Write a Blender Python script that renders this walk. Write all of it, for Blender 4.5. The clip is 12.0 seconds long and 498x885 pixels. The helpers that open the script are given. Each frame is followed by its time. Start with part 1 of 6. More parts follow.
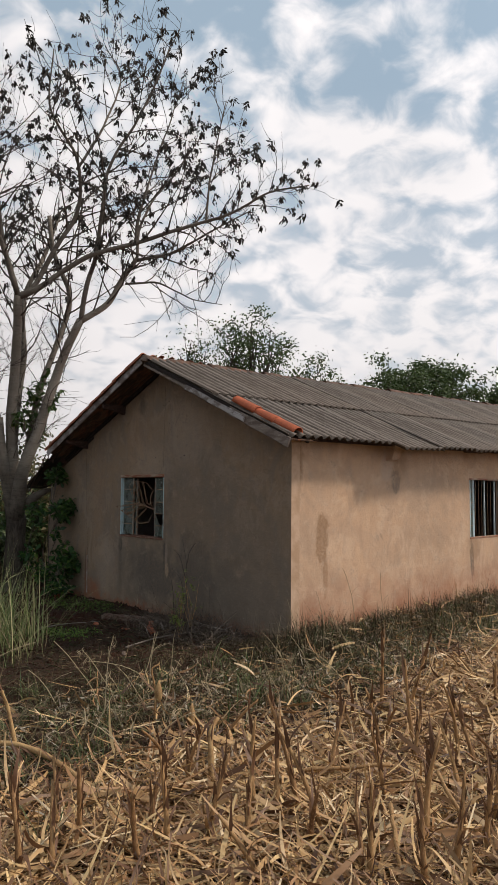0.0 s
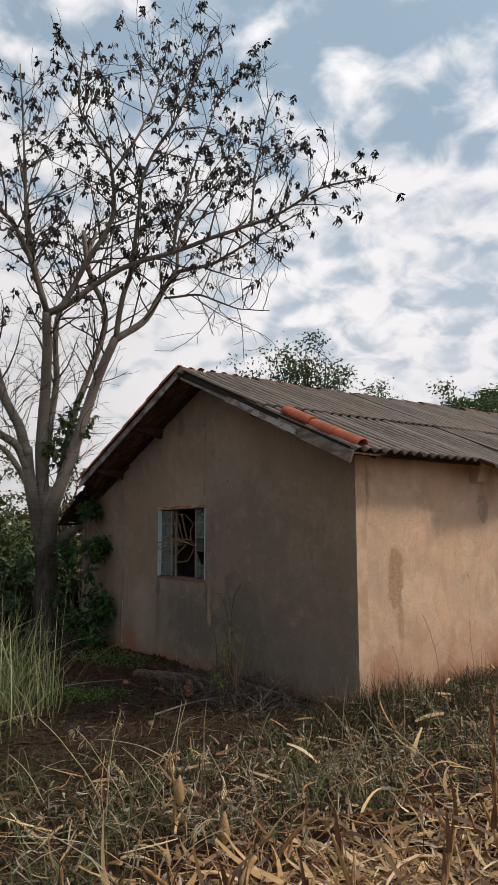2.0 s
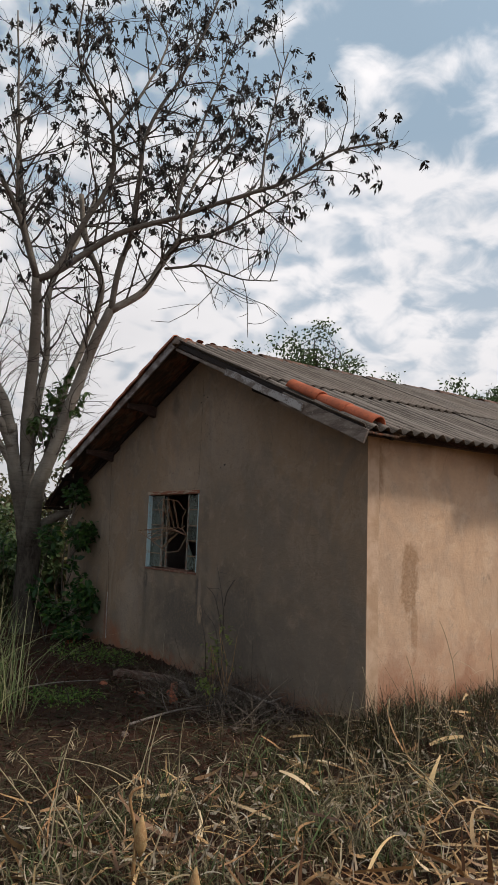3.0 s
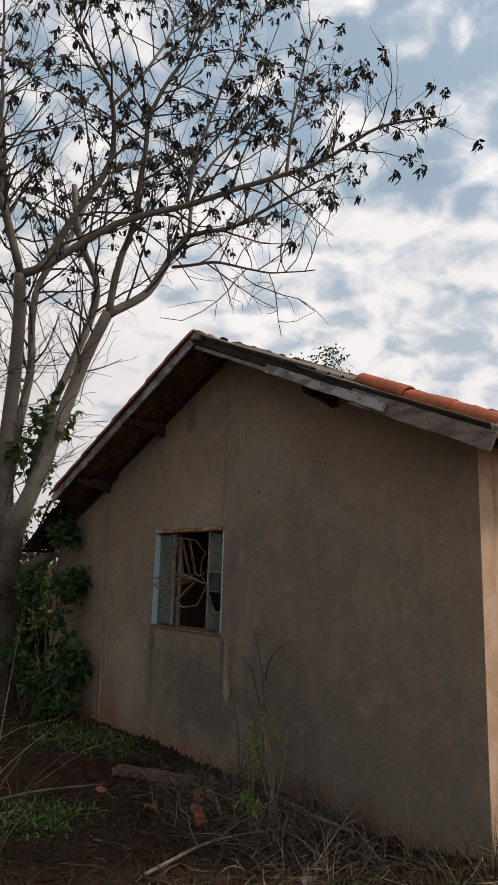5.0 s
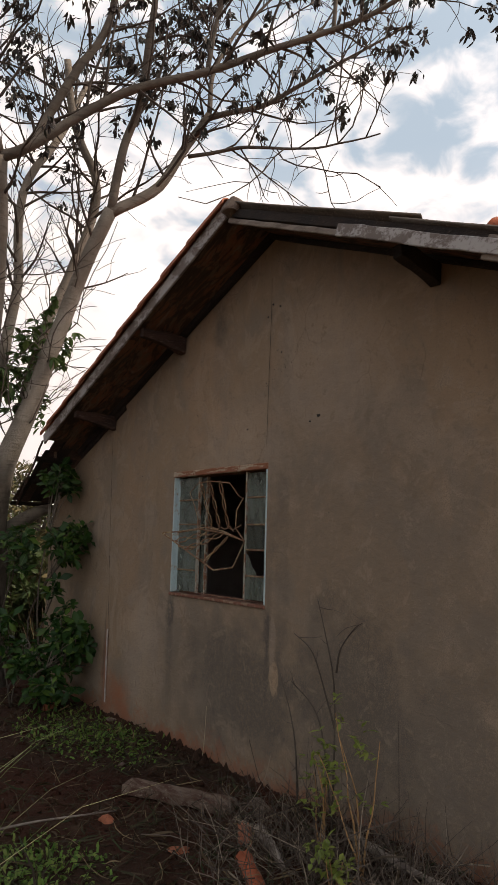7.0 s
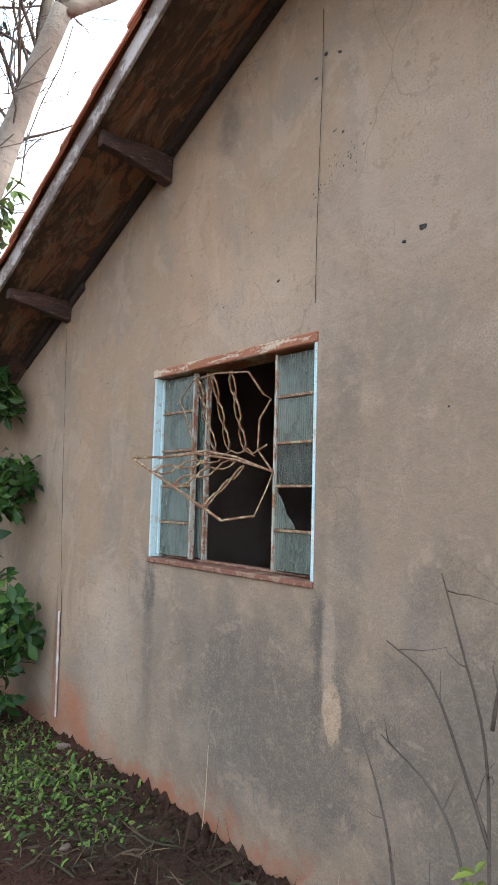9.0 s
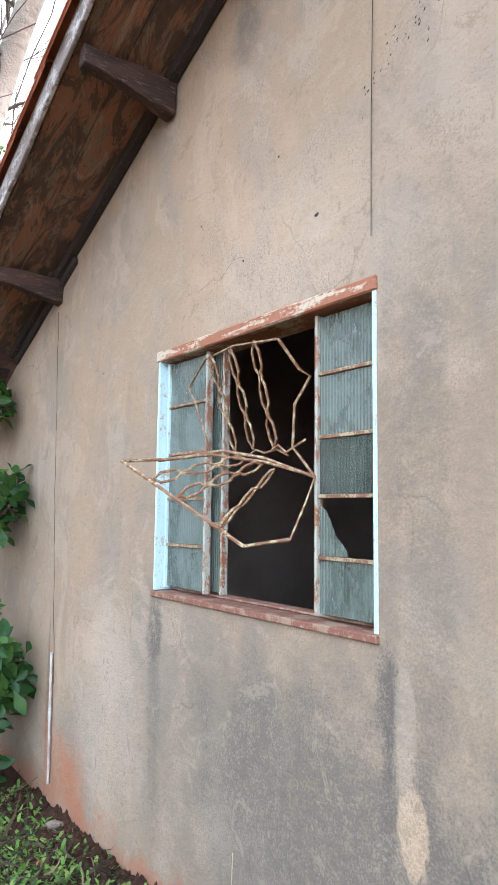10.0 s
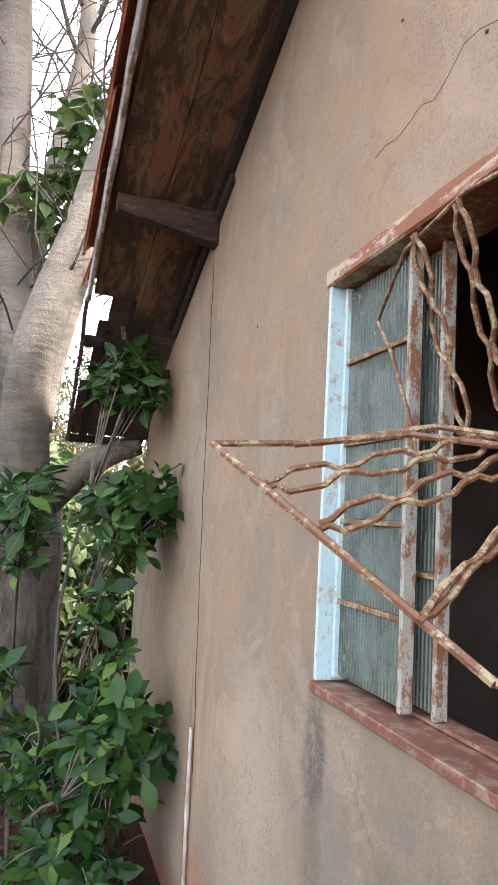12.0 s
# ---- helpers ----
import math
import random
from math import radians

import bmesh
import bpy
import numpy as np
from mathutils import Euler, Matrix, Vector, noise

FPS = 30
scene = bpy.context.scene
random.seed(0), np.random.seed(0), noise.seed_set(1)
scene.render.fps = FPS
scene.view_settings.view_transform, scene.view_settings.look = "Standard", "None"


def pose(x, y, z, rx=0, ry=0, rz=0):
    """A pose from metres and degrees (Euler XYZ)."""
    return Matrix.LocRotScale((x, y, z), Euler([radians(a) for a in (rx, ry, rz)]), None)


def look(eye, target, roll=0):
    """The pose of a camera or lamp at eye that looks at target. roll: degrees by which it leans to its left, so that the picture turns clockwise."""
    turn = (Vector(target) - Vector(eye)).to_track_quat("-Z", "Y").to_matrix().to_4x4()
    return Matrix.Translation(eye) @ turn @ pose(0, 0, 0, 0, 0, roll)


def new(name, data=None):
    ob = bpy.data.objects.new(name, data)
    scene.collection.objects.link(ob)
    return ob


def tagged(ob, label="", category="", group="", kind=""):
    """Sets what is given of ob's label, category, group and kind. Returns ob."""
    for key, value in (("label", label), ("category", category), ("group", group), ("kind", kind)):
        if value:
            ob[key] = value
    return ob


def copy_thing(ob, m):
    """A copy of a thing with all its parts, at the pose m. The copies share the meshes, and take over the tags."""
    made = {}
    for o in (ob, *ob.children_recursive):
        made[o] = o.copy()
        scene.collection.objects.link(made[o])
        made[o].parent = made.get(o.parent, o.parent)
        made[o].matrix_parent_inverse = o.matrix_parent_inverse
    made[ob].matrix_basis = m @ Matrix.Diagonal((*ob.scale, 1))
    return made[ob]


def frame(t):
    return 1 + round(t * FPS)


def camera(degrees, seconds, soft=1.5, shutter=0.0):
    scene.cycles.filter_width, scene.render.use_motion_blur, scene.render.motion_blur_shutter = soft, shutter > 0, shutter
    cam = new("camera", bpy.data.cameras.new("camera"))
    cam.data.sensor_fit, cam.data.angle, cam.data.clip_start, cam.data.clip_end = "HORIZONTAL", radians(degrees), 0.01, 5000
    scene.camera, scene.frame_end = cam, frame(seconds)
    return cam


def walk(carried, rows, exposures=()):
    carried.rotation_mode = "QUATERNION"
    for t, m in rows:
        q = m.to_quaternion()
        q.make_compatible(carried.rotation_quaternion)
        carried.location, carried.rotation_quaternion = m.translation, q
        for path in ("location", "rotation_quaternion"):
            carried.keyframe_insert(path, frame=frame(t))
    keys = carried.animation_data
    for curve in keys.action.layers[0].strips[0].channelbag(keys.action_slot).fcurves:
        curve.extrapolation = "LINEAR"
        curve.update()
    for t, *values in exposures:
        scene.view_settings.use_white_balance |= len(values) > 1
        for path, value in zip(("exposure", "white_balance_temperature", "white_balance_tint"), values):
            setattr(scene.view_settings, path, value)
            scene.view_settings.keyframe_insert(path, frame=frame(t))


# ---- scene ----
cam = camera(40.3, 12.0, 1.35)
PATH = [
    (0, (-6.142, -8.493, 1.825), (-4.782, -7.033, 1.965), 0.5),
    (0.5, (-5.865, -8.292, 1.784), (-4.535, -6.804, 1.91), 0.9),
    (1, (-5.535, -8.044, 1.786), (-4.289, -6.495, 2.0), 1.9),
    (1.5, (-5.292, -7.654, 1.678), (-4.01, -6.157, 2.02), 1.6),
    (2, (-5.077, -7.423, 1.673), (-3.856, -5.863, 1.939), -0.1),
    (2.5, (-4.762, -7.152, 1.672), (-3.553, -5.601, 2.039), 1.8),
    (3, (-4.508, -6.782, 1.602), (-3.296, -5.211, 1.857), 1.9),
    (3.2, (-4.421, -6.615, 1.594), (-3.212, -5.053, 1.909), 0.5),
    (4.8, (-3.938, -5.241, 1.586), (-2.702, -3.718, 1.98), 2.3),
    (5, (-3.829, -5.099, 1.626), (-2.599, -3.568, 2.004), 1.6),
    (5.5, (-3.583, -4.763, 1.629), (-2.564, -3.106, 2.095), 2.3),
    (6, (-3.463, -4.399, 1.604), (-2.433, -2.711, 1.902), 2.4),
    (6.5, (-3.308, -4.01, 1.615), (-2.125, -2.417, 1.87), 1.0),
    (7, (-3.044, -3.614, 1.526), (-1.813, -2.063, 1.806), 1.6),
    (7.5, (-2.796, -3.16, 1.545), (-1.568, -1.583, 1.625), 2.0),
    (7.7, (-2.714, -2.951, 1.451), (-1.423, -1.426, 1.541), 1.6),
    (9.3, (-1.704, -1.663, 1.378), (-0.446, -0.118, 1.556), 1.6),
    (9.5, (-1.621, -1.529, 1.411), (-0.342, 0.0, 1.577), 1.2),
    (10, (-1.377, -1.25, 1.396), (-0.179, 0.339, 1.6), 0.7),
    (10.5, (-1.141, -0.95, 1.401), (-0.039, 0.708, 1.589), 1.5),
    (11, (-1.0, -0.612, 1.362), (0.044, 1.081, 1.566), 1.7),
    (11.5, (-0.823, -0.386, 1.39), (0.053, 1.402, 1.58), 1.3),
    (12, (-0.68, -0.273, 1.45), (-0.054, 1.615, 1.66), 3.1),
]
EXPOSURES = [(0.0, -0.88, 6600, 14), (3.0, -0.93, 6450, 13), (5.0, -0.93, 6650, 14), (5.5, -0.95, 6750, 15), (6.0, -0.8, 7000, 16), (6.5, -0.6, 7150, 17), (7.0, -0.48, 7250, 19), (7.7, 0.46, 7400, 19), (9.3, 1.86, 5800, 11), (10.0, 2.38, 5700, 10), (10.5, 2.37, 5800, 10), (11.5, 2.55, 6050, 13), (12.0, 2.02, 6250, 16)]
walk(cam, [(t, look(eye, target, roll)) for t, eye, target, roll in PATH], EXPOSURES)

# ---- world and light ----
SUN_AZ, SUN_EL = radians(-45.0), radians(46.0)   # azimuth from +x, negative is towards -y
sun_dir = Vector((math.cos(SUN_AZ) * math.cos(SUN_EL), math.sin(SUN_AZ) * math.cos(SUN_EL), math.sin(SUN_EL)))


def make_world():
    w = bpy.data.worlds.new("sky")
    scene.world = w
    w.use_nodes = True
    nt = w.node_tree
    nt.nodes.clear()
    nn, lk = nt.nodes.new, nt.links.new
    out, bg = nn("ShaderNodeOutputWorld"), nn("ShaderNodeBackground")
    sky = nn("ShaderNodeTexSky")
    sky.sky_type, sky.sun_disc = "NISHITA", False
    sky.sun_elevation = SUN_EL
    sky.sun_rotation = math.pi / 2 - SUN_AZ
    sky.air_density, sky.dust_density, sky.ozone_density = 1.0, 1.5, 1.0
    co, sep = nn("ShaderNodeTexCoord"), nn("ShaderNodeSeparateXYZ")
    lk(co.outputs["Generated"], sep.inputs[0])

    def math_node(op, a, b):
        m = nn("ShaderNodeMath")
        m.operation = op
        for sock, v in zip(m.inputs, (a, b)):
            if isinstance(v, (int, float)):
                sock.default_value = v
            else:
                lk(v, sock)
        return m.outputs[0]

    zz = math_node("ADD", math_node("MAXIMUM", sep.outputs[2], 0.0), 0.38)
    comb = nn("ShaderNodeCombineXYZ")
    lk(math_node("DIVIDE", sep.outputs[0], zz), comb.inputs[0])
    lk(math_node("DIVIDE", sep.outputs[1], zz), comb.inputs[1])
    no = nn("ShaderNodeTexNoise")
    no.inputs["Scale"].default_value, no.inputs["Detail"].default_value = 11.5, 7.0
    no.inputs["Roughness"].default_value, no.inputs["Distortion"].default_value = 0.5, 0.35
    lk(comb.outputs[0], no.inputs["Vector"])
    big = nn("ShaderNodeTexNoise")
    big.inputs["Scale"].default_value, big.inputs["Detail"].default_value = 2.4, 2.0
    lk(comb.outputs[0], big.inputs["Vector"])
    mixed = math_node("ADD", math_node("MULTIPLY", no.outputs[0], 0.75), math_node("MULTIPLY", big.outputs[0], 0.35))
    # haze whitens the low sky
    haze = nn("ShaderNodeMapRange")
    haze.inputs[1].default_value, haze.inputs[2].default_value = 0.12, 0.6
    haze.inputs[3].default_value, haze.inputs[4].default_value = 0.085, -0.02
    lk(sep.outputs[2], haze.inputs[0])
    ramp = nn("ShaderNodeMapRange")
    ramp.interpolation_type = "SMOOTHSTEP"
    ramp.inputs[1].default_value, ramp.inputs[2].default_value = 0.47, 0.69
    # the cloud bank is thicker towards the north
    bank = nn("ShaderNodeMapRange")
    bank.inputs[1].default_value, bank.inputs[2].default_value = 0.55, 0.95
    bank.inputs[3].default_value, bank.inputs[4].default_value = 0.0, 0.075
    lk(sep.outputs[1], bank.inputs[0])
    lk(math_node("ADD", math_node("ADD", mixed, bank.outputs[0]), haze.outputs[0]), ramp.inputs[0])
    mix = nn("ShaderNodeMix")
    mix.data_type = "RGBA"
    tone = nn("ShaderNodeMix")
    tone.data_type = "RGBA"
    tone.inputs[0].default_value = 0.7
    tone.inputs[7].default_value = (7.2, 9.6, 11.4, 1)
    lk(sky.outputs[0], tone.inputs[6])
    lk(ramp.outputs[0], mix.inputs[0])
    lk(tone.outputs[2], mix.inputs[6])
    # the cloud is grey where it is thick
    shade = nn("ShaderNodeMix")
    shade.data_type = "RGBA"
    lk(big.outputs[0], shade.inputs[0])
    shade.inputs[6].default_value, shade.inputs[7].default_value = (19.0, 18.6, 18.2, 1), (12.6, 12.7, 12.8, 1)
    lk(shade.outputs[2], mix.inputs[7])
    # thin cloud scatters forward: the sky is brighter towards the sun
    dot, glow = nn("ShaderNodeVectorMath"), nn("ShaderNodeMapRange")
    dot.operation = "DOT_PRODUCT"
    lk(co.outputs["Generated"], dot.inputs[0])
    dot.inputs[1].default_value = sun_dir
    lk(dot.outputs["Value"], glow.inputs[0])
    for k, v in ((1, -1.0), (2, 1.0), (3, 0.014), (4, 0.152)):
        glow.inputs[k].default_value = v
    veil, fog = nn("ShaderNodeMix"), nn("ShaderNodeMapRange")
    veil.data_type = "RGBA"
    for k, v in ((1, 0.1), (2, 0.52), (3, 0.5), (4, 0.0)):
        fog.inputs[k].default_value = v
    lk(sep.outputs[2], fog.inputs[0])
    lk(fog.outputs[0], veil.inputs[0])
    lk(mix.outputs[2], veil.inputs[6])
    veil.inputs[7].default_value = (15.0, 15.0, 15.0, 1)
    lk(veil.outputs[2], bg.inputs[0])
    # the northern bank is lit through and stands out white
    lit = nn("ShaderNodeMapRange")
    for k, v in ((1, 0.5), (2, 0.95), (3, 1.0), (4, 1.28)):
        lit.inputs[k].default_value = v
    lk(sep.outputs[1], lit.inputs[0])
    lk(math_node("MULTIPLY", glow.outputs[0], lit.outputs[0]), bg.inputs[1])
    lk(bg.outputs[0], out.inputs[0])


make_world()
sun = new("sun", bpy.data.lights.new("sun", "SUN"))
sun.data.energy, sun.data.angle, sun.data.color = 4.9, radians(9.0), (1.0, 0.9, 0.76)
sun.matrix_world = look(sun_dir * 60, (0, 0, 0))


# ---- materials ----
Y_S = -2.68      # outer face of the long front wall

class Nodes:
    """A principled material with small builders for its node tree."""

    def __init__(self, name, rough=0.8, spec=0.3):
        self.m = bpy.data.materials.new(name)
        self.m.use_nodes = True
        self.nt = self.m.node_tree
        self.b = self.nt.nodes["Principled BSDF"]
        self.b.inputs["Roughness"].default_value = rough
        self.b.inputs["Specular IOR Level"].default_value = spec
        self.co = self.nt.nodes.new("ShaderNodeTexCoord")

    def node(self, kind):
        return self.nt.nodes.new(kind)

    def link(self, a, b):
        self.nt.links.new(a, b)

    def put(self, sock, v):
        if isinstance(v, (int, float)):
            sock.default_value = v
        elif isinstance(v, tuple):
            sock.default_value = (*v, 1) if len(sock.default_value) == 4 and len(v) == 3 else v
        else:
            self.link(v, sock)

    def noise(self, scale, detail=4.0, rough=0.55, stretch=(1, 1, 1), coord="Object", distort=0.0):
        mp, n = self.node("ShaderNodeMapping"), self.node("ShaderNodeTexNoise")
        mp.inputs["Scale"].default_value = stretch
        self.link(self.co.outputs[coord], mp.inputs[0])
        self.link(mp.outputs[0], n.inputs["Vector"])
        n.inputs["Scale"].default_value, n.inputs["Detail"].default_value = scale, detail
        n.inputs["Roughness"].default_value, n.inputs["Distortion"].default_value = rough, distort
        return n.outputs[0]

    def wave(self, scale, axis, coord="Object"):
        n = self.node("ShaderNodeTexWave")
        n.bands_direction = axis
        n.inputs["Scale"].default_value = scale
        self.link(self.co.outputs[coord], n.inputs["Vector"])
        return n.outputs[1]

    def ramp(self, v, a, b, lo=0.0, hi=1.0):
        r = self.node("ShaderNodeMapRange")
        r.interpolation_type = "SMOOTHSTEP"
        self.put(r.inputs[0], v)
        for i, x in ((1, a), (2, b), (3, lo), (4, hi)):
            r.inputs[i].default_value = x
        return r.outputs[0]

    def mix(self, f, a, b):
        x = self.node("ShaderNodeMix")
        x.data_type = "RGBA"
        for i, v in ((0, f), (6, a), (7, b)):
            self.put(x.inputs[i], v)
        return x.outputs[2]

    def calc(self, op, a, b=0.0):
        x = self.node("ShaderNodeMath")
        x.operation = op
        self.put(x.inputs[0], a)
        self.put(x.inputs[1], b)
        return x.outputs[0]

    def blob(self, centre, radii, ragged, soft=0.35):
        """A stain of its own shape about centre, with ragged edges."""
        s, d, ln = self.node("ShaderNodeVectorMath"), self.node("ShaderNodeVectorMath"), self.node("ShaderNodeVectorMath")
        s.operation, d.operation, ln.operation = "SUBTRACT", "DIVIDE", "LENGTH"
        self.link(self.co.outputs["Object"], s.inputs[0])
        s.inputs[1].default_value = centre
        self.link(s.outputs[0], d.inputs[0])
        d.inputs[1].default_value = radii
        self.link(d.outputs[0], ln.inputs[0])
        v = self.calc("ADD", ln.outputs["Value"], self.calc("MULTIPLY", self.calc("SUBTRACT", ragged, 0.5), 3.6))
        return self.ramp(v, 1.0 - soft * 1.6, 1.0 + soft * 1.3, 1.0, 0.0)

    def cells(self, scale, stretch=(1, 1, 1)):
        """Distance to the edges of crooked cells, for hairline cracks."""
        mp, wob, add, v = self.node("ShaderNodeMapping"), self.node("ShaderNodeTexNoise"), self.node("ShaderNodeVectorMath"), self.node("ShaderNodeTexVoronoi")
        mp.inputs["Scale"].default_value = stretch
        wob.inputs["Scale"].default_value, wob.inputs["Detail"].default_value = scale * 1.7, 6.0
        self.link(self.co.outputs["Object"], mp.inputs[0])
        self.link(mp.outputs[0], wob.inputs["Vector"])
        add.operation = "MULTIPLY_ADD"
        self.link(wob.outputs["Color"], add.inputs[0])
        add.inputs[1].default_value = (0.5 / scale,) * 3
        self.link(mp.outputs[0], add.inputs[2])
        v.feature = "DISTANCE_TO_EDGE"
        v.inputs["Scale"].default_value = scale
        self.link(add.outputs[0], v.inputs["Vector"])
        return v.outputs["Distance"]

    def island(self):
        return self.node("ShaderNodeNewGeometry").outputs["Random Per Island"]

    def each(self):
        return self.node("ShaderNodeObjectInfo").outputs["Random"]

    def done(self, colour, bump=None, strength=0.3, distance=0.01, rough=None):
        self.put(self.b.inputs["Base Color"], colour)
        if bump is not None:
            n = self.node("ShaderNodeBump")
            n.inputs["Strength"].default_value, n.inputs["Distance"].default_value = strength, distance
            self.put(n.inputs["Height"], bump)
            self.link(n.outputs[0], self.b.inputs["Normal"])
        if rough is not None:
            self.put(self.b.inputs["Roughness"], rough)
        return self.m


def mat_two(name, a, b, scale=6, fine=60, rough=0.8, stretch=(1, 1, 1), strength=0.35, distance=0.006, c=None, spec=0.3, vary=None):
    """Two colours in patches, a finer third in flecks, and grain in relief."""
    n = Nodes(name, rough, spec)
    lo, hi = n.noise(scale, 4, 0.6, stretch), n.noise(fine, 5, 0.65, stretch)
    col = n.mix(n.ramp(lo, 0.36, 0.64), a, b)
    if c:
        col = n.mix(n.ramp(hi, 0.54, 0.7), col, c)
    if vary:
        col = n.mix(n.calc("MULTIPLY", n.each(), 0.6), col, vary)
    return n.done(col, hi, strength, distance, n.ramp(lo, 0.3, 0.7, rough - 0.08, min(1, rough + 0.08)))


def mat_leaf(name, cols, rough=0.55, trans=0.25, each=False, spec=0.4):
    n = Nodes(name, rough, spec)
    r = n.each() if each else n.island()
    k = len(cols) - 1
    col = cols[0]
    for i in range(k):
        col = n.mix(n.ramp(r, i / k, (i + 1) / k), col, cols[i + 1])
    if each:
        sep = n.node("ShaderNodeSeparateXYZ")
        n.link(n.co.outputs["Object"], sep.inputs[0])
        ax = n.calc("ABSOLUTE", sep.outputs[0])
        col = n.mix(n.ramp(ax, 0.0006, 0.0022, 0.55, 0.0), col, (0.13, 0.19, 0.07))
    fleck = n.noise(35, 3)
    col = n.mix(n.ramp(fleck, 0.5, 0.8, 0, 0.35), col, tuple(v * 0.5 for v in cols[0]))
    m = n.done(col, fleck, 0.2, 0.003)
    tl, add = n.node("ShaderNodeBsdfTranslucent"), n.node("ShaderNodeMixShader")
    n.link(col, tl.inputs[0])
    add.inputs[0].default_value = trans
    n.link(n.b.outputs[0], add.inputs[1])
    n.link(tl.outputs[0], add.inputs[2])
    n.link(add.outputs[0], n.nt.nodes["Material Output"].inputs[0])
    return m


def mat_plaster(name, gable):
    n = Nodes(name, 0.9, 0.2)
    big, mid, fine, grit = n.noise(1.1, 5, 0.6, distort=0.4), n.noise(4.5, 6, 0.65), n.noise(30, 6, 0.7), n.noise(170, 4, 0.65)
    run = n.noise(2.2, 5, 0.65, (2.4, 2.4, 0.4), distort=0.5)
    rag = n.calc("ADD", n.calc("MULTIPLY", mid, 0.6), n.calc("MULTIPLY", fine, 0.4))
    spot = n.calc("ADD", n.calc("MULTIPLY", fine, 0.55), n.calc("MULTIPLY", n.noise(120, 4, 0.75), 0.45))
    # one plaster in two tones: the gable's colours are darkened for its shade
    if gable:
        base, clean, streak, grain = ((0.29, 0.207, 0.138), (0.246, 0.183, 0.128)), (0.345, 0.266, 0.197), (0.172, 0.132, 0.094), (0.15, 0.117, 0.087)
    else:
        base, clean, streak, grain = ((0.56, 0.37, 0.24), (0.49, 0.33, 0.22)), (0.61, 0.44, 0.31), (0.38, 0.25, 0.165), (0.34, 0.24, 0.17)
    col = n.mix(n.ramp(big, 0.35, 0.65), *base)
    col = n.mix(n.ramp(mid, 0.48, 0.72, 0, 0.6), col, clean)
    cloud = n.noise(2.6, 6, 0.62, (1, 1, 0.7), distort=0.6)
    col = n.mix(n.ramp(cloud, 0.46, 0.62, 0, 0.65 if gable else 0.3), col, tuple(0.5 * (a + b) for a, b in zip(streak, (0.25, 0.215, 0.185))))
    col = n.mix(n.ramp(run, 0.50, 0.72, 0, 0.35), col, streak)
    col = n.mix(n.ramp(fine, 0.54, 0.70, 0, 0.4), col, grain)
    patch = n.noise(1.9, 7, 0.7, distort=1.0)
    col = n.mix(n.ramp(patch, 0.52, 0.58, 0, 0.4), col, clean)
    tan, grey, dark, red, ochre, pale = (0.40, 0.285, 0.19), (0.18, 0.146, 0.115), (0.098, 0.085, 0.072), (0.30, 0.12, 0.065), (0.37, 0.235, 0.145), (0.47, 0.37, 0.29)
    if gable:
        # the broad low blobs near y -1.5 are mould that also deepens the shade
        blobs = [(red, (0, 2.27, 0.3), (1, 0.05, 0.4), 0.7), (dark, (0, 2.30, 0.45), (1, 0.016, 0.5), 0.6), (red, (0, 1.9, 0.1), (1, 0.12, 0.18), 0.6), (pale, (0, 0.35, 2.2), (1, 0.5, 0.35), 0.35), (pale, (0, -0.55, 2.6), (1, 0.45, 0.5), 0.4), (grey, (0, -1.5, 0.35), (1, 1.3, 0.55), 0.7), (dark, (0, -1.55, 0.5), (1, 0.3, 0.5), 0.4), (dark, (0, 0.55, 0.72), (1, 0.5, 0.16), 0.35)]
        blobs += [(grey, (0, 0.45, 0.5), (1, 0.95, 0.6), 0.85), (grey, (0, -0.9, 1.0), (1, 1.1, 1.3), 0.55), (grey, (0, -0.6, 2.3), (1, 0.8, 0.6), 0.3), (ochre, (0, 0.75, 2.7), (1, 0.35, 0.5), 0.35), (ochre, (0, 1.9, 1.7), (1, 0.2, 0.9), 0.3), (dark, (0, 1.19, 0.93), (1, 0.06, 0.14), 0.8), (dark, (0, -0.03, 0.92), (1, 0.045, 0.15), 0.85), (dark, (0, 0.25, 0.5), (1, 0.6, 0.38), 0.62)]
        blobs += [(dark, (0, -0.75, 0.6), (1, 0.5, 0.6), 0.55), (dark, (0, -0.16, 1.3), (1, 0.09, 0.8), 0.33), (tan, (0, -0.10, 0.62), (1, 0.045, 0.12), 0.9, 0.1), (pale, (0, -0.085, 0.85), (1, 0.035, 0.18), 0.3, 0.12), (dark, (0, -0.035, 0.86), (1, 0.014, 0.16), 0.9, 0.15), (dark, (0, -0.03, 0.7), (1, 0.03, 0.3), 0.6), (dark, (0, 0.62, 3.2), (1, 0.1, 0.2), 0.55), (grey, (0, -2.2, 0.7), (1, 0.5, 0.9), 0.6), (pale, (0, 1.6, 0.5), (1, 0.3, 0.5), 0.35), (red, (0, 2.12, 0.08), (1, 0.22, 0.2), 0.9)]
        blobs += [(red, (0, 1.0, -0.06), (1, 0.16, 0.1), 0.8), (red, (0, 0.7, -0.08), (1, 0.2, 0.08), 0.8), (dark, (0, 1.18, 0.7), (1, 0.05, 0.4), 0.4), (dark, (0, -0.04, 1.5), (1, 0.05, 0.7), 0.3)]
    else:
        ochre = (0.27, 0.16, 0.09)
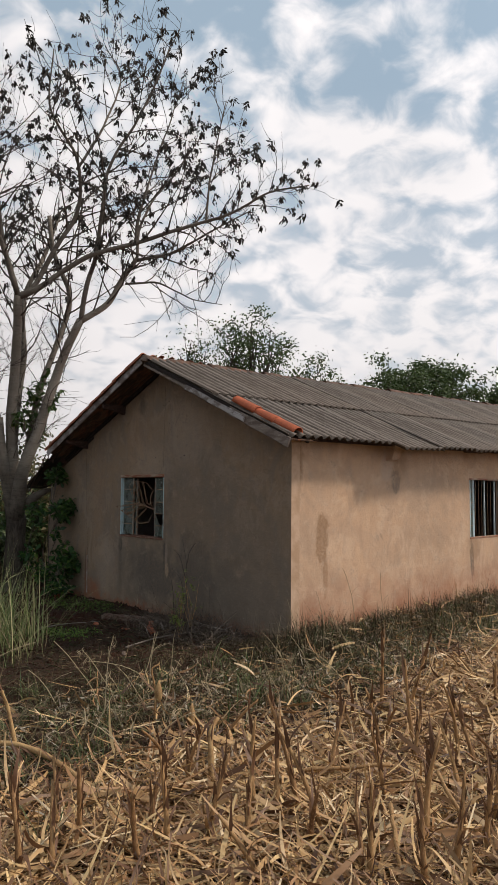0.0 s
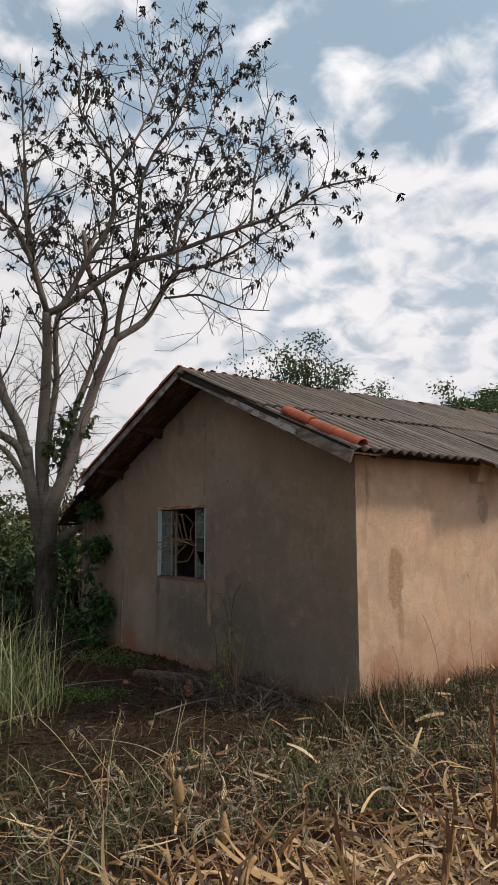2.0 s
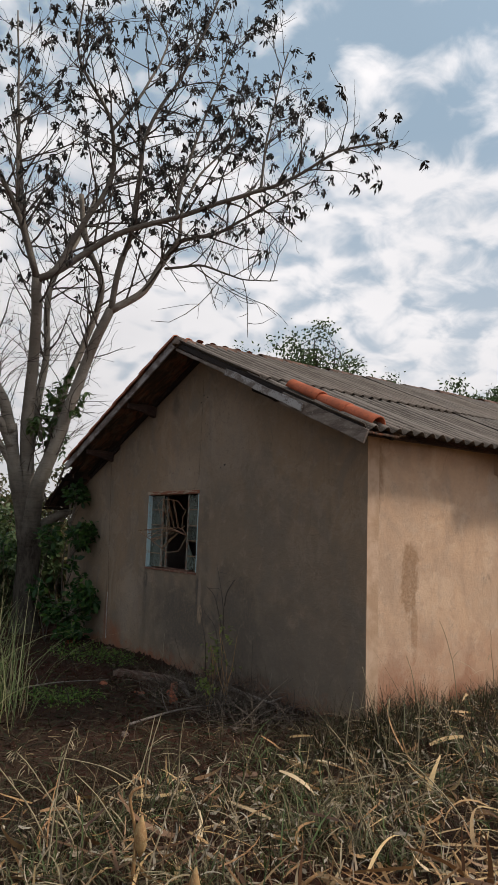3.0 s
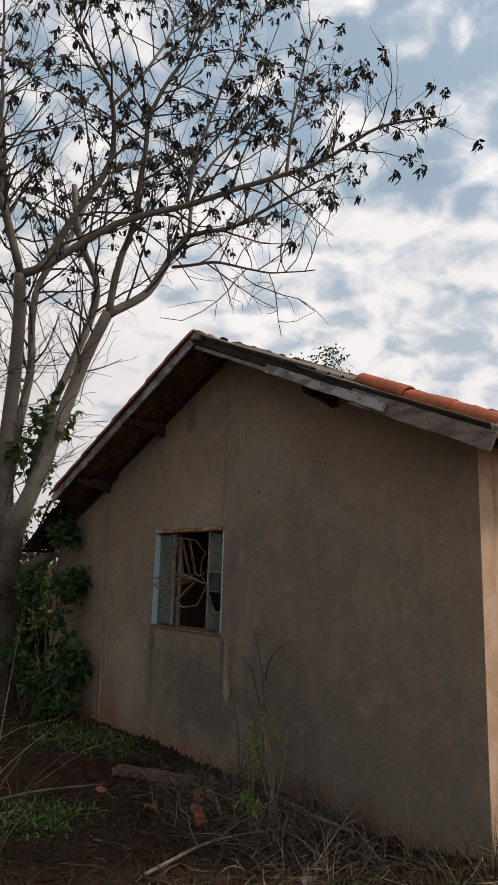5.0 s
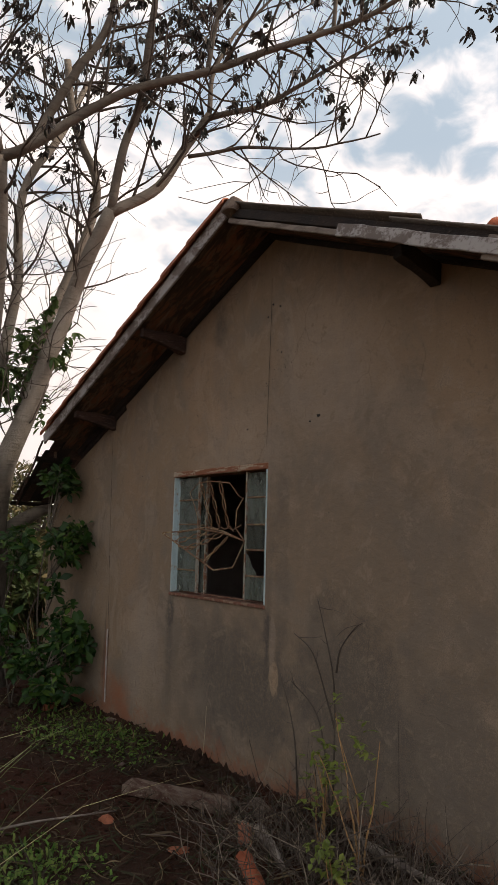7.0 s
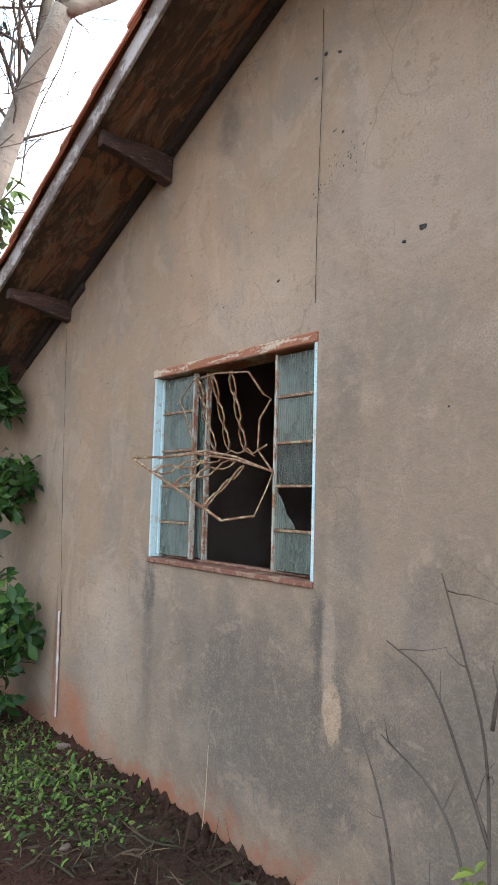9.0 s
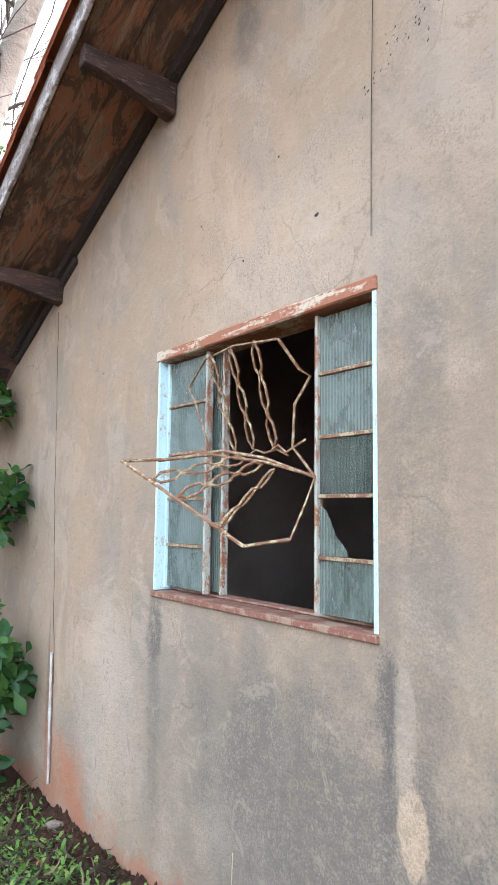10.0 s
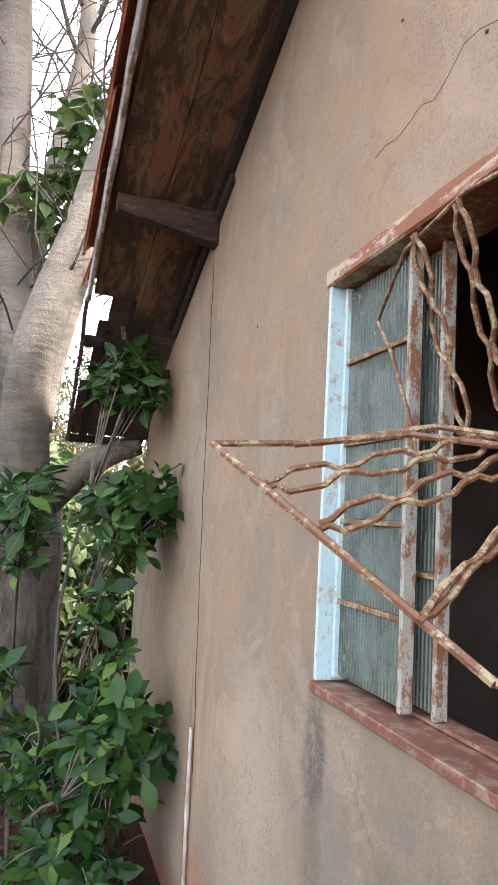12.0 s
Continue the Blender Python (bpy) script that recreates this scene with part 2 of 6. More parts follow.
        # the dark blob at x 2.2 sits just below the corbel
        blobs = ((ochre, (0.58, -2.7, 1.18), (0.12, 1, 0.34), 0.95, 0.12), (ochre, (0.64, -2.7, 0.78), (0.05, 1, 0.3), 0.75, 0.2), (dark, (2.2, -2.7, 1.98), (0.12, 1, 0.2), 0.8, 0.2), (ochre, (2.3, -2.7, 2.25), (0.2, 1, 0.25), 0.7), (ochre, (0.12, -2.7, 2.2), (0.1, 1, 0.3), 0.85, 0.2), (ochre, (0.1, -2.7, 1.85), (0.07, 1, 0.16), 0.9, 0.15), (pale, (2.0, -2.7, 2.2), (0.16, 1, 0.25), 0.8, 0.2),
                 (pale, (2.6, -2.7, 2.0), (1.0, 1, 0.35), 0.3), (dark, (4.38, -2.7, 0.72), (0.07, 1, 0.36), 0.85, 0.2), (ochre, (4.45, -2.7, 0.9), (0.2, 1, 0.2), 0.6, 0.2), (ochre, (0.08, -2.7, 1.6), (0.06, 1, 0.3), 0.6),
                 (grey, (3.2, -2.7, 1.4), (0.8, 1, 0.6), 0.25), (ochre, (6.5, -2.7, 1.3), (0.3, 1, 0.9), 0.4))
    for c, at, rad, amount, *edge in blobs:
        here = n.blob(at, rad, rag, *edge)
        if c in (dark, grey):      # mould and the other dark blobs break into spots that crowd towards the middle
            mask = n.calc("ADD", n.calc("MULTIPLY", n.ramp(n.calc("ADD", spot, n.calc("MULTIPLY", here, 0.16)), 0.54, 0.70), 0.72), n.calc("MULTIPLY", here, 0.28))
            col = n.mix(n.calc("MULTIPLY", n.calc("MULTIPLY", mask, amount), n.ramp(here, 0.0, 0.25)), col, c)
        else:
            col = n.mix(n.calc("MULTIPLY", n.calc("MULTIPLY", here, amount), n.ramp(spot, 0.40, 0.56, 0.4, 1.0)), col, c)
    speck = n.noise(130, 3, 0.75)
    col = n.mix(n.ramp(n.calc("ADD", speck, n.calc("MULTIPLY", n.calc("SUBTRACT", mid, 0.5), 0.5)), 0.55, 0.65, 0, 0.5), col, (0.15, 0.125, 0.105))
    # scabs where the limewash has flaked, and hairline cracks
    scab = n.calc("ADD", n.calc("MULTIPLY", n.noise(7, 8, 0.72, distort=0.8), 0.7), n.calc("MULTIPLY", fine, 0.3))
    col = n.mix(n.ramp(scab, 0.56, 0.585, 0, 0.34), col, clean)
    col = n.mix(n.ramp(scab, 0.405, 0.43, 0.42, 0.0), col, streak)
    hair = n.calc("MULTIPLY", n.ramp(n.cells(1.3, (1, 1, 0.8)), 0.0, 0.006, 1.0, 0.0), n.ramp(n.noise(1.7, 3), 0.50, 0.6))
    col = n.mix(n.calc("MULTIPLY", hair, 0.35), col, (0.09, 0.07, 0.055))
    # red soil splashed up the foot of the wall
    sep = n.node("ShaderNodeSeparateXYZ")
    n.link(n.co.outputs["Object"], sep.inputs[0])
    foot = n.calc("ADD", sep.outputs[2], n.calc("MULTIPLY", n.calc("SUBTRACT", rag, 0.5), 1.1))
    col = n.mix(n.calc("MULTIPLY", n.ramp(foot, -0.1, 0.85 if not gable else 0.12, 0.9 if not gable else 0.75, 0.0), n.ramp(cloud, 0.38, 0.55, 0.45, 1.0)), col, red)
    if gable:   # the narrow end of the wall takes the sunlit front's brighter colour
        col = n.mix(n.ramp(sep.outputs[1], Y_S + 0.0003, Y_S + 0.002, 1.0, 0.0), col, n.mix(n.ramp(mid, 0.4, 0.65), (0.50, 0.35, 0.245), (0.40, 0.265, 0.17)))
    n2 = n.calc("ADD", n.calc("ADD", n.calc("MULTIPLY", fine, 0.7), n.calc("MULTIPLY", n.ramp(scab, 0.38, 0.6), 0.5)), n.calc("ADD", n.calc("MULTIPLY", grit, 0.3), n.calc("MULTIPLY", mid, 3.0)))
    return n.done(col, n2, 0.32, 0.008)


def mat_peeling(name, paint, bare, amount, scale=14, stretch=(1, 1, 1), rough=0.6):
    n = Nodes(name, rough, 0.4)
    a, b = n.noise(scale, 6, 0.7, stretch), n.noise(scale * 6, 4, 0.6)
    col = n.mix(n.ramp(n.calc("ADD", n.calc("MULTIPLY", a, 0.8), n.calc("MULTIPLY", b, 0.2)), amount - 0.04, amount + 0.04), paint, bare)
    col = n.mix(n.ramp(b, 0.5, 0.8, 0, 0.5), col, tuple(v * 0.45 for v in bare))
    return n.done(col, a, 0.5, 0.003)


def mat_soil():
    n = Nodes("red_soil", 0.95, 0.15)
    a, b, c = n.noise(0.5, 5, 0.6), n.noise(5, 6, 0.65), n.noise(60, 5, 0.6)
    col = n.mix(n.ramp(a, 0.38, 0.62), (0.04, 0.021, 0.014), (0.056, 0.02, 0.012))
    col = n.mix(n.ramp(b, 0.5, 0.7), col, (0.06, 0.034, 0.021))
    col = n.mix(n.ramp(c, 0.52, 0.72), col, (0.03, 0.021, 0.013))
    return n.done(col, n.calc("ADD", n.calc("MULTIPLY", b, 2.0), c), 0.8, 0.03)


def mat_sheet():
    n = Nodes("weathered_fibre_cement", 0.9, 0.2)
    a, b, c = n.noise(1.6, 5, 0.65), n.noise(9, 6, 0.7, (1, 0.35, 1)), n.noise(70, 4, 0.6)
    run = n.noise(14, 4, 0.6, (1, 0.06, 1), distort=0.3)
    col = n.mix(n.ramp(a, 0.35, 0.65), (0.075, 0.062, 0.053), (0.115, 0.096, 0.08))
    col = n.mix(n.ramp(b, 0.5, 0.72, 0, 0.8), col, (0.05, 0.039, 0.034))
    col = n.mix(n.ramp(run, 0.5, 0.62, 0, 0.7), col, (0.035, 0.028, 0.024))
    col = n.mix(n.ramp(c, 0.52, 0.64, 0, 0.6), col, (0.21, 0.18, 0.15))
    # rib shading put into the colour by height: crests lightened, valleys darkened
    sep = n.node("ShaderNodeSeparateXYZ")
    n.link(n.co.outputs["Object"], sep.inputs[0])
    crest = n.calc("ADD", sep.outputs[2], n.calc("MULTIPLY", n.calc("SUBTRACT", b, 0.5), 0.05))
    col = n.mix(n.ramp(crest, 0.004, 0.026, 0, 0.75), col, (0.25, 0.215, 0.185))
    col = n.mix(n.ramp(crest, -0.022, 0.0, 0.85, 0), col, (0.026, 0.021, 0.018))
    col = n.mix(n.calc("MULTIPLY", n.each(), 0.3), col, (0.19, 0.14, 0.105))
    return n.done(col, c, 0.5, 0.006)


def mat_bark(name, a, b, c):
    n = Nodes(name, 0.9, 0.15)
    lo, ring, fine = n.noise(3, 5, 0.6), n.noise(9, 4, 0.6, (0.5, 0.5, 3.5)), n.noise(50, 5, 0.65)
    col = n.mix(n.ramp(lo, 0.35, 0.65), a, b)
    col = n.mix(n.ramp(ring, 0.52, 0.7, 0, 0.6), col, c)
    return n.done(col, n.calc("ADD", ring, fine), 0.6, 0.012)


def mat_bole(a, b, c, shaded_bark, crack):
    """Pale bark, furrowed and darkened towards the foot: the shade there is in the colour."""
    n = Nodes("bark_shaded_below", 0.9, 0.15)
    lo, ring, fine = n.noise(3, 5, 0.6), n.noise(9, 4, 0.6, (0.5, 0.5, 3.5)), n.noise(50, 5, 0.65)
    furrow = n.noise(16, 5, 0.65, (1, 1, 0.25), distort=0.5)
    col = n.mix(n.ramp(ring, 0.52, 0.7, 0, 0.6), n.mix(n.ramp(lo, 0.35, 0.65), a, b), c)
    rough = n.mix(n.ramp(furrow, 0.42, 0.6), shaded_bark, crack)
    sep = n.node("ShaderNodeSeparateXYZ")
    n.link(n.co.outputs["Object"], sep.inputs[0])
    h = n.calc("ADD", sep.outputs[2], n.calc("MULTIPLY", n.calc("SUBTRACT", n.calc("ADD", lo, ring), 1.0), 1.6))
    # the lower trunk's shade is mixed into the colour and fades upwards
    col = n.mix(n.ramp(h, 0.9, 2.9), rough, col)
    return n.done(col, n.calc("ADD", n.calc("ADD", ring, fine), furrow), 0.7, 0.014)


def mat_glass(name, clear):
    n = Nodes(name, 0.1, 0.6)
    rib = n.wave(24, "Y")
    dirt = n.noise(8, 5, 0.65, (1, 1, 0.5))
    n.b.inputs["Transmission Weight"].default_value = clear
    n.b.inputs["IOR"].default_value = 1.3
    return n.done(n.mix(n.ramp(dirt, 0.4, 0.7), (0.27, 0.315, 0.28), (0.165, 0.20, 0.172)), rib, 0.5, 0.006, n.ramp(dirt, 0.35, 0.7, 0.06, 0.3))


PLASTER_G, PLASTER_S = mat_plaster("stained_shaded_plaster", True), mat_plaster("sunlit_plaster", False)
INNER = mat_two("inner_plaster", (0.36, 0.31, 0.28), (0.27, 0.235, 0.21), 2, 30, 0.9)
SOIL, SHEET, GLASS, CLEAR_GLASS = mat_soil(), mat_sheet(), mat_glass("ribbed_glass", 0.58), mat_glass("cleaner_ribbed_glass", 0.85)
CLAY = mat_two("clay_tile", (0.36, 0.115, 0.058), (0.26, 0.095, 0.055), 9, 70, 0.85, c=(0.22, 0.09, 0.055), vary=(0.33, 0.11, 0.06))
def mat_board():
    n = Nodes("stained_boards", 0.85, 0.25)
    a, b, c = n.noise(4.5, 5, 0.7, (2.2, 0.6, 0.6), distort=0.8), n.noise(11, 5, 0.7, (2.2, 0.7, 0.7)), n.noise(60, 4, 0.6, (3, 0.4, 0.4))
    col = n.mix(n.ramp(a, 0.43, 0.57), (0.045, 0.026, 0.02), (0.21, 0.083, 0.046))
    col = n.mix(n.ramp(b, 0.52, 0.57, 0, 0.8), col, (0.15, 0.105, 0.072))
    edge = n.noise(5.5, 7, 0.75, (1.6, 0.5, 0.5), distort=1.2)
    col = n.mix(n.ramp(edge, 0.45, 0.49, 0.85, 0), col, (0.026, 0.017, 0.014))
    col = n.mix(n.ramp(edge, 0.60, 0.63, 0, 0.5), col, (0.25, 0.20, 0.155))
    col = n.mix(n.ramp(c, 0.55, 0.75, 0, 0.5), col, (0.035, 0.022, 0.018))
    col = n.mix(n.calc("MULTIPLY", n.each(), 0.25), col, (0.15, 0.11, 0.08))
    return n.done(col, n.calc("ADD", b, c), 0.6, 0.008)


BOARD = mat_board()
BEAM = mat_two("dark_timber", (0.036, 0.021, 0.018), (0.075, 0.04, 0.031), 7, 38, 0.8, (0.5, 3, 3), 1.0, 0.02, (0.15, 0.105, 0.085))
BLACK_WOOD = mat_two("near_black_timber", (0.018, 0.014, 0.013), (0.035, 0.026, 0.022), 7, 50, 0.85, (2, 0.6, 2), 0.7, 0.01, (0.07, 0.052, 0.045))
WHITE_WOOD = mat_peeling("peeling_white_timber", (0.38, 0.36, 0.35), (0.16, 0.13, 0.115), 0.50, 8, (1, 0.45, 0.9))
GREY_WOOD = mat_two("grey_timber", (0.24, 0.20, 0.17), (0.13, 0.10, 0.085), 6, 50, 0.85, (3, 0.6, 3), 0.5, 0.006, (0.33, 0.29, 0.25))
PLANK = mat_two("rotten_plank", (0.17, 0.12, 0.09), (0.085, 0.04, 0.028), 7, 45, 0.9, (3, 0.7, 2), 0.9, 0.012, (0.25, 0.20, 0.16))
RUST = mat_peeling("rusty_paint", (0.42, 0.34, 0.25), (0.24, 0.088, 0.042), 0.465, 12, (1, 0.45, 3))
RUST_BAR = mat_peeling("rusty_bars", (0.34, 0.265, 0.155), (0.16, 0.072, 0.036), 0.47, 42)
SILL_RUST = mat_peeling("red_oxide_sill", (0.17, 0.068, 0.045), (0.26, 0.17, 0.12), 0.515, 18)
BLUE = mat_peeling("peeling_blue_paint", (0.42, 0.55, 0.58), (0.36, 0.30, 0.24), 0.58, 16)
CREAM_BAR = mat_peeling("cream_paint", (0.34, 0.33, 0.285), (0.21, 0.092, 0.047), 0.522, 30, (1, 1, 0.5))
BARK = mat_bark("pale_bark", (0.19, 0.165, 0.135), (0.26, 0.23, 0.19), (0.10, 0.085, 0.068))
BOLE = mat_bole((0.19, 0.165, 0.135), (0.26, 0.23, 0.19), (0.10, 0.085, 0.068), (0.085, 0.071, 0.057), (0.045, 0.037, 0.03))
BARK_MID = mat_bark("branch_bark", (0.12, 0.10, 0.082), (0.18, 0.155, 0.128), (0.06, 0.05, 0.042))
BARK_DARK = mat_bark("dark_bark", (0.07, 0.056, 0.047), (0.11, 0.09, 0.074), (0.045, 0.037, 0.03))
STRAW = mat_leaf("straw", ((0.07, 0.034, 0.019), (0.34, 0.18, 0.075), (0.50, 0.31, 0.135), (0.66, 0.46, 0.22), (0.14, 0.07, 0.036), (0.26, 0.14, 0.062), (0.42, 0.25, 0.11), (0.74, 0.58, 0.36)), 0.55, 0.08)
STALK = mat_two("corn_stalk", (0.36, 0.20, 0.085), (0.17, 0.085, 0.04), 9, 50, 0.65, (3, 3, 0.3), 0.8, 0.008, (0.55, 0.37, 0.18), vary=(0.45, 0.27, 0.115))
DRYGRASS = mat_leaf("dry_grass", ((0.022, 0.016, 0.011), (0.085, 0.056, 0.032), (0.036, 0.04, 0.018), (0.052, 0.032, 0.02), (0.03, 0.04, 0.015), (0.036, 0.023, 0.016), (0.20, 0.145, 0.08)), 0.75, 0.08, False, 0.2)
GREENGRASS = mat_leaf("green_grass", ((0.10, 0.15, 0.045), (0.17, 0.23, 0.07), (0.42, 0.38, 0.20), (0.10, 0.155, 0.044), (0.26, 0.22, 0.11)), 0.6, 0.25)
WEEDGREEN = mat_leaf("weed_green", ((0.05, 0.075, 0.022), (0.085, 0.125, 0.036), (0.09, 0.07, 0.034), (0.20, 0.165, 0.08), (0.13, 0.085, 0.045)), 0.6, 0.18)
TREELEAF = mat_leaf("withered_leaves", ((0.022, 0.02, 0.018), (0.04, 0.028, 0.022), (0.026, 0.03, 0.02), (0.042, 0.03, 0.028)), 0.6, 0.08)
SHRUBLEAF = mat_leaf("glossy_leaves", ((0.010, 0.036, 0.007), (0.018, 0.056, 0.009), (0.014, 0.045, 0.010), (0.030, 0.076, 0.013), (0.08, 0.14, 0.022)), 0.45, 0.2, True, 0.25)
SUCKER = mat_leaf("sucker_green", ((0.05, 0.10, 0.03), (0.08, 0.14, 0.04), (0.12, 0.17, 0.05)), 0.45, 0.35)
FOLIAGE = mat_leaf("foliage_green", ((0.010, 0.036, 0.007), (0.018, 0.056, 0.009), (0.014, 0.045, 0.010), (0.030, 0.076, 0.013), (0.08, 0.14, 0.022)), 0.45, 0.2, False, 0.25)
CREEP = mat_leaf("creeper_green", ((0.07, 0.14, 0.027), (0.12, 0.22, 0.042), (0.19, 0.24, 0.06), (0.05, 0.095, 0.026)), 0.6, 0.3, False, 0.2)
PALESTEM = mat_leaf("pale_stems", ((0.26, 0.20, 0.12), (0.36, 0.29, 0.18), (0.17, 0.14, 0.075)), 0.7, 0.1)
DEADSTEM = mat_leaf("dead_stems", ((0.055, 0.04, 0.031), (0.12, 0.09, 0.07), (0.04, 0.028, 0.021), (0.085, 0.062, 0.047), (0.24, 0.19, 0.14)), 0.8, 0.05)
PALEFLECK = mat_leaf("bleached_leaf", ((0.30, 0.24, 0.17), (0.48, 0.42, 0.33), (0.22, 0.15, 0.09), (0.40, 0.33, 0.24)), 0.7, 0.15)
YOUNGLEAF = mat_leaf("young_leaves", ((0.14, 0.19, 0.03), (0.22, 0.26, 0.05), (0.12, 0.16, 0.03)), 0.5, 0.3)
BGLEAF = mat_leaf("far_leaves", ((0.04, 0.07, 0.022), (0.075, 0.115, 0.036), (0.055, 0.085, 0.03), (0.11, 0.15, 0.05)), 0.55, 0.25)
BGDRY = mat_leaf("far_dry_leaves", ((0.12, 0.098, 0.04), (0.065, 0.08, 0.028), (0.20, 0.155, 0.067), (0.05, 0.066, 0.02)), 0.6, 0.25)
BLACK = mat_two("black_wire", (0.02, 0.018, 0.016), (0.03, 0.028, 0.025), 20, 90, 0.6)
PIPE = mat_two("white_pipe", (0.46, 0.43, 0.40), (0.30, 0.24, 0.20), 9, 60, 0.5)
STONE = mat_two("rubble", (0.16, 0.12, 0.095), (0.11, 0.075, 0.06), 12, 60, 0.9, strength=0.6, c=(0.22, 0.18, 0.15))


# ---- mesh builders ----
rng = random.Random(7)
nrng = np.random.default_rng(11)


def link_part(name, me, mat, parent=None, label="", smooth=False):
    me.materials.append(mat)
    if smooth:
        me.polygons.foreach_set("use_smooth", [True] * len(me.polygons))
    ob = new(name, me)
    if parent is not None:
        ob.parent = parent
        ob.matrix_parent_inverse = Matrix.Translation(parent.matrix_basis.translation).inverted() if parent.matrix_basis.translation.length > 0 else Matrix()
    if label:
        ob["label"] = label
    return ob


def part(name, bm, mat, parent=None, label="", smooth=False):
    me = bpy.data.meshes.new(name)
    bm.normal_update()
    bm.to_mesh(me)
    bm.free()
    return link_part(name, me, mat, parent, label, smooth)


def raw(name, verts, faces, mat, parent=None, label="", smooth=False):
    me = bpy.data.meshes.new(name)
    me.from_pydata([tuple(map(float, v)) for v in verts], [], faces)
    me.update()
    return link_part(name, me, mat, parent, label, smooth)


def thing(name, label, category, group="", kind="", at=(0, 0, 0)):
    e = new(name)
    e.matrix_basis = Matrix.Translation(at)
    e.empty_display_size = 0.1
    return tagged(e, label, category, group, kind)


def hexa(bm, corners):
    """A solid from eight corners: four below, four above, in the same turn."""
    v = [bm.verts.new(c) for c in corners]
    for f in ((3, 2, 1, 0), (4, 5, 6, 7), (0, 1, 5, 4), (1, 2, 6, 5), (2, 3, 7, 6), (3, 0, 4, 7)):
        bm.faces.new([v[i] for i in f])
    return v


def block(bm, x0, x1, y0, y1, z0, z1):
    return hexa(bm, [(x0, y0, z0), (x1, y0, z0), (x1, y1, z0), (x0, y1, z0), (x0, y0, z1), (x1, y0, z1), (x1, y1, z1), (x0, y1, z1)])


def soften(bm, width=0.006, segments=1):
    bmesh.ops.bevel(bm, geom=list(bm.edges), offset=width, segments=segments, affect="EDGES", profile=0.5)


def roughen(bm, amount, scale=8.0, seed=0.0):
    for v in bm.verts:
        v.co += amount * noise.noise_vector(v.co * scale + Vector((seed, seed, seed)))


def board(corners_a, corners_b, cuts=8, wear=0.006, seed=0.0):
    """A worn plank between two rectangular ends (four corners each), cut along its length."""
    bm = bmesh.new()
    rings = []
    for i in range(cuts + 1):
        f = i / cuts
        ring = []
        for a, b in zip(corners_a, corners_b):
            p = Vector(a).lerp(Vector(b), f)
            ring.append(bm.verts.new(p + wear * noise.noise_vector(p * 7 + Vector((seed, 0, 0)))))
        rings.append(ring)
    for r, s in zip(rings, rings[1:]):
        for k in range(4):
            bm.faces.new((r[k], r[(k + 1) % 4], s[(k + 1) % 4], s[k]))
    bm.faces.new(rings[0][::-1])
    bm.faces.new(rings[-1])
    bmesh.ops.recalc_face_normals(bm, faces=list(bm.faces))
    soften(bm, 0.004)
    return bm


class Soup:
    """Collects vertices and faces of many small pieces into one mesh."""

    def __init__(self):
        self.v, self.f = [], []

    def tube(self, pts, radii, sides=6, cap=True):
        base, n = len(self.v), len(pts)
        side = Vector((0.3, 0.9, 0.2))
        for i, (p, r) in enumerate(zip(pts, radii)):
            p = Vector(p)
            d = Vector(pts[min(i + 1, n - 1)]) - Vector(pts[max(i - 1, 0)])
            d = d.normalized() if d.length > 1e-6 else Vector((0, 0, 1))
            u = (side - side.dot(d) * d)
            u = u.normalized() if u.length > 1e-3 else d.orthogonal().normalized()
            side = u
            w = d.cross(u)
            for k in range(sides):
                a = 2 * math.pi * k / sides
                q = p + r * (math.cos(a) * u + math.sin(a) * w)
                self.v.append((q.x, q.y, q.z))
        for i in range(n - 1):
            for k in range(sides):
                a, b = base + i * sides + k, base + i * sides + (k + 1) % sides
                self.f.append((a, b, b + sides, a + sides))
        if cap:
            self.f.append(tuple(base + k for k in reversed(range(sides))))
            self.f.append(tuple(base + (n - 1) * sides + k for k in range(sides)))

    def leaf(self, at, way, up, length, width, fold=0.25, droop=0.2):
        """An ovate leaf with a folded midrib: six faces."""
        way, up = Vector(way).normalized(), Vector(up)
        side = way.cross(up)
        side = side.normalized() if side.length > 1e-4 else way.orthogonal().normalized()
        nor = side.cross(way)
        b = len(self.v)
        for f, w in ((0.0, 0.0), (0.3, 0.85), (0.62, 0.9), (1.0, 0.0)):
            c = Vector(at) + way * (length * f) - nor * (droop * length * f * f)
            if w == 0.0:
                self.v.append(tuple(c))
            else:
                e = side * (width * 0.5 * w)
                lift = nor * (fold * width * 0.5 * w)
                self.v += [tuple(c - e + lift), tuple(c), tuple(c + e + lift)]
        self.f += [(b, b + 2, b + 1), (b, b + 3, b + 2), (b + 1, b + 2, b + 5, b + 4), (b + 2, b + 3, b + 6, b + 5), (b + 4, b + 5, b + 7), (b + 5, b + 6, b + 7)]

    def made(self, name, mat, parent=None, label="", smooth=False):
        return raw(name, self.v, self.f, mat, parent, label, smooth)


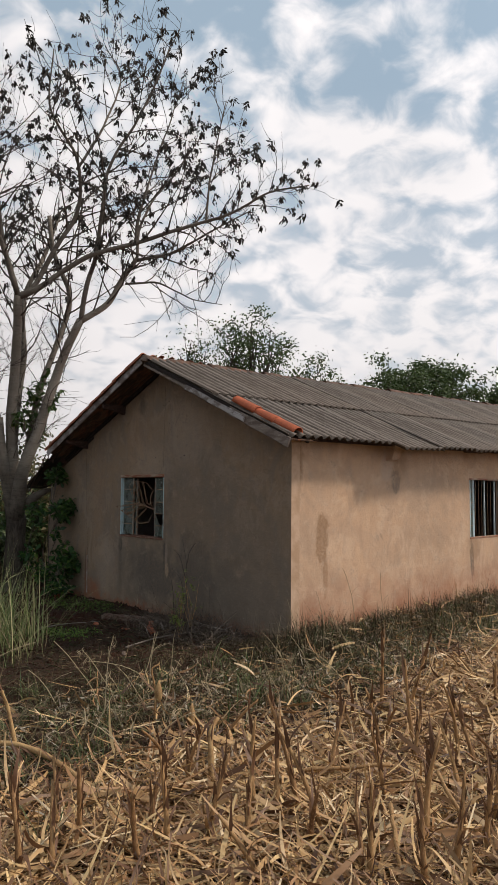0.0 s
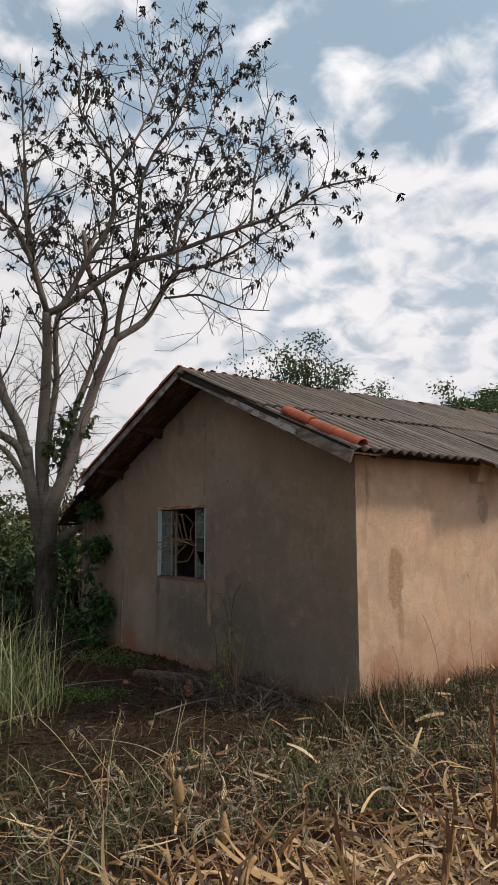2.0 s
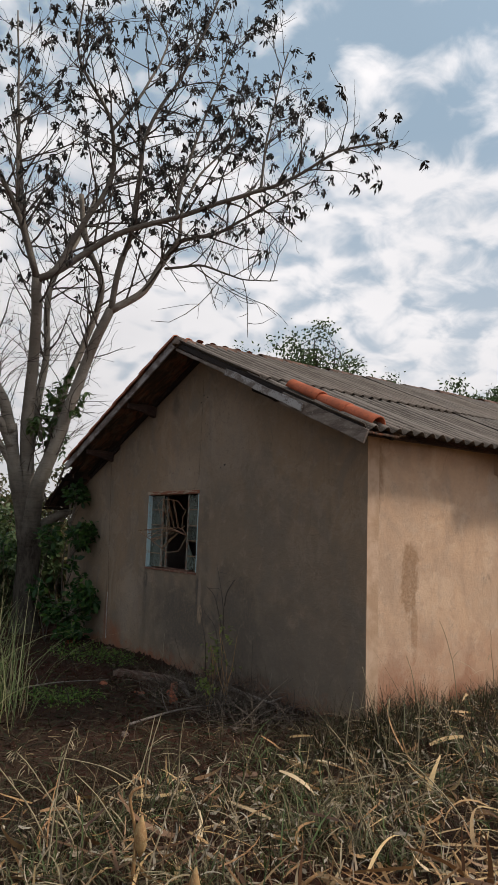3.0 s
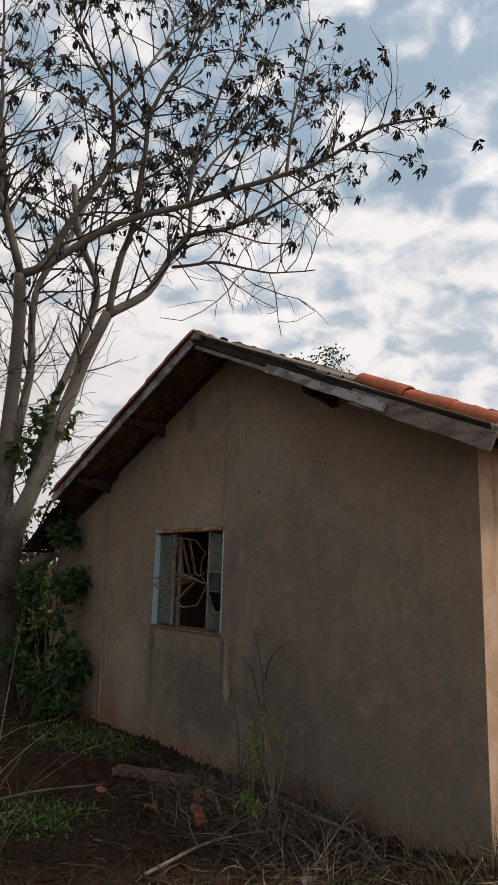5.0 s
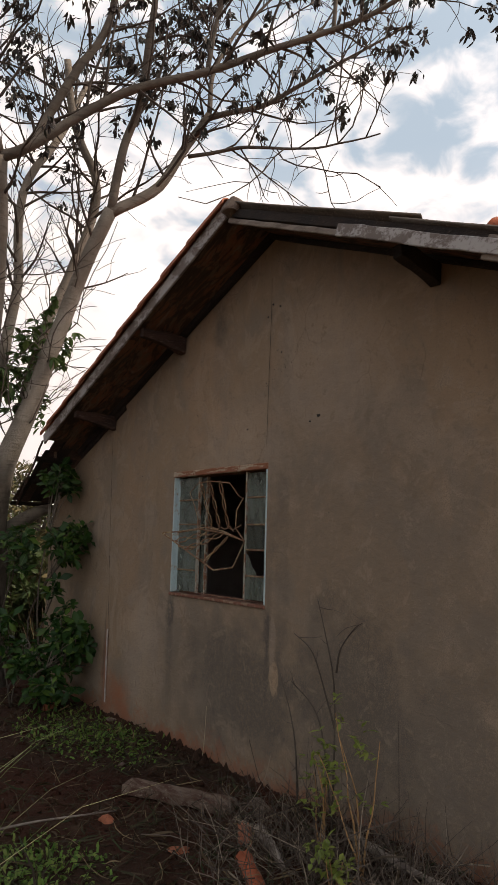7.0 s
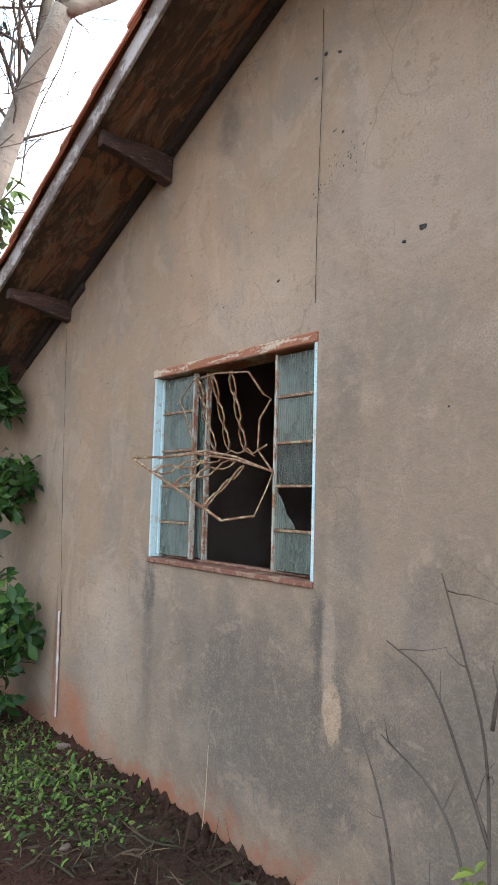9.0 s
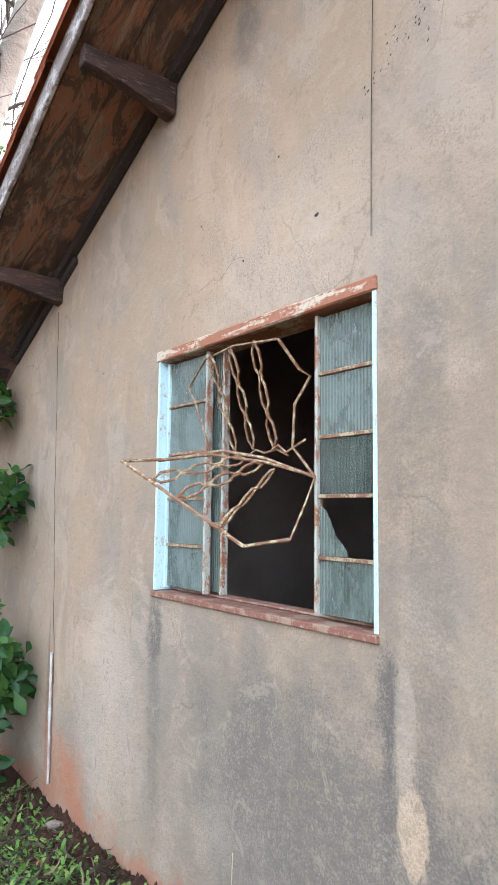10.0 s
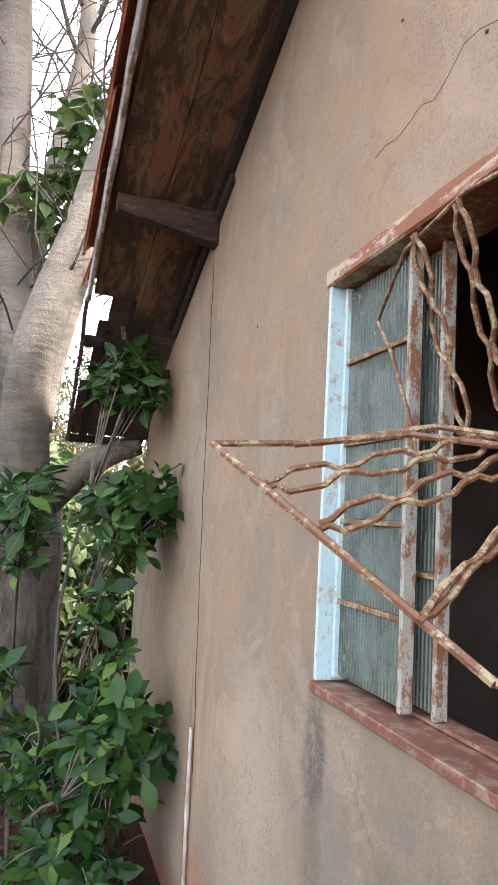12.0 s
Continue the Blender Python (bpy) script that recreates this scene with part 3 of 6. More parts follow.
def strips(base, way, rise, length, width, curl, segs=3, taper=0.15, bend=0.0):
    """Many bent blades at once: arrays of feet, level headings, starting slopes, lengths, widths and bends."""
    n = len(base)
    verts = np.zeros((n, segs + 1, 2, 3))
    twist, roll = nrng.uniform(-0.7, 0.7, n), nrng.normal(0, 1.0, n) * (0.9 if bend else 0.0)
    sway = nrng.normal(0, 1.0, n) * bend
    p, ang, way = base.copy(), rise.copy(), way.copy()
    for s in range(segs + 1):
        f = s / segs
        head = np.stack([np.cos(way), np.sin(way), np.zeros(n)], 1)
        side = np.stack([-np.sin(way), np.cos(way), np.zeros(n)], 1)
        way = way + sway / segs
        twist = twist + roll / segs
        w = width * (1 - (1 - taper) * f) * (0.6 if s == 0 else 1) * 0.5
        e = side * w[:, None] + np.stack([0 * w, 0 * w, w * twist], 1)
        verts[:, s, 0], verts[:, s, 1] = p - e, p + e
        p = p + (head * np.cos(ang)[:, None] + np.array([0, 0, 1.0]) * np.sin(ang)[:, None]) * (length / segs)[:, None]
        ang = ang - curl / segs
    idx = np.arange(n * (segs + 1) * 2).reshape(n, segs + 1, 2)
    faces = np.stack([idx[:, :-1, 0], idx[:, :-1, 1], idx[:, 1:, 1], idx[:, 1:, 0]], -1).reshape(-1, 4)
    return verts.reshape(-1, 3), faces


def stuff(name, verts, faces, mat, label, category):
    me = bpy.data.meshes.new(name)
    me.vertices.add(len(verts))
    me.vertices.foreach_set("co", np.ascontiguousarray(verts, dtype=np.float32).ravel())
    me.loops.add(faces.size)
    me.loops.foreach_set("vertex_index", faces.astype(np.int32).ravel())
    me.polygons.add(len(faces))
    me.polygons.foreach_set("loop_start", np.arange(0, faces.size, faces.shape[1], dtype=np.int32))
    me.update(calc_edges=True)
    me.validate()
    return tagged(link_part(name, me, mat), label, category, kind="stuff")


# ---- ground ----
def ground_z(x, y):
    """Height of the ground: level by the house, a low bank along its long wall, rising to the field behind."""
    x, y = np.asarray(x, float), np.asarray(y, float)
    field = np.clip((-(x + 2.5) * 0.6 - (y + 4.5) * 0.8) / 5.0, 0, 1)
    z = -0.08 - 0.03 * np.clip((-y - 3) / 2, 0, 1) + 0.33 * field * field * (3 - 2 * field)
    z = z + 0.13 * np.exp(-((y + 2.9) / 0.5) ** 2) * np.clip((x + 0.6) / 0.6, 0, 1)
    z = z + 0.025 * np.sin(2.1 * x + 1.3 * y) * np.sin(1.7 * y - 0.6 * x) + 0.012 * np.sin(5.3 * x + 0.4) * np.sin(6.1 * y + 2.0)
    return z


def build_ground():
    def axis(lo, hi, step, far):
        a = list(np.arange(lo, hi + 1e-6, step))
        grow, d = [], step
        while d < far:
            d *= 1.6
            grow.append(d)
        return np.array([lo - g for g in reversed(grow)] + a + [hi + g for g in grow])

    xs, ys = axis(-12, 13, 0.16, 1500), axis(-13, 12, 0.16, 1500)
    gx, gy = np.meshgrid(xs, ys)
    near = np.clip(1.3 - np.maximum(np.abs(gx) - 12, np.abs(gy) - 12) / 30, 0, 1)
    gz = ground_z(np.clip(gx, -14, 14), np.clip(gy, -14, 14)) * near
    v = np.stack([gx, gy, gz], -1).reshape(-1, 3)
    i = np.arange(len(v)).reshape(gx.shape)
    f = np.stack([i[:-1, :-1], i[:-1, 1:], i[1:, 1:], i[1:, :-1]], -1).reshape(-1, 4)
    g = stuff("ground", v, f, SOIL, "bare red-brown soil under straw and weeds", "ground")
    g["kind"] = "structure"
    g.data.polygons.foreach_set("use_smooth", [True] * len(g.data.polygons))


build_ground()

# ---- house ----
RIDGE_Y, RIDGE_Z, PITCH = -0.05, 3.76, 0.437
Y_N, X_E = 2.30, 11.0      # outer faces of the rear wall and of the far gable
WALL = 0.15
OUT = -0.45                            # the verge


def under(y):
    """Height of the underside of the roof boards."""
    return RIDGE_Z - PITCH * abs(y - RIDGE_Y)


house = thing("house", "abandoned single-storey farmhouse with stained beige plaster and a worn gable roof", "house")


def prism(bm, poly, axis, a, b):
    """A solid from a polygon of (u, v) pairs, between a and b along the axis; v is the height."""
    def at(u, v, w):
        return (w, u, v) if axis == "x" else (u, w, v)
    lo, hi = [bm.verts.new(at(u, v, a)) for u, v in poly], [bm.verts.new(at(u, v, b)) for u, v in poly]
    bm.faces.new(lo)
    bm.faces.new(hi[::-1])
    for k in range(len(poly)):
        j = (k + 1) % len(poly)
        bm.faces.new((lo[k], hi[k], hi[j], lo[j]))


def wall_with_hole(axis, a, b, u0, u1, tops, foot, hole):
    """A wall whose top follows tops (u, z), with a rectangular hole (u0, u1, z0, z1)."""
    h0, h1, z0, z1 = hole

    def top(u):
        for (p, q), (r, s) in zip(tops, tops[1:]):
            if p <= u <= r:
                return q + (s - q) * (u - p) / (r - p)
        return tops[-1][1]

    bm = bmesh.new()
    prism(bm, [(u0, foot), (h0, foot), (h0, top(h0))] + [(u, z) for u, z in reversed(tops) if u0 < u < h0] + [(u0, top(u0))], axis, a, b)
    prism(bm, [(h1, foot), (u1, foot), (u1, top(u1))] + [(u, z) for u, z in reversed(tops) if h1 < u < u1] + [(h1, top(h1))], axis, a, b)
    prism(bm, [(h0, foot), (h1, foot), (h1, z0), (h0, z0)], axis, a, b)
    prism(bm, [(h0, z1), (h1, z1), (h1, top(h1))] + [(u, z) for u, z in reversed(tops) if h0 < u < h1] + [(h0, top(h0))], axis, a, b)
    bmesh.ops.remove_doubles(bm, verts=list(bm.verts), dist=1e-4)
    bmesh.ops.recalc_face_normals(bm, faces=list(bm.faces))
    return bm


gap = 0.02
gable_tops = [(Y_S, under(Y_S) - gap), (RIDGE_Y, under(RIDGE_Y) - gap), (Y_N, under(Y_N) - gap), (3.3, 2.17), (3.62, 1.93), (3.75, 1.62)]
part("wall", wall_with_hole("x", 0.0, WALL, Y_S, 3.75, gable_tops, -0.4, (0.005, 1.195, 1.055, 2.045)), PLASTER_G, house, "beige gable wall darkened for shade, with grey mould and red soil splashes")
W2 = (4.33, 5.53, 1.04, 2.06)
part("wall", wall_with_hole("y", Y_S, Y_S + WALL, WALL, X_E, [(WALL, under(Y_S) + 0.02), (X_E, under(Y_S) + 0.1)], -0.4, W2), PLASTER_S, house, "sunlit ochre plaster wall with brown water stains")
bm = bmesh.new()
block(bm, WALL, X_E, Y_N - WALL, Y_N, -0.4, under(Y_N) - 0.02)
part("wall", bm, INNER, house, "plain rear wall")
bm = bmesh.new()
prism(bm, [(Y_S + WALL, -0.4), (Y_N - WALL, -0.4), (Y_N - WALL, under(Y_N)), (RIDGE_Y, under(RIDGE_Y)), (Y_S + WALL, under(Y_S))], "x", X_E - WALL, X_E)
bmesh.ops.recalc_face_normals(bm, faces=list(bm.faces))
part("wall", bm, INNER, house, "plain far gable wall")
bm = bmesh.new()
prism(bm, [(Y_S + WALL, -0.1), (Y_N - WALL, -0.1), (Y_N - WALL, under(Y_N) - 0.03), (RIDGE_Y, under(RIDGE_Y) - 0.03), (Y_S + WALL, under(Y_S) - 0.03)], "x", 3.4, 3.52)
bmesh.ops.recalc_face_normals(bm, faces=list(bm.faces))
part("partition", bm, INNER, house, "dim grey partition wall inside the room")
bm = bmesh.new()
block(bm, WALL, X_E - WALL, Y_S + WALL, Y_N - WALL, -0.1, 0.02)
part("room_floor", bm, INNER, house, "dusty cement floor of the room")

# ---- roof ----
roof = new("roof")
roof.parent = house


def slope_pt(side, d, x, lift):
    """A point on a slope: d metres level from the ridge, on side +1 (rear) or -1 (front), lifted square to the roof."""
    c = 1 / math.hypot(1, PITCH)
    return Vector((x, RIDGE_Y + side * (d + lift * PITCH * c), RIDGE_Z - PITCH * d + lift * c))


def slope_board(side, d0, d1, x0, x1, lo, hi, seed, cuts=12, wear=0.004):
    a = [slope_pt(side, d0, x0, lo), slope_pt(side, d0, x1, lo), slope_pt(side, d0, x1, hi), slope_pt(side, d0, x0, hi)]
    b = [slope_pt(side, d1, x0, lo), slope_pt(side, d1, x1, lo), slope_pt(side, d1, x1, hi), slope_pt(side, d1, x0, hi)]
    return board(a, b, cuts, wear, seed)


# soffit boards run down the slope under the verge; the rear ones end in a torn hole
for k, (x0, x1, d1) in enumerate(((-0.425, -0.219, 3.0), (-0.217, -0.006, 3.14))):
    part("soffit_board", slope_board(1, 0.0, d1, x0, x1, 0.0, 0.018, k, 16, 0.003), BOARD, roof)
    part("soffit_board", slope_board(-1, 0.0, 3.0, x0, x1, -0.038, -0.02, k + 5, 16, 0.005), BOARD, roof)
for side, d1, dz in ((1, 3.12, 0.0), (-1, 2.95, 0.0)):
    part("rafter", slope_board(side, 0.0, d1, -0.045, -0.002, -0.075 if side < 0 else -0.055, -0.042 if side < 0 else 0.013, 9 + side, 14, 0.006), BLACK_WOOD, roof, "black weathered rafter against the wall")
    bm = bmesh.new()
    a, b = [slope_pt(side, 0.0, WALL, -0.04), slope_pt(side, 0.0, X_E, -0.04), slope_pt(side, 0.0, X_E, -0.02), slope_pt(side, 0.0, WALL, -0.02)], [slope_pt(side, 2.62, WALL, -0.04), slope_pt(side, 2.62, X_E, -0.04), slope_pt(side, 2.62, X_E, -0.02), slope_pt(side, 2.62, WALL, -0.02)]
    hexa(bm, a + b)
    bmesh.ops.recalc_face_normals(bm, faces=list(bm.faces))
    part("roof_deck", bm, BEAM, roof)
# lath and board added to keep sky from showing through the seam and gap
part("seam_lath", slope_board(1, 0.05, 3.1, -0.24, -0.20, 0.02, 0.035, 71, 10, 0.004), BLACK_WOOD, roof)
part("gap_board", slope_board(1, 2.2, 3.12, -0.02, 0.14, -0.10, -0.008, 72, 8, 0.006), BLACK_WOOD, roof, "black filler board added to close the gap above the wall")
# bargeboards
part("bargeboard", slope_board(1, -0.01, 3.02, -0.458, -0.438, -0.035, 0.07, 21, 20, 0.007), WHITE_WOOD, roof, "peeling white bargeboard")
part("bargeboard", slope_board(-1, 0.03, 1.16, -0.455, -0.43, -0.085, -0.05, 22, 12, 0.006), GREY_WOOD, roof, "thin grey upper bargeboard")
part("bargeboard", slope_board(-1, 1.08, 2.3, -0.482, -0.464, -0.092, -0.022, 23, 14, 0.008), WHITE_WOOD, roof, "peeling white bargeboard")
part("bargeboard", slope_board(-1, 1.98, 3.04, -0.462, -0.435, -0.115, 0.0, 24, 10, 0.006), GREY_WOOD, roof, "grey lower bargeboard")
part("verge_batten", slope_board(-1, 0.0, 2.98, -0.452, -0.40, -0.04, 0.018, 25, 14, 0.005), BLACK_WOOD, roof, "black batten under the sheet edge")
# purlins that stick out of the gable
for y, side in ((1.14, 1), (2.34, 1), (-1.42, -1)):
    zu = under(y) - (0.045 if side > 0 else 0.085)
    xe = -0.415 if side > 0 else -0.34
    a = [(0.0, y - 0.035, zu - 0.14), (0.0, y + 0.035, zu - 0.14), (0.0, y + 0.035, zu), (0.0, y - 0.035, zu)]
    b = [(xe, y - 0.03, zu - 0.06), (xe, y + 0.03, zu - 0.06), (xe, y + 0.03, zu + 0.012), (xe, y - 0.03, zu + 0.012)]
    part("purlin", board(a, b, 9, 0.016, y), BEAM if side > 0 else BLACK_WOOD, roof, "dark hand-hewn purlin end")
# the eave of the annexe has sagged: dark boards, torn towards the verge, on bowed battens


def sag_pt(f, x, lift):
    """A point on the sagging eave, f from its root to its foot."""
    return (x, 3.0 + 0.82 * f - 0.6 * lift, 2.44 - 0.58 * f - 0.03 * math.sin(math.pi * f) + 0.8 * lift)


def sag_board(f0, f1, x0, x1, lo, hi, seed, wear=0.008):
    ends = [[sag_pt(f, x0, lo), sag_pt(f, x1, lo), sag_pt(f, x1, hi), sag_pt(f, x0, hi)] for f in (f0, f1)]
    return board(ends[0], ends[1], 9, wear, seed)


for k, (x0, x1, f0, f1) in enumerate(((-0.115, 0.08, -0.12, 1.0), (-0.245, -0.11, -0.05, 0.98), (-0.335, -0.24, -0.04, 1.0), (-0.385, -0.33, 0.12, 1.0), (-0.43, -0.38, 0.52, 0.99))):
    part("sagging_board", sag_board(f0, f1, x0, x1, 0.0, 0.016, k + 40), BLACK_WOOD if k % 2 else BEAM, roof, "dark rotten board of the sagging eave")
for f, x0 in ((0.2, -0.44), (0.55, -0.36), (0.985, -0.44)):
    part("batten", sag_board(f, f + 0.045, x0, 0.0, -0.03, -0.002, f * 9, 0.006), BLACK_WOOD, roof, "black batten under the sagging boards")
part("hanging_lath", board([(-0.458, 2.99, 2.45), (-0.438, 2.99, 2.45), (-0.438, 3.01, 2.45), (-0.458, 3.01, 2.45)], [(-0.466, 3.6, 1.80), (-0.446, 3.6, 1.80), (-0.446, 3.62, 1.80), (-0.466, 3.62, 1.80)], 8, 0.006, 50), BEAM, roof, "thin dark lath hanging from the verge")
part("broken_slat", board([(-0.31, 3.04, 2.47), (-0.28, 3.04, 2.47), (-0.28, 3.05, 2.47), (-0.31, 3.05, 2.47)], [(-0.25, 3.16, 2.30), (-0.225, 3.16, 2.30), (-0.225, 3.17, 2.30), (-0.25, 3.17, 2.30)], 4, 0.004, 51), PLANK, roof, "splintered reddish slat in the torn eave")


def tile_mesh(r0, r1, length, name):
    """A clay barrel tile that tapers along its length, convex side up, open below."""
    verts, faces, n, m = [], [], 9, 3
    for shell in (0.0, -0.013):
        for j in range(m + 1):
            r = r0 + (r1 - r0) * j / m + shell
            for i in range(n):
                a = math.pi * i / (n - 1)
                verts.append((r * math.cos(a), length * j / m, r * math.sin(a)))
    k = n * (m + 1)
    for j in range(m):
        for i in range(n - 1):
            q = j * n + i
            faces += [(q, q + n, q + n + 1, q + 1), (k + q, k + q + 1, k + q + n + 1, k + q + n)]
        for i in (0, n - 1):
            q = j * n + i
            faces.append((q, q + n, k + q + n, k + q))
    for j in (0, m):
        for i in range(n - 1):
            q = j * n + i
            faces.append((q, q + 1, k + q + 1, k + q))
    me = bpy.data.meshes.new(name)
    me.from_pydata(verts, [], faces)
    me.polygons.foreach_set("use_smooth", [True] * len(faces))
    me.materials.append(CLAY)
    return me


TILE = tile_mesh(0.085, 0.07, 0.46, "roof_tile")


def tile_pose(side, d, x, lift, jig=0.0):
    """The tile's wide mouth lies down the slope."""
    p = slope_pt(side, d, x, lift)
    up = Vector((0, -side, PITCH)).normalized()
    nor = Vector((0, side * PITCH, 1)).normalized()
    xa = up.cross(nor)
    m = Matrix((xa, up, nor)).transposed().to_4x4()
    return Matrix.Translation(p) @ m @ pose(0, 0, 0, jig, jig * 0.6, jig)


def put_tile(m, label=""):
    ob = new("roof_tile", TILE)
    ob.parent = roof
    ob.matrix_basis = m
    return ob


for r in range(8):
    for c in range(2):
        if not (r == 7 and c == 1):
            put_tile(tile_pose(1, 0.42 + 0.345 * r, -0.42 + 0.18 * c, 0.06 + 0.004 * (r % 2), rng.uniform(-1.6, 1.6)))
put_tile(tile_pose(1, 3.04, -0.40, 0.075, 7))
# the rest of the rear slope, out of reach
s = Soup()
for c in range(2, 56):
    for r in range(8):
        m = tile_pose(1, 0.42 + 0.345 * r, -0.455 + 0.19 * c, 0.07, rng.uniform(-1, 1))
        b = len(s.v)
        s.v += [tuple(m @ v.co) for v in TILE.vertices]
        s.f += [tuple(b + i for i in p.vertices) for p in TILE.polygons if p.index % 2 == 0 and p.index < 48]
tagged(s.made("tiling", CLAY, roof, "clay barrel tiles of the rear slope", True), kind="stuff")
# capping tiles down the front verge, bright and unweathered, and along the ridge
CAP = tile_mesh(0.092, 0.08, 0.44, "capping_tile")
BRIGHT = mat_two("bright_clay", (0.42, 0.105, 0.045), (0.30, 0.085, 0.042), 8, 50, 0.8, c=(0.19, 0.07, 0.042))
CAP.materials[0] = BRIGHT
for k, d in enumerate((2.28, 2.62, 2.95)):
    ob = new("capping_tile", CAP)
    ob.parent = roof
    ob.matrix_basis = tile_pose(-1, d, -0.27 + 0.01 * k, 0.03 - 0.004 * k, (1.5, -1, 1)[k])
RIDGE_CAP = tile_mesh(0.105, 0.09, 0.44, "ridge_tile")
RIDGE_CAP.materials[0] = mat_two("lichened_clay", (0.13, 0.085, 0.065), (0.085, 0.065, 0.052), 7, 60, 0.9, c=(0.33, 0.12, 0.065), vary=(0.20, 0.10, 0.065))
for k in range(28):
    x = -0.42 + 0.41 * k
    ob = new("ridge_tile", RIDGE_CAP)
    ob.parent = roof
    ob.matrix_basis = Matrix.Translation((x, RIDGE_Y + 0.01, RIDGE_Z - 0.022 + 0.027 * max(x, 0) + rng.uniform(-0.022, 0.012))) @ pose(0, 0, 0, 1.5 + rng.uniform(-3, 3), rng.uniform(-6, 6), -90 + rng.uniform(-2.5, 2.5))
bm = bmesh.new()
bmesh.ops.create_icosphere(bm, subdivisions=3, radius=0.085, matrix=Matrix.Translation((-0.45, RIDGE_Y - 0.03, RIDGE_Z + 0.005)) @ Matrix.Diagonal((0.7, 1.2, 0.75, 1)))
roughen(bm, 0.03, 14)
part("ridge_mortar", bm, STONE, roof, "crumbling mortar knob at the ridge end")


def sheet_mesh(length, width):
    """A corrugated sheet lying in x (across) and y (up the slope), with thickness."""
    step, wave_len, amp = 0.018, 0.146, 0.026
    n = int(width / step) + 1
    verts, faces = [], []
    rows = (0.0, 0.25, 0.5, 0.75, 1.0)
    for t in (0.004, -0.004):
        for j in rows:
            for i in range(n):
                x = i * step
                sag = 0.012 * math.sin(j * 3.1) * math.sin(x * 2.3 + j)
                verts.append((x, j * length + 0.006 * math.sin(40 * x + 3 * j), amp * math.cos(2 * math.pi * x / wave_len) + t - sag))
    m = n * len(rows)
    for j in range(len(rows) - 1):
        for i in range(n - 1):
            q = j * n + i
            faces += [(q, q + 1, q + n + 1, q + n), (m + q, m + q + n, m + q + n + 1, m + q + 1)]
    for i in range(n - 1):
        e = (len(rows) - 1) * n
        faces += [(i, m + i, m + i + 1, i + 1), (e + i, e + i + 1, m + e + i + 1, m + e + i)]
    for j in range(len(rows) - 1):
        for i in (0, n - 1):
            q = j * n + i
            faces.append((q, q + n, m + q + n, m + q))
    me = bpy.data.meshes.new("roof_sheet")
    me.from_pydata(verts, [], faces)
    me.polygons.foreach_set("use_smooth", [True] * len(faces))
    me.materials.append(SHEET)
    return me


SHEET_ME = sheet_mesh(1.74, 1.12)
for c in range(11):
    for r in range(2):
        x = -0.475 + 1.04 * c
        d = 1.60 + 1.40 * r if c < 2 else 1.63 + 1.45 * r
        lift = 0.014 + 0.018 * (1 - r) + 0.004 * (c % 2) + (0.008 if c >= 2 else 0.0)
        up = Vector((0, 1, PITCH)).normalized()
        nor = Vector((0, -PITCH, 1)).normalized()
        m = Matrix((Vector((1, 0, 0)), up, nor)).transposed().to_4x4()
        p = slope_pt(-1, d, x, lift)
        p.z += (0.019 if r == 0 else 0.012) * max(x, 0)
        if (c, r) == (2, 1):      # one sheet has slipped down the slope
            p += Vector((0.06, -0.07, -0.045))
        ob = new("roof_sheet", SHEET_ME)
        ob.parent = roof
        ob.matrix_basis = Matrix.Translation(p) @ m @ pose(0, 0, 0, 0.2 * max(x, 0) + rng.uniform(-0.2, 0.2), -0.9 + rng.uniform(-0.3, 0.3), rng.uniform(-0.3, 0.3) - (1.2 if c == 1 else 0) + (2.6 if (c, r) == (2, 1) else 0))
# timber under the front eave
part("eave_purlin", board([(-0.43, -2.84, 2.44), (-0.43, -2.78, 2.44), (-0.43, -2.78, 2.54), (-0.43, -2.84, 2.54)], [(X_E, -2.84, 2.56), (X_E, -2.78, 2.56), (X_E, -2.78, 2.66), (X_E, -2.84, 2.66)], 30, 0.008, 60), BEAM, roof, "dark purlin under the eave")
for x in (0.1, 2.12, 4.2, 6.3, 8.4, 10.4):
    part("rafter_end", board([(x - 0.04, Y_S, 2.48), (x + 0.04, Y_S, 2.48), (x + 0.04, Y_S, 2.58), (x - 0.04, Y_S, 2.58)], [(x - 0.04, -2.99, 2.45), (x + 0.04, -2.99, 2.45), (x + 0.04, -2.99, 2.53), (x - 0.04, -2.99, 2.53)], 4, 0.006, x), GREY_WOOD, roof, "grey rafter tail")
bm = bmesh.new()
hexa(bm, [(1.98, -2.78, 2.28), (2.16, -2.78, 2.28), (2.18, Y_S + 0.01, 2.26), (1.97, Y_S + 0.01, 2.26), (1.97, -2.86, 2.50), (2.2, -2.86, 2.50), (2.2, Y_S + 0.01, 2.50), (1.97, Y_S + 0.01, 2.50)])
soften(bm, 0.012, 2)
part("corbel", bm, PLASTER_S, house, "plastered corbel under the eave")


# ---- windows ----
def bar(bm, a, b, w, h, upv=(1, 0, 0)):
    """A rectangular bar from a to b."""
    a, b = Vector(a), Vector(b)
    d = (b - a).normalized()
    u = Vector(upv)
    u = (u - u.dot(d) * d).normalized()
    s_ = d.cross(u)
    hexa(bm, [a - u * w / 2 - s_ * h / 2, a + u * w / 2 - s_ * h / 2, a + u * w / 2 + s_ * h / 2, a - u * w / 2 + s_ * h / 2,
              b - u * w / 2 - s_ * h / 2, b + u * w / 2 - s_ * h / 2, b + u * w / 2 + s_ * h / 2, b - u * w / 2 + s_ * h / 2])


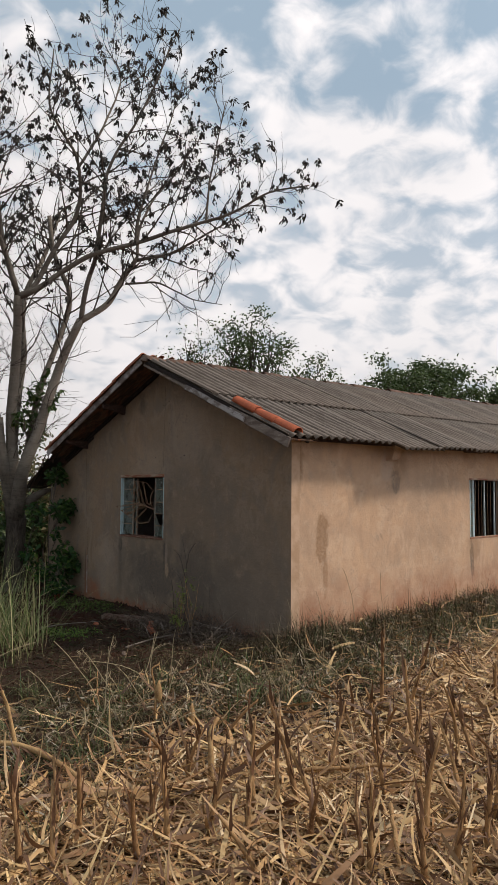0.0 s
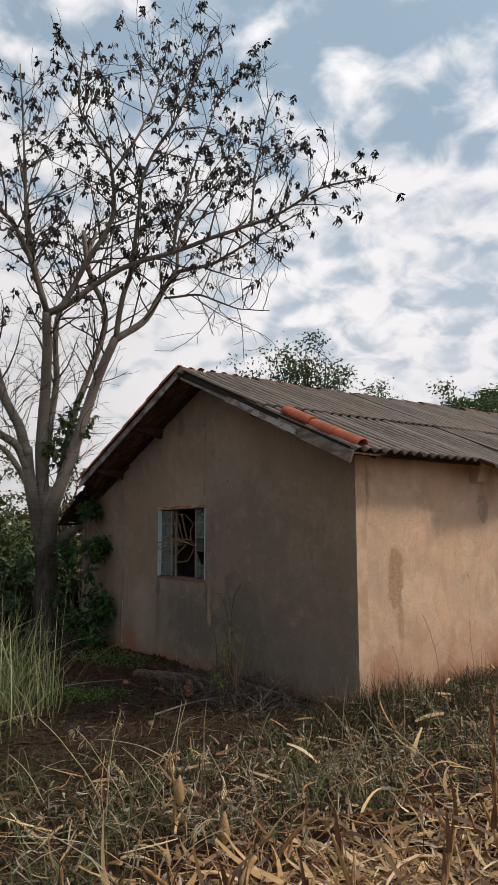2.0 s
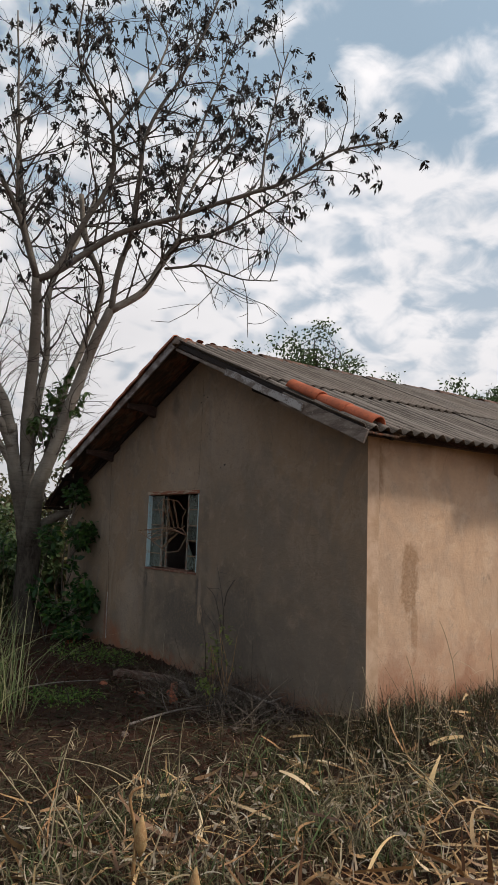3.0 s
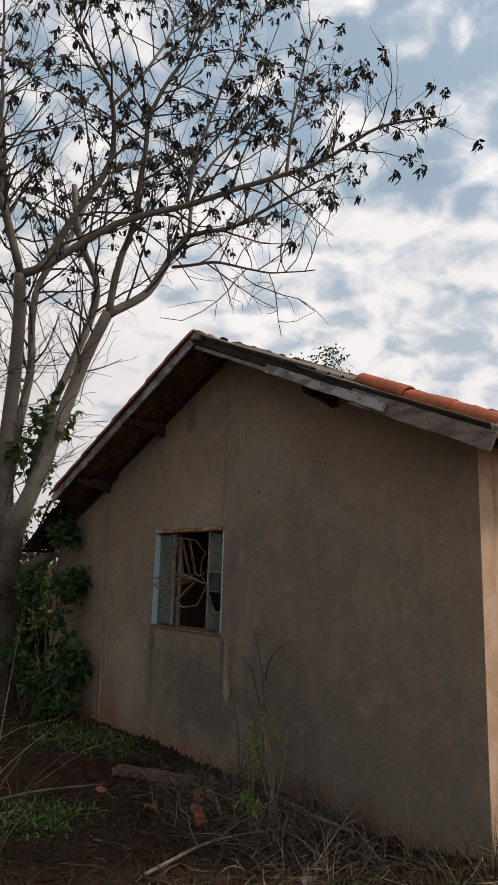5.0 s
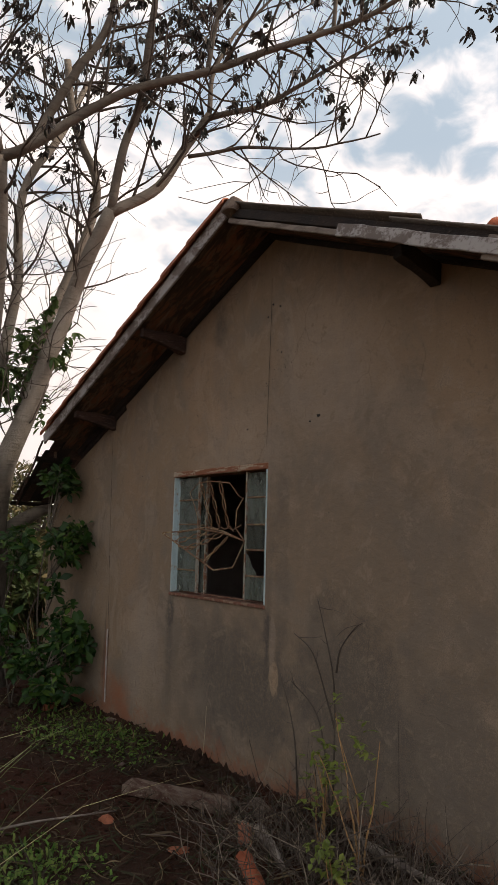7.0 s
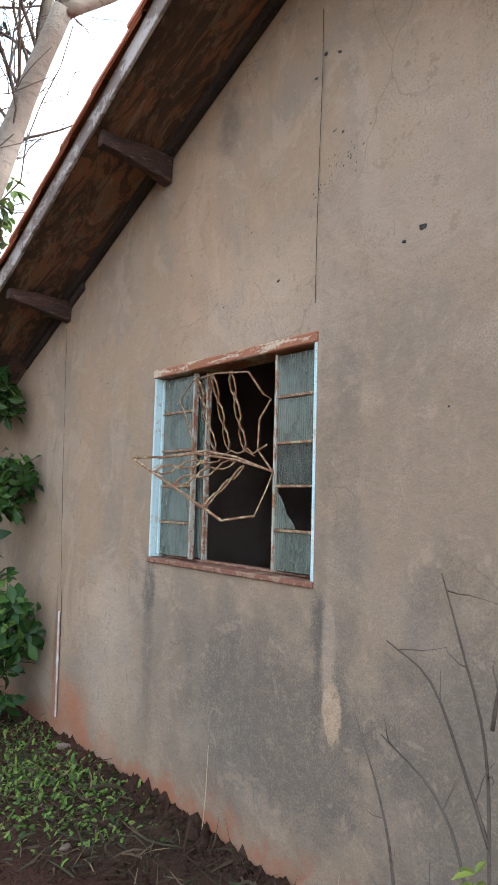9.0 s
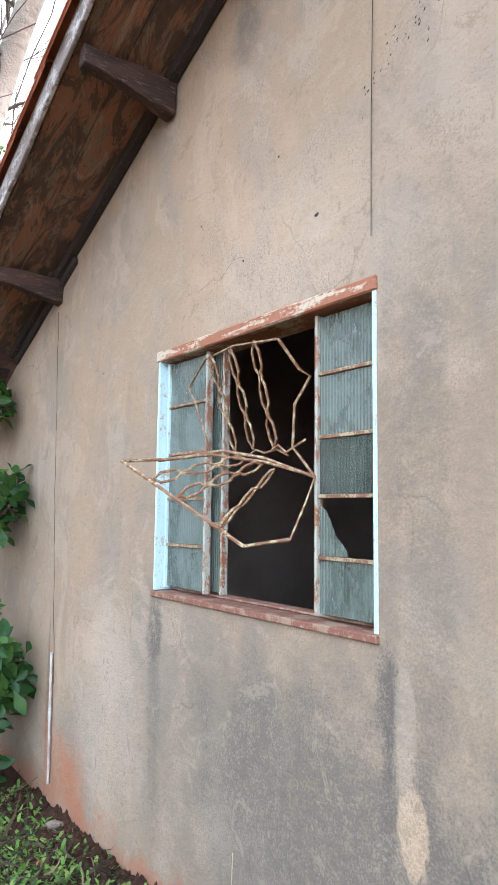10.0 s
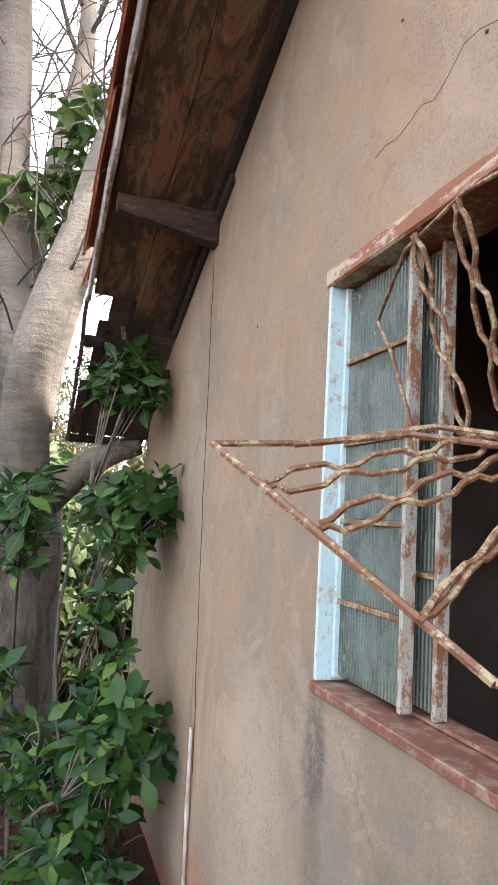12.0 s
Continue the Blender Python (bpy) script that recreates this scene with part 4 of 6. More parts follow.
def ob_bar(name, a, b, w, h, mat, parent, label="", upv=(1, 0, 0), wear=0.0):
    bm = bmesh.new()
    bar(bm, a, b, w, h, upv)
    bmesh.ops.recalc_face_normals(bm, faces=list(bm.faces))
    soften(bm, min(w, h) * 0.12)
    return part(name, bm, mat, parent, label)


win = new("window")
win.parent = house
win["label"] = "rusty steel sliding window with ribbed glass, standing open"
D = 0.125     # depth of the frame box
ob_bar("lintel", (0.062, -0.005, 2.034), (0.062, 1.216, 2.034), D + 0.018, 0.046, RUST, win, "rust-streaked top rail")
ob_bar("sill", (0.061, -0.003, 1.066), (0.061, 1.212, 1.066), D + 0.022, 0.022, SILL_RUST, win, "red oxide sill with peeling paint")
ob_bar("jamb", (0.058, 1.196, 1.08), (0.058, 1.196, 2.012), D, 0.014, BLUE, win, "light blue peeling jamb")
ob_bar("jamb", (0.058, 0.006, 1.08), (0.058, 0.006, 2.012), D, 0.014, BLUE, win, "light blue peeling jamb")
ob_bar("track", (0.1, 0.014, 1.084), (0.1, 1.188, 1.084), 0.05, 0.008, SILL_RUST, win)


def sash(x, y0, y1, rails, mats, broken=-1):
    """A glazed leaf: two stiles, rails, and a ribbed pane in each light."""
    ob_bar("stile", (x, y0 + 0.0065, 1.09), (x, y0 + 0.0065, 2.008), 0.028, 0.013, mats[0], win)
    ob_bar("stile", (x, y1 - 0.0065, 1.09), (x, y1 - 0.0065, 2.008), 0.028, 0.013, mats[1], win)
    lev = [1.09, *rails, 2.008]
    for z in rails:
        ob_bar("rail", (x, y0 + 0.013, z), (x, y1 - 0.013, z), 0.02, 0.011, RUST_BAR, win)
    for k, (a, b) in enumerate(zip(lev, lev[1:])):
        bm = bmesh.new()
        lo, hi, l, r = a + 0.007, b - 0.007, y0 + 0.013, y1 - 0.013
        if k == broken:   # a shard left in the lower corner
            prism(bm, [(r, lo), (r - 0.12, lo), (r - 0.10, lo + 0.03), (r - 0.065, lo + 0.06), (r - 0.03, lo + 0.13), (r, hi - 0.02)], "x", x - 0.002, x + 0.002)
        else:
            prism(bm, [(l, lo), (r, lo), (r, hi), (l, hi)], "x", x - 0.002, x + 0.002)
        bmesh.ops.recalc_face_normals(bm, faces=list(bm.faces))
        part("pane", bm, CLEAR_GLASS if k == broken + 1 and broken >= 0 else GLASS, win, "broken shard of ribbed glass" if k == broken else "")


RAILS = (1.262, 1.446, 1.626, 1.822)
sash(0.045, 0.016, 0.285, RAILS, (BLUE, CREAM_BAR), 1)
sash(0.045, 0.885, 1.186, RAILS, (CREAM_BAR, BLUE))
sash(0.085, 0.83, 1.12, (1.35, 1.62), (CREAM_BAR, BLUE))

# bent burglar bars: one thing, torn out of the frame and folded outward
grille = thing("window_grille", "rusty wrought-iron window grille bent outwards from the opening", "grille", at=(0.0, 0.28, 1.5))


def rod(name, pts, r=0.0065, sides=6, mat=None):
    s_ = Soup()
    r *= 0.8
    s_.tube(pts, [r] * len(pts), sides)
    s_.made(name, mat or RUST_BAR, grille)


def link_bar(a, b, side, n, swell=0.022, r=0.006):
    """Two bars that part and meet n times between a and b, like a chain of long links."""
    a, b, side = Vector(a), Vector(b), Vector(side).normalized()
    for sg in (1, -1):
        pts = []
        for i in range(n):
            for f, w in ((0.0, 0.25), (0.12, 0.25), (0.3, 1.0), (0.72, 1.0), (0.9, 0.25)):
                t = (i + f) / n
                pts.append(a.lerp(b, t) + side * (sg * swell * w) + 0.003 * noise.noise_vector(a * 9 + Vector((t * 13, sg, 0))))
        pts.append(b + side * (sg * swell * 0.25))
        rod("link_bar", pts, r)


TIP, RJ, B1, B2 = (-0.42, 0.68, 1.55), (0.03, 0.28, 1.505), (-0.23, 0.29, 1.30), (-0.11, 0.23, 1.32)
rod("edge_bar", [TIP, (-0.33, 0.49, 1.43), B1], 0.0075)
rod("edge_bar", [B1, (-0.16, 0.26, 1.312), B2])
rod("edge_bar", [B2, (-0.098, 0.228, 1.345), (-0.03, 0.255, 1.425), RJ], 0.0045)
rod("fold_bar", [TIP, (-0.25, 0.68, 1.565), (-0.08, 0.62, 1.60), (0.0, 0.50, 1.575), RJ], 0.007)
rod("fold_bar", [(-0.30, 0.66, 1.557), (-0.12, 0.63, 1.585), (0.0, 0.49, 1.56), (0.03, 0.29, 1.51)], 0.007)
rod("top_bar", [(0.02, 1.0, 1.88), (-0.05, 0.78, 1.945), (-0.09, 0.55, 1.945), (-0.095, 0.31, 1.92)], 0.005)
rod("side_bar", [(-0.095, 0.31, 1.92), (-0.03, 0.285, 1.83), (0.01, 0.28, 1.815), (-0.01, 0.33, 1.73), (0.0, 0.35, 1.60), RJ], 0.006)
rod("side_bar", [(0.02, 1.0, 1.88), (0.0, 0.9, 1.78), (0.03, 0.86, 1.62), (0.0, 0.80, 1.56)], 0.005)
link_bar((-0.07, 0.72, 1.95), (0.05, 0.72, 1.61), (0.2, 1, 0), 3)
link_bar((-0.09, 0.57, 1.94), (0.03, 0.59, 1.61), (0.2, 1, 0), 3)
link_bar((-0.08, 0.455, 1.945), (0.01, 0.45, 1.60), (0.2, 1, 0), 3)
link_bar((-0.37, 0.58, 1.49), (-0.02, 0.56, 1.575), (0.3, 0.6, 1), 3, 0.018)
link_bar((-0.33, 0.49, 1.44), (0.0, 0.50, 1.555), (0.3, 0.6, 1), 3, 0.018)
link_bar((-0.27, 0.36, 1.35), (-0.01, 0.43, 1.53), (0.6, 0.3, 1), 3, 0.018)
rod("link_bar", [(0.0, 0.45, 1.60), (0.0, 0.42, 1.61), (0.0, 0.38, 1.585), (0.0, 0.34, 1.60), (0.01, 0.30, 1.62)], 0.005)
rod("link_bar", [(0.03, 0.72, 1.61), (0.03, 0.62, 1.59), (0.02, 0.56, 1.605), (0.01, 0.50, 1.59), (0.01, 0.44, 1.60), (0.01, 0.38, 1.575)], 0.005)

# the window of the long wall
win2 = new("window")
win2.parent = house
win2["label"] = "steel window with blue stile, bars and dark panes"
x0, x1, z0, z1 = W2
for nm, a, b, mt in (("lintel", (x0, Y_S + 0.05, z1 - 0.015), (x1, Y_S + 0.05, z1 - 0.015), RUST), ("sill", (x0, Y_S + 0.05, z0 + 0.015), (x1, Y_S + 0.05, z0 + 0.015), RUST),
                     ("jamb", (x0 + 0.01, Y_S + 0.05, z0 + 0.03), (x0 + 0.01, Y_S + 0.05, z1 - 0.03), BLUE), ("jamb", (x1 - 0.01, Y_S + 0.05, z0 + 0.03), (x1 - 0.01, Y_S + 0.05, z1 - 0.03), BLUE)):
    ob_bar(nm, a, b, 0.11, 0.03 if nm != "jamb" else 0.02, mt, win2, upv=(0, 1, 0))
for x in (x0 + 0.20, x0 + 0.23, x0 + 0.6, x1 - 0.25):
    ob_bar("stile", (x, Y_S + 0.06, z0 + 0.03), (x, Y_S + 0.06, z1 - 0.03), 0.025, 0.022, BLUE, win2, upv=(0, 1, 0))
for a, b in zip(np.linspace(z0 + 0.03, z1 - 0.03, 6)[:-1], np.linspace(z0 + 0.03, z1 - 0.03, 6)[1:]):
    ob_bar("rail", (x0 + 0.02, Y_S + 0.06, b), (x0 + 0.19, Y_S + 0.06, b), 0.02, 0.014, RUST_BAR, win2, upv=(0, 1, 0))
    bm = bmesh.new()
    block(bm, x0 + 0.022, x0 + 0.188, Y_S + 0.058, Y_S + 0.062, a + 0.008, b - 0.008)
    part("pane", bm, GLASS, win2)
for k in range(8):
    x = x0 + 0.27 + 0.105 * k
    ob_bar("window_bar", (x, Y_S + 0.10, z0 + 0.03), (x, Y_S + 0.10, z1 - 0.03), 0.008, 0.008, RUST_BAR, win2, upv=(0, 1, 0))

# ---- small marks on the walls ----
s = Soup()
s.tube([(-0.006, -0.004, 3.40), (-0.007, -0.008, 3.15), (-0.006, 0.002, 2.8), (-0.007, 0.008, 2.5), (-0.006, 0.012, 2.17)], [0.0013] * 5, 5)
tagged(s.made("wall_wire", BLACK), "thin black wire hanging down the gable wall", "wire")
s = Soup()
s.tube([(-0.012, 2.235, 0.66), (-0.014, 2.225, 0.45), (-0.013, 2.22, 0.25), (-0.012, 2.215, 0.02)], [0.0068] * 4, 8)
s.tube([(-0.0138, 2.2243, 0.42), (-0.0135, 2.2225, 0.34)], [0.009] * 2, 8)
tagged(s.made("conduit_pipe", PIPE), "thin white plastic pipe down the wall joint", "pipe")
s = Soup()
pts = [Vector((-0.0006, 2.36 - 0.075 * f - 0.065 * f * f, 2.5 - 2.0 * f)) for f in (k / 26 for k in range(27))]
s.tube([p + Vector((0, 0.012 * noise.noise(p * 5) + 0.006 * noise.noise(p * 21), 0)) for p in pts], [0.0016 + 0.0014 * abs(noise.noise(p * 9)) for p in pts], 4)
s.made("joint_crack", BEAM, house, "dark vertical crack between house and annexe")
s = Soup()
pts = [(-0.0005, 1.0 - 0.045 * i, 2.245 + 0.002 * i + 0.012 * math.sin(i * 1.9) + 0.006 * math.sin(i * 4.7) + 0.004 * i * (i > 5)) for i in range(10)]
s.tube(pts, [0.0005] * 10, 4)
s.made("plaster_crack", BEAM, house, "fine crack in the plaster above the window")
for y, z, r in ((-0.075, 2.852, 0.016), (-0.12, 2.83, 0.01), (-0.5, 2.328, 0.02), (0.244, 2.316, 0.013), (-0.42, 2.30, 0.014), (0.43, 2.586, 0.008), (-0.02, 3.2, 0.014), (0.03, 3.12, 0.012), (-0.1, 3.17, 0.012),
                (1.02, 1.98, 0.007), (1.75, 2.05, 0.008), (0.62, 2.28, 0.007), (1.55, 1.45, 0.006), (-0.6, 1.7, 0.007), (0.9, 2.5, 0.006)):
    bm = bmesh.new()
    r *= 0.62
    bmesh.ops.create_icosphere(bm, subdivisions=2, radius=r, matrix=Matrix.Translation((-0.001, y, z)) @ Matrix.Diagonal((0.35, 1.2, 0.8, 1)))
    roughen(bm, r * 0.9, 60)
    part("nail_hole", bm, BLACK, house)
for k in range(34):
    y = -0.1 + rng.gauss(0, 0.09)
    z = 2.68 - 0.45 * (y + 0.1) + rng.gauss(0, 0.035)
    bm = bmesh.new()
    bmesh.ops.create_icosphere(bm, subdivisions=1, radius=rng.uniform(0.002, 0.0048), matrix=Matrix.Translation((0.0, y, z)) @ pose(0, 0, 0, 35, 0, 0) @ Matrix.Diagonal((0.5, 0.6, 1.25, 1)))
    part("plaster_pit", bm, BLACK, house)
for y, yb in ((0.34, 0.40), (0.62, 0.60)):
    s = Soup()
    s.tube([(1.2 + 0.02 * math.sin(i), y + (yb - y) * i / 9 + 0.015 * math.sin(i * 1.3), 2.7 - 0.29 * i) for i in range(10)], [0.007] * 10, 5)
    tagged(s.made("hanging_cable", BLACK), "black cable hanging inside the dark room", "cable")


# ---- the large tree ----
def wander(p, d, length, n, bend, lift, r):
    """A crooked path from p along d."""
    pts, d = [Vector(p)], Vector(d).normalized()
    for _ in range(n):
        d = (d + Vector((r.gauss(0, bend), r.gauss(0, bend), r.gauss(0, bend) + lift))).normalized()
        pts.append(pts[-1] + d * (length / n))
    return pts


def smooth_path(ctrl, per=4):
    """A Catmull-Rom path through the control points."""
    c = [Vector(p) for p in ctrl]
    c = [c[0] * 2 - c[1], *c, c[-1] * 2 - c[-2]]
    out = []
    for i in range(1, len(c) - 2):
        for k in range(per):
            t = k / per
            a, b, d, e = c[i - 1], c[i], c[i + 1], c[i + 2]
            out.append(0.5 * (2 * b + (d - a) * t + (2 * a - 5 * b + 4 * d - e) * t * t + (3 * b - a - 3 * d + e) * t ** 3))
    return out + [c[-2]]


def leaf_cluster(s_, p, r, n, size):
    """Withered leaves hanging from the end of a twig."""
    for _ in range(n):
        way = Vector((r.gauss(0, 0.4), r.gauss(0, 0.4), r.uniform(-1.3, -0.2)))
        q = p + Vector((r.gauss(0, 0.027), r.gauss(0, 0.027), r.gauss(0, 0.03)))
        s_.leaf(q, way, (r.gauss(0, 1), r.gauss(0, 1), r.gauss(0, 1)), size * r.uniform(0.6, 1.25), size * r.uniform(0.28, 0.45), 0.3, 0.25)


BOUGHS = []


def bough(r0, r1, *ctrl):
    """One limb: its thickness at both ends and the bends it takes."""
    BOUGHS.append((r0, r1, ctrl))


bough(0.15, 0.085, (-0.62, 3.84, 1.25), (-0.71, 3.77, 1.9), (-0.80, 3.68, 2.6), (-0.87, 3.58, 3.3), (-0.95, 3.3, 4.3), (-1.15, 2.82, 5.2))
bough(0.15, 0.085, (-0.62, 3.84, 1.2), (-0.69, 3.5, 1.95), (-0.61, 3.32, 2.5), (-0.45, 3.25, 3.05), (-0.20, 3.1, 4.05), (-0.03, 2.65, 4.93))
bough(0.075, 0.05, (-0.62, 3.62, 1.85), (-0.50, 3.68, 2.6), (-0.27, 3.7, 3.74), (0.1, 3.6, 4.92), (0.18, 3.5, 5.6), (-0.1, 3.6, 6.35), (-0.25, 3.6, 7.12))
bough(0.075, 0.045, (-0.78, 3.70, 2.45), (-0.62, 3.85, 3.6), (-0.53, 3.9, 4.37), (-0.51, 4.0, 5.5), (-0.03, 4.2, 6.54), (0.38, 4.4, 7.55))
bough(0.15, 0.11, (-0.62, 3.86, 1.2), (-0.77, 3.82, 1.8), (-0.93, 3.74, 2.3), (-1.03, 3.7, 2.7), (-1.09, 3.66, 3.1))
bough(0.085, 0.05, (-1.05, 3.68, 2.75), (-1.25, 3.66, 3.1), (-1.55, 3.6, 3.27), (-1.93, 3.4, 3.42), (-2.6, 3.0, 3.74), (-3.2, 2.8, 4.3))
bough(0.10, 0.05, (-1.08, 3.67, 2.95), (-1.25, 3.65, 3.46), (-1.62, 3.55, 4.0), (-2.1, 3.3, 4.6), (-2.69, 3.1, 5.45), (-3.0, 3.0, 6.4))
bough(0.06, 0.03, (-1.08, 3.67, 3.05), (-1.2, 3.72, 3.5), (-1.42, 3.8, 3.95), (-1.6, 3.95, 4.7), (-1.7, 4.1, 5.6))
bough(0.06, 0.03, (-0.96, 3.73, 2.4), (-1.3, 3.7, 2.88), (-1.58, 3.68, 3.11), (-1.95, 3.6, 3.2), (-2.5, 3.5, 3.6))
bough(0.07, 0.016, (-1.13, 2.82, 5.17), (-0.86, 2.6, 5.36), (-0.22, 2.2, 5.94), (0.48, 1.7, 6.24), (1.01, 1.2, 6.49), (1.41, 0.8, 6.65), (1.72, 0.3, 6.8), (2.01, -0.2, 7.06), (2.52, -0.7, 7.18))
bough(0.03, 0.01, (1.41, 0.8, 6.62), (1.48, 0.8, 7.4), (1.66, 0.8, 8.3), (1.85, 0.8, 9.1))
bough(0.035, 0.01, (0.48, 1.7, 6.22), (0.6, 1.55, 7.2), (0.95, 1.4, 8.45), (1.3, 1.4, 9.5))
bough(0.065, 0.014, (-0.03, 2.65, 4.9), (0.01, 2.5, 5.61), (0.12, 2.4, 6.12), (0.06, 2.1, 7.02), (0.06, 1.9, 7.63), (0.37, 1.6, 8.38), (0.63, 1.3, 9.2), (0.82, 1.1, 9.95))
bough(0.07, 0.014, (-1.12, 2.82, 5.19), (-0.89, 2.8, 5.4), (-0.62, 2.6, 6.07), (-0.35, 2.4, 6.66), (-0.29, 2.3, 7.15), (-0.5, 2.1, 7.67), (-0.91, 2.0, 8.05), (-1.13, 1.9, 8.39), (-1.13, 1.8, 9.21))
bough(0.035, 0.012, (-0.42, 2.2, 7.5), (0.4, 2.6, 8.93), (0.92, 3.0, 10.2), (0.66, 3.2, 10.8))
bough(0.08, 0.055, (-0.03, 2.65, 4.9), (0.45, 2.5, 5.31), (0.71, 2.4, 5.84), (0.87, 2.2, 6.2))
bough(0.045, 0.012, (0.87, 2.2, 6.16), (1.25, 1.8, 6.25), (1.58, 1.4, 6.49), (2.01, 1.0, 6.84), (2.33, 0.6, 7.07))
bough(0.04, 0.012, (0.86, 2.2, 6.15), (0.99, 2.3, 6.84), (1.27, 2.3, 7.46), (1.73, 2.2, 8.12), (2.24, 2.0, 9.07))
bough(0.03, 0.008, (0.72, 2.35, 5.7), (1.01, 1.8, 5.67), (1.03, 1.2, 5.4), (0.98, 0.6, 5.1), (0.95, -0.2, 4.85))
bough(0.06, 0.014, (-1.15, 2.82, 5.19), (-1.26, 3.0, 5.69), (-1.32, 3.2, 6.37), (-1.35, 3.4, 7.26), (-1.52, 3.6, 8.45))
bough(0.06, 0.014, (-1.16, 2.82, 5.2), (-1.68, 2.6, 6.2), (-2.2, 2.4, 6.59), (-2.69, 2.2, 6.99), (-3.05, 2.0, 7.29))
bough(0.05, 0.014, (-1.15, 2.82, 5.22), (-1.48, 2.9, 6.36), (-1.54, 3.1, 7.91), (-1.58, 3.4, 9.66))


def build_tree():
    r = random.Random(21)
    tree = thing("tree", "tall half-bare tree with pale forked limbs and withered dark leaves", "tree", at=(-0.60, 3.86, -0.05))
    s_ = Soup()
    trunk = smooth_path(((-0.58, 3.88, -0.25), (-0.585, 3.87, 0.05), (-0.60, 3.86, 0.5), (-0.60, 3.855, 0.95), (-0.61, 3.85, 1.3), (-0.65, 3.8, 1.62)), 5)
    rad = [0.33 - 0.15 * min(1, i / 8) ** 0.6 - max(0, i - 19) * 0.009 for i in range(len(trunk))]
    s_.tube(trunk, rad, 14)
    for i, v in enumerate(s_.v):
        q = Vector(v)
        s_.v[i] = tuple(q + 0.02 * noise.noise_vector(q * 3))
    s_.made("trunk", BOLE, tree, "rough grey-brown lower trunk", True)
    twigs, leaves = Soup(), Soup()
    for r0, r1, ctrl in BOUGHS:
        low = ctrl[0][2] < 3.2
        path = smooth_path(ctrl, 5)
        m = len(path) - 1
        s_ = Soup()
        for i, p in enumerate(path):
            p += 0.018 * noise.noise_vector(p * 2.2)
        s_.tube(path, [(0.86 if low else 0.78) * (r0 + (r1 - r0) * i / m) * (1 + (0.18 if low else 0.0) * math.exp(-i / 4)) for i in range(m + 1)], 9 if r0 > 0.06 else 7)
        s_.made("limb", BOLE if low else BARK if r0 > 0.075 else BARK_MID, tree, "", True)
        if r1 >= 0.045 and ctrl[-1][2] < 6.0:
            first, spaced = 0.32, 0.3
        else:
            first, spaced = 0.16, 0.155
        length = sum((b - a).length for a, b in zip(path, path[1:]))
        n2 = max(2, int(length * (1 - first) / spaced))
        tips = [(path[-1], (path[-1] - path[-2]).normalized(), r1)] if r1 < 0.03 else []
        for k in range(n2):
            f = first + (1 - first) * (k + r.random()) / n2
            i = min(m - 1, int(f * m))
            d = (path[i + 1] - path[i]).normalized()
            slim = path[i].z < 4.2 and r0 > 0.055
            off = Vector((r.gauss(0, 1), r.gauss(0, 1), r.gauss(0.35, 0.7)))
            off = (off - off.dot(d) * d).normalized()
            way = (d * r.uniform(0.5, 1.0) + off * 0.9).normalized()
            ln = r.uniform(0.6, 1.9) * (1.25 - 0.5 * f) * (0.62 if path[i].x > 1.1 else 1.0)
            rr = max(0.007, (r0 + (r1 - r0) * f) * 0.42)
            rr = min(rr, 0.0075 if slim else 0.017)
            b = wander(path[i], way, ln, 6, 0.3 if slim else 0.16, 0.06, r)
            twigs.tube(b, [rr + (0.004 - rr) * j / 6 for j in range(7)], 4, False)
            tips.append((b[-1], (b[-1] - b[-2]).normalized(), 0.004))
            for _ in range(r.randint(3, 6)):
                j = r.randint(1, 5)
                o2 = Vector((r.gauss(0, 1), r.gauss(0, 1), r.gauss(0.2, 0.8))).normalized()
                w2 = ((b[j + 1] - b[j]).normalized() * 0.8 + o2 * 0.8).normalized()
                c = wander(b[j], w2, r.uniform(0.25, 0.65), 4, 0.2, 0.03, r)
                twigs.tube(c, [0.0048, 0.0042, 0.0038, 0.0034, 0.0026], 3, False)
                tips.append((c[-1], (c[-1] - c[-2]).normalized(), 0.003))
        for p, d, rr in tips:
            if p.z > 5.4 and r.random() < min(0.47, 0.10 + 0.14 * (p.z - 5.2)):
                leaf_cluster(leaves, p, r, r.randint(10, 18), 0.10)
            if p.z > 6.2 and r.random() < 0.14:
                leaf_cluster(leaves, p - d * r.uniform(0.08, 0.25), r, r.randint(3, 6), 0.085)
    s_ = Soup()      # a thick dead stub that leans towards the annexe wall
    p = smooth_path(((-0.58, 3.84, 1.42), (-0.36, 3.64, 1.65), (-0.2, 3.61, 1.75), (-0.05, 3.63, 1.80)), 4)
    s_.tube(p, [0.10 - 0.0045 * i for i in range(len(p))], 9)
    s_.made("limb", BOLE, tree, "thick dead limb leaning on the annexe wall", True)
    tagged(twigs.made("twig_spray", BARK_DARK, tree, "thin bare twigs"), kind="stuff")
    leaves.made("crown", TREELEAF, tree, "sparse withered leaves hanging in clusters")
    # leafy suckers low on the forks
    s_, w_ = Soup(), Soup()
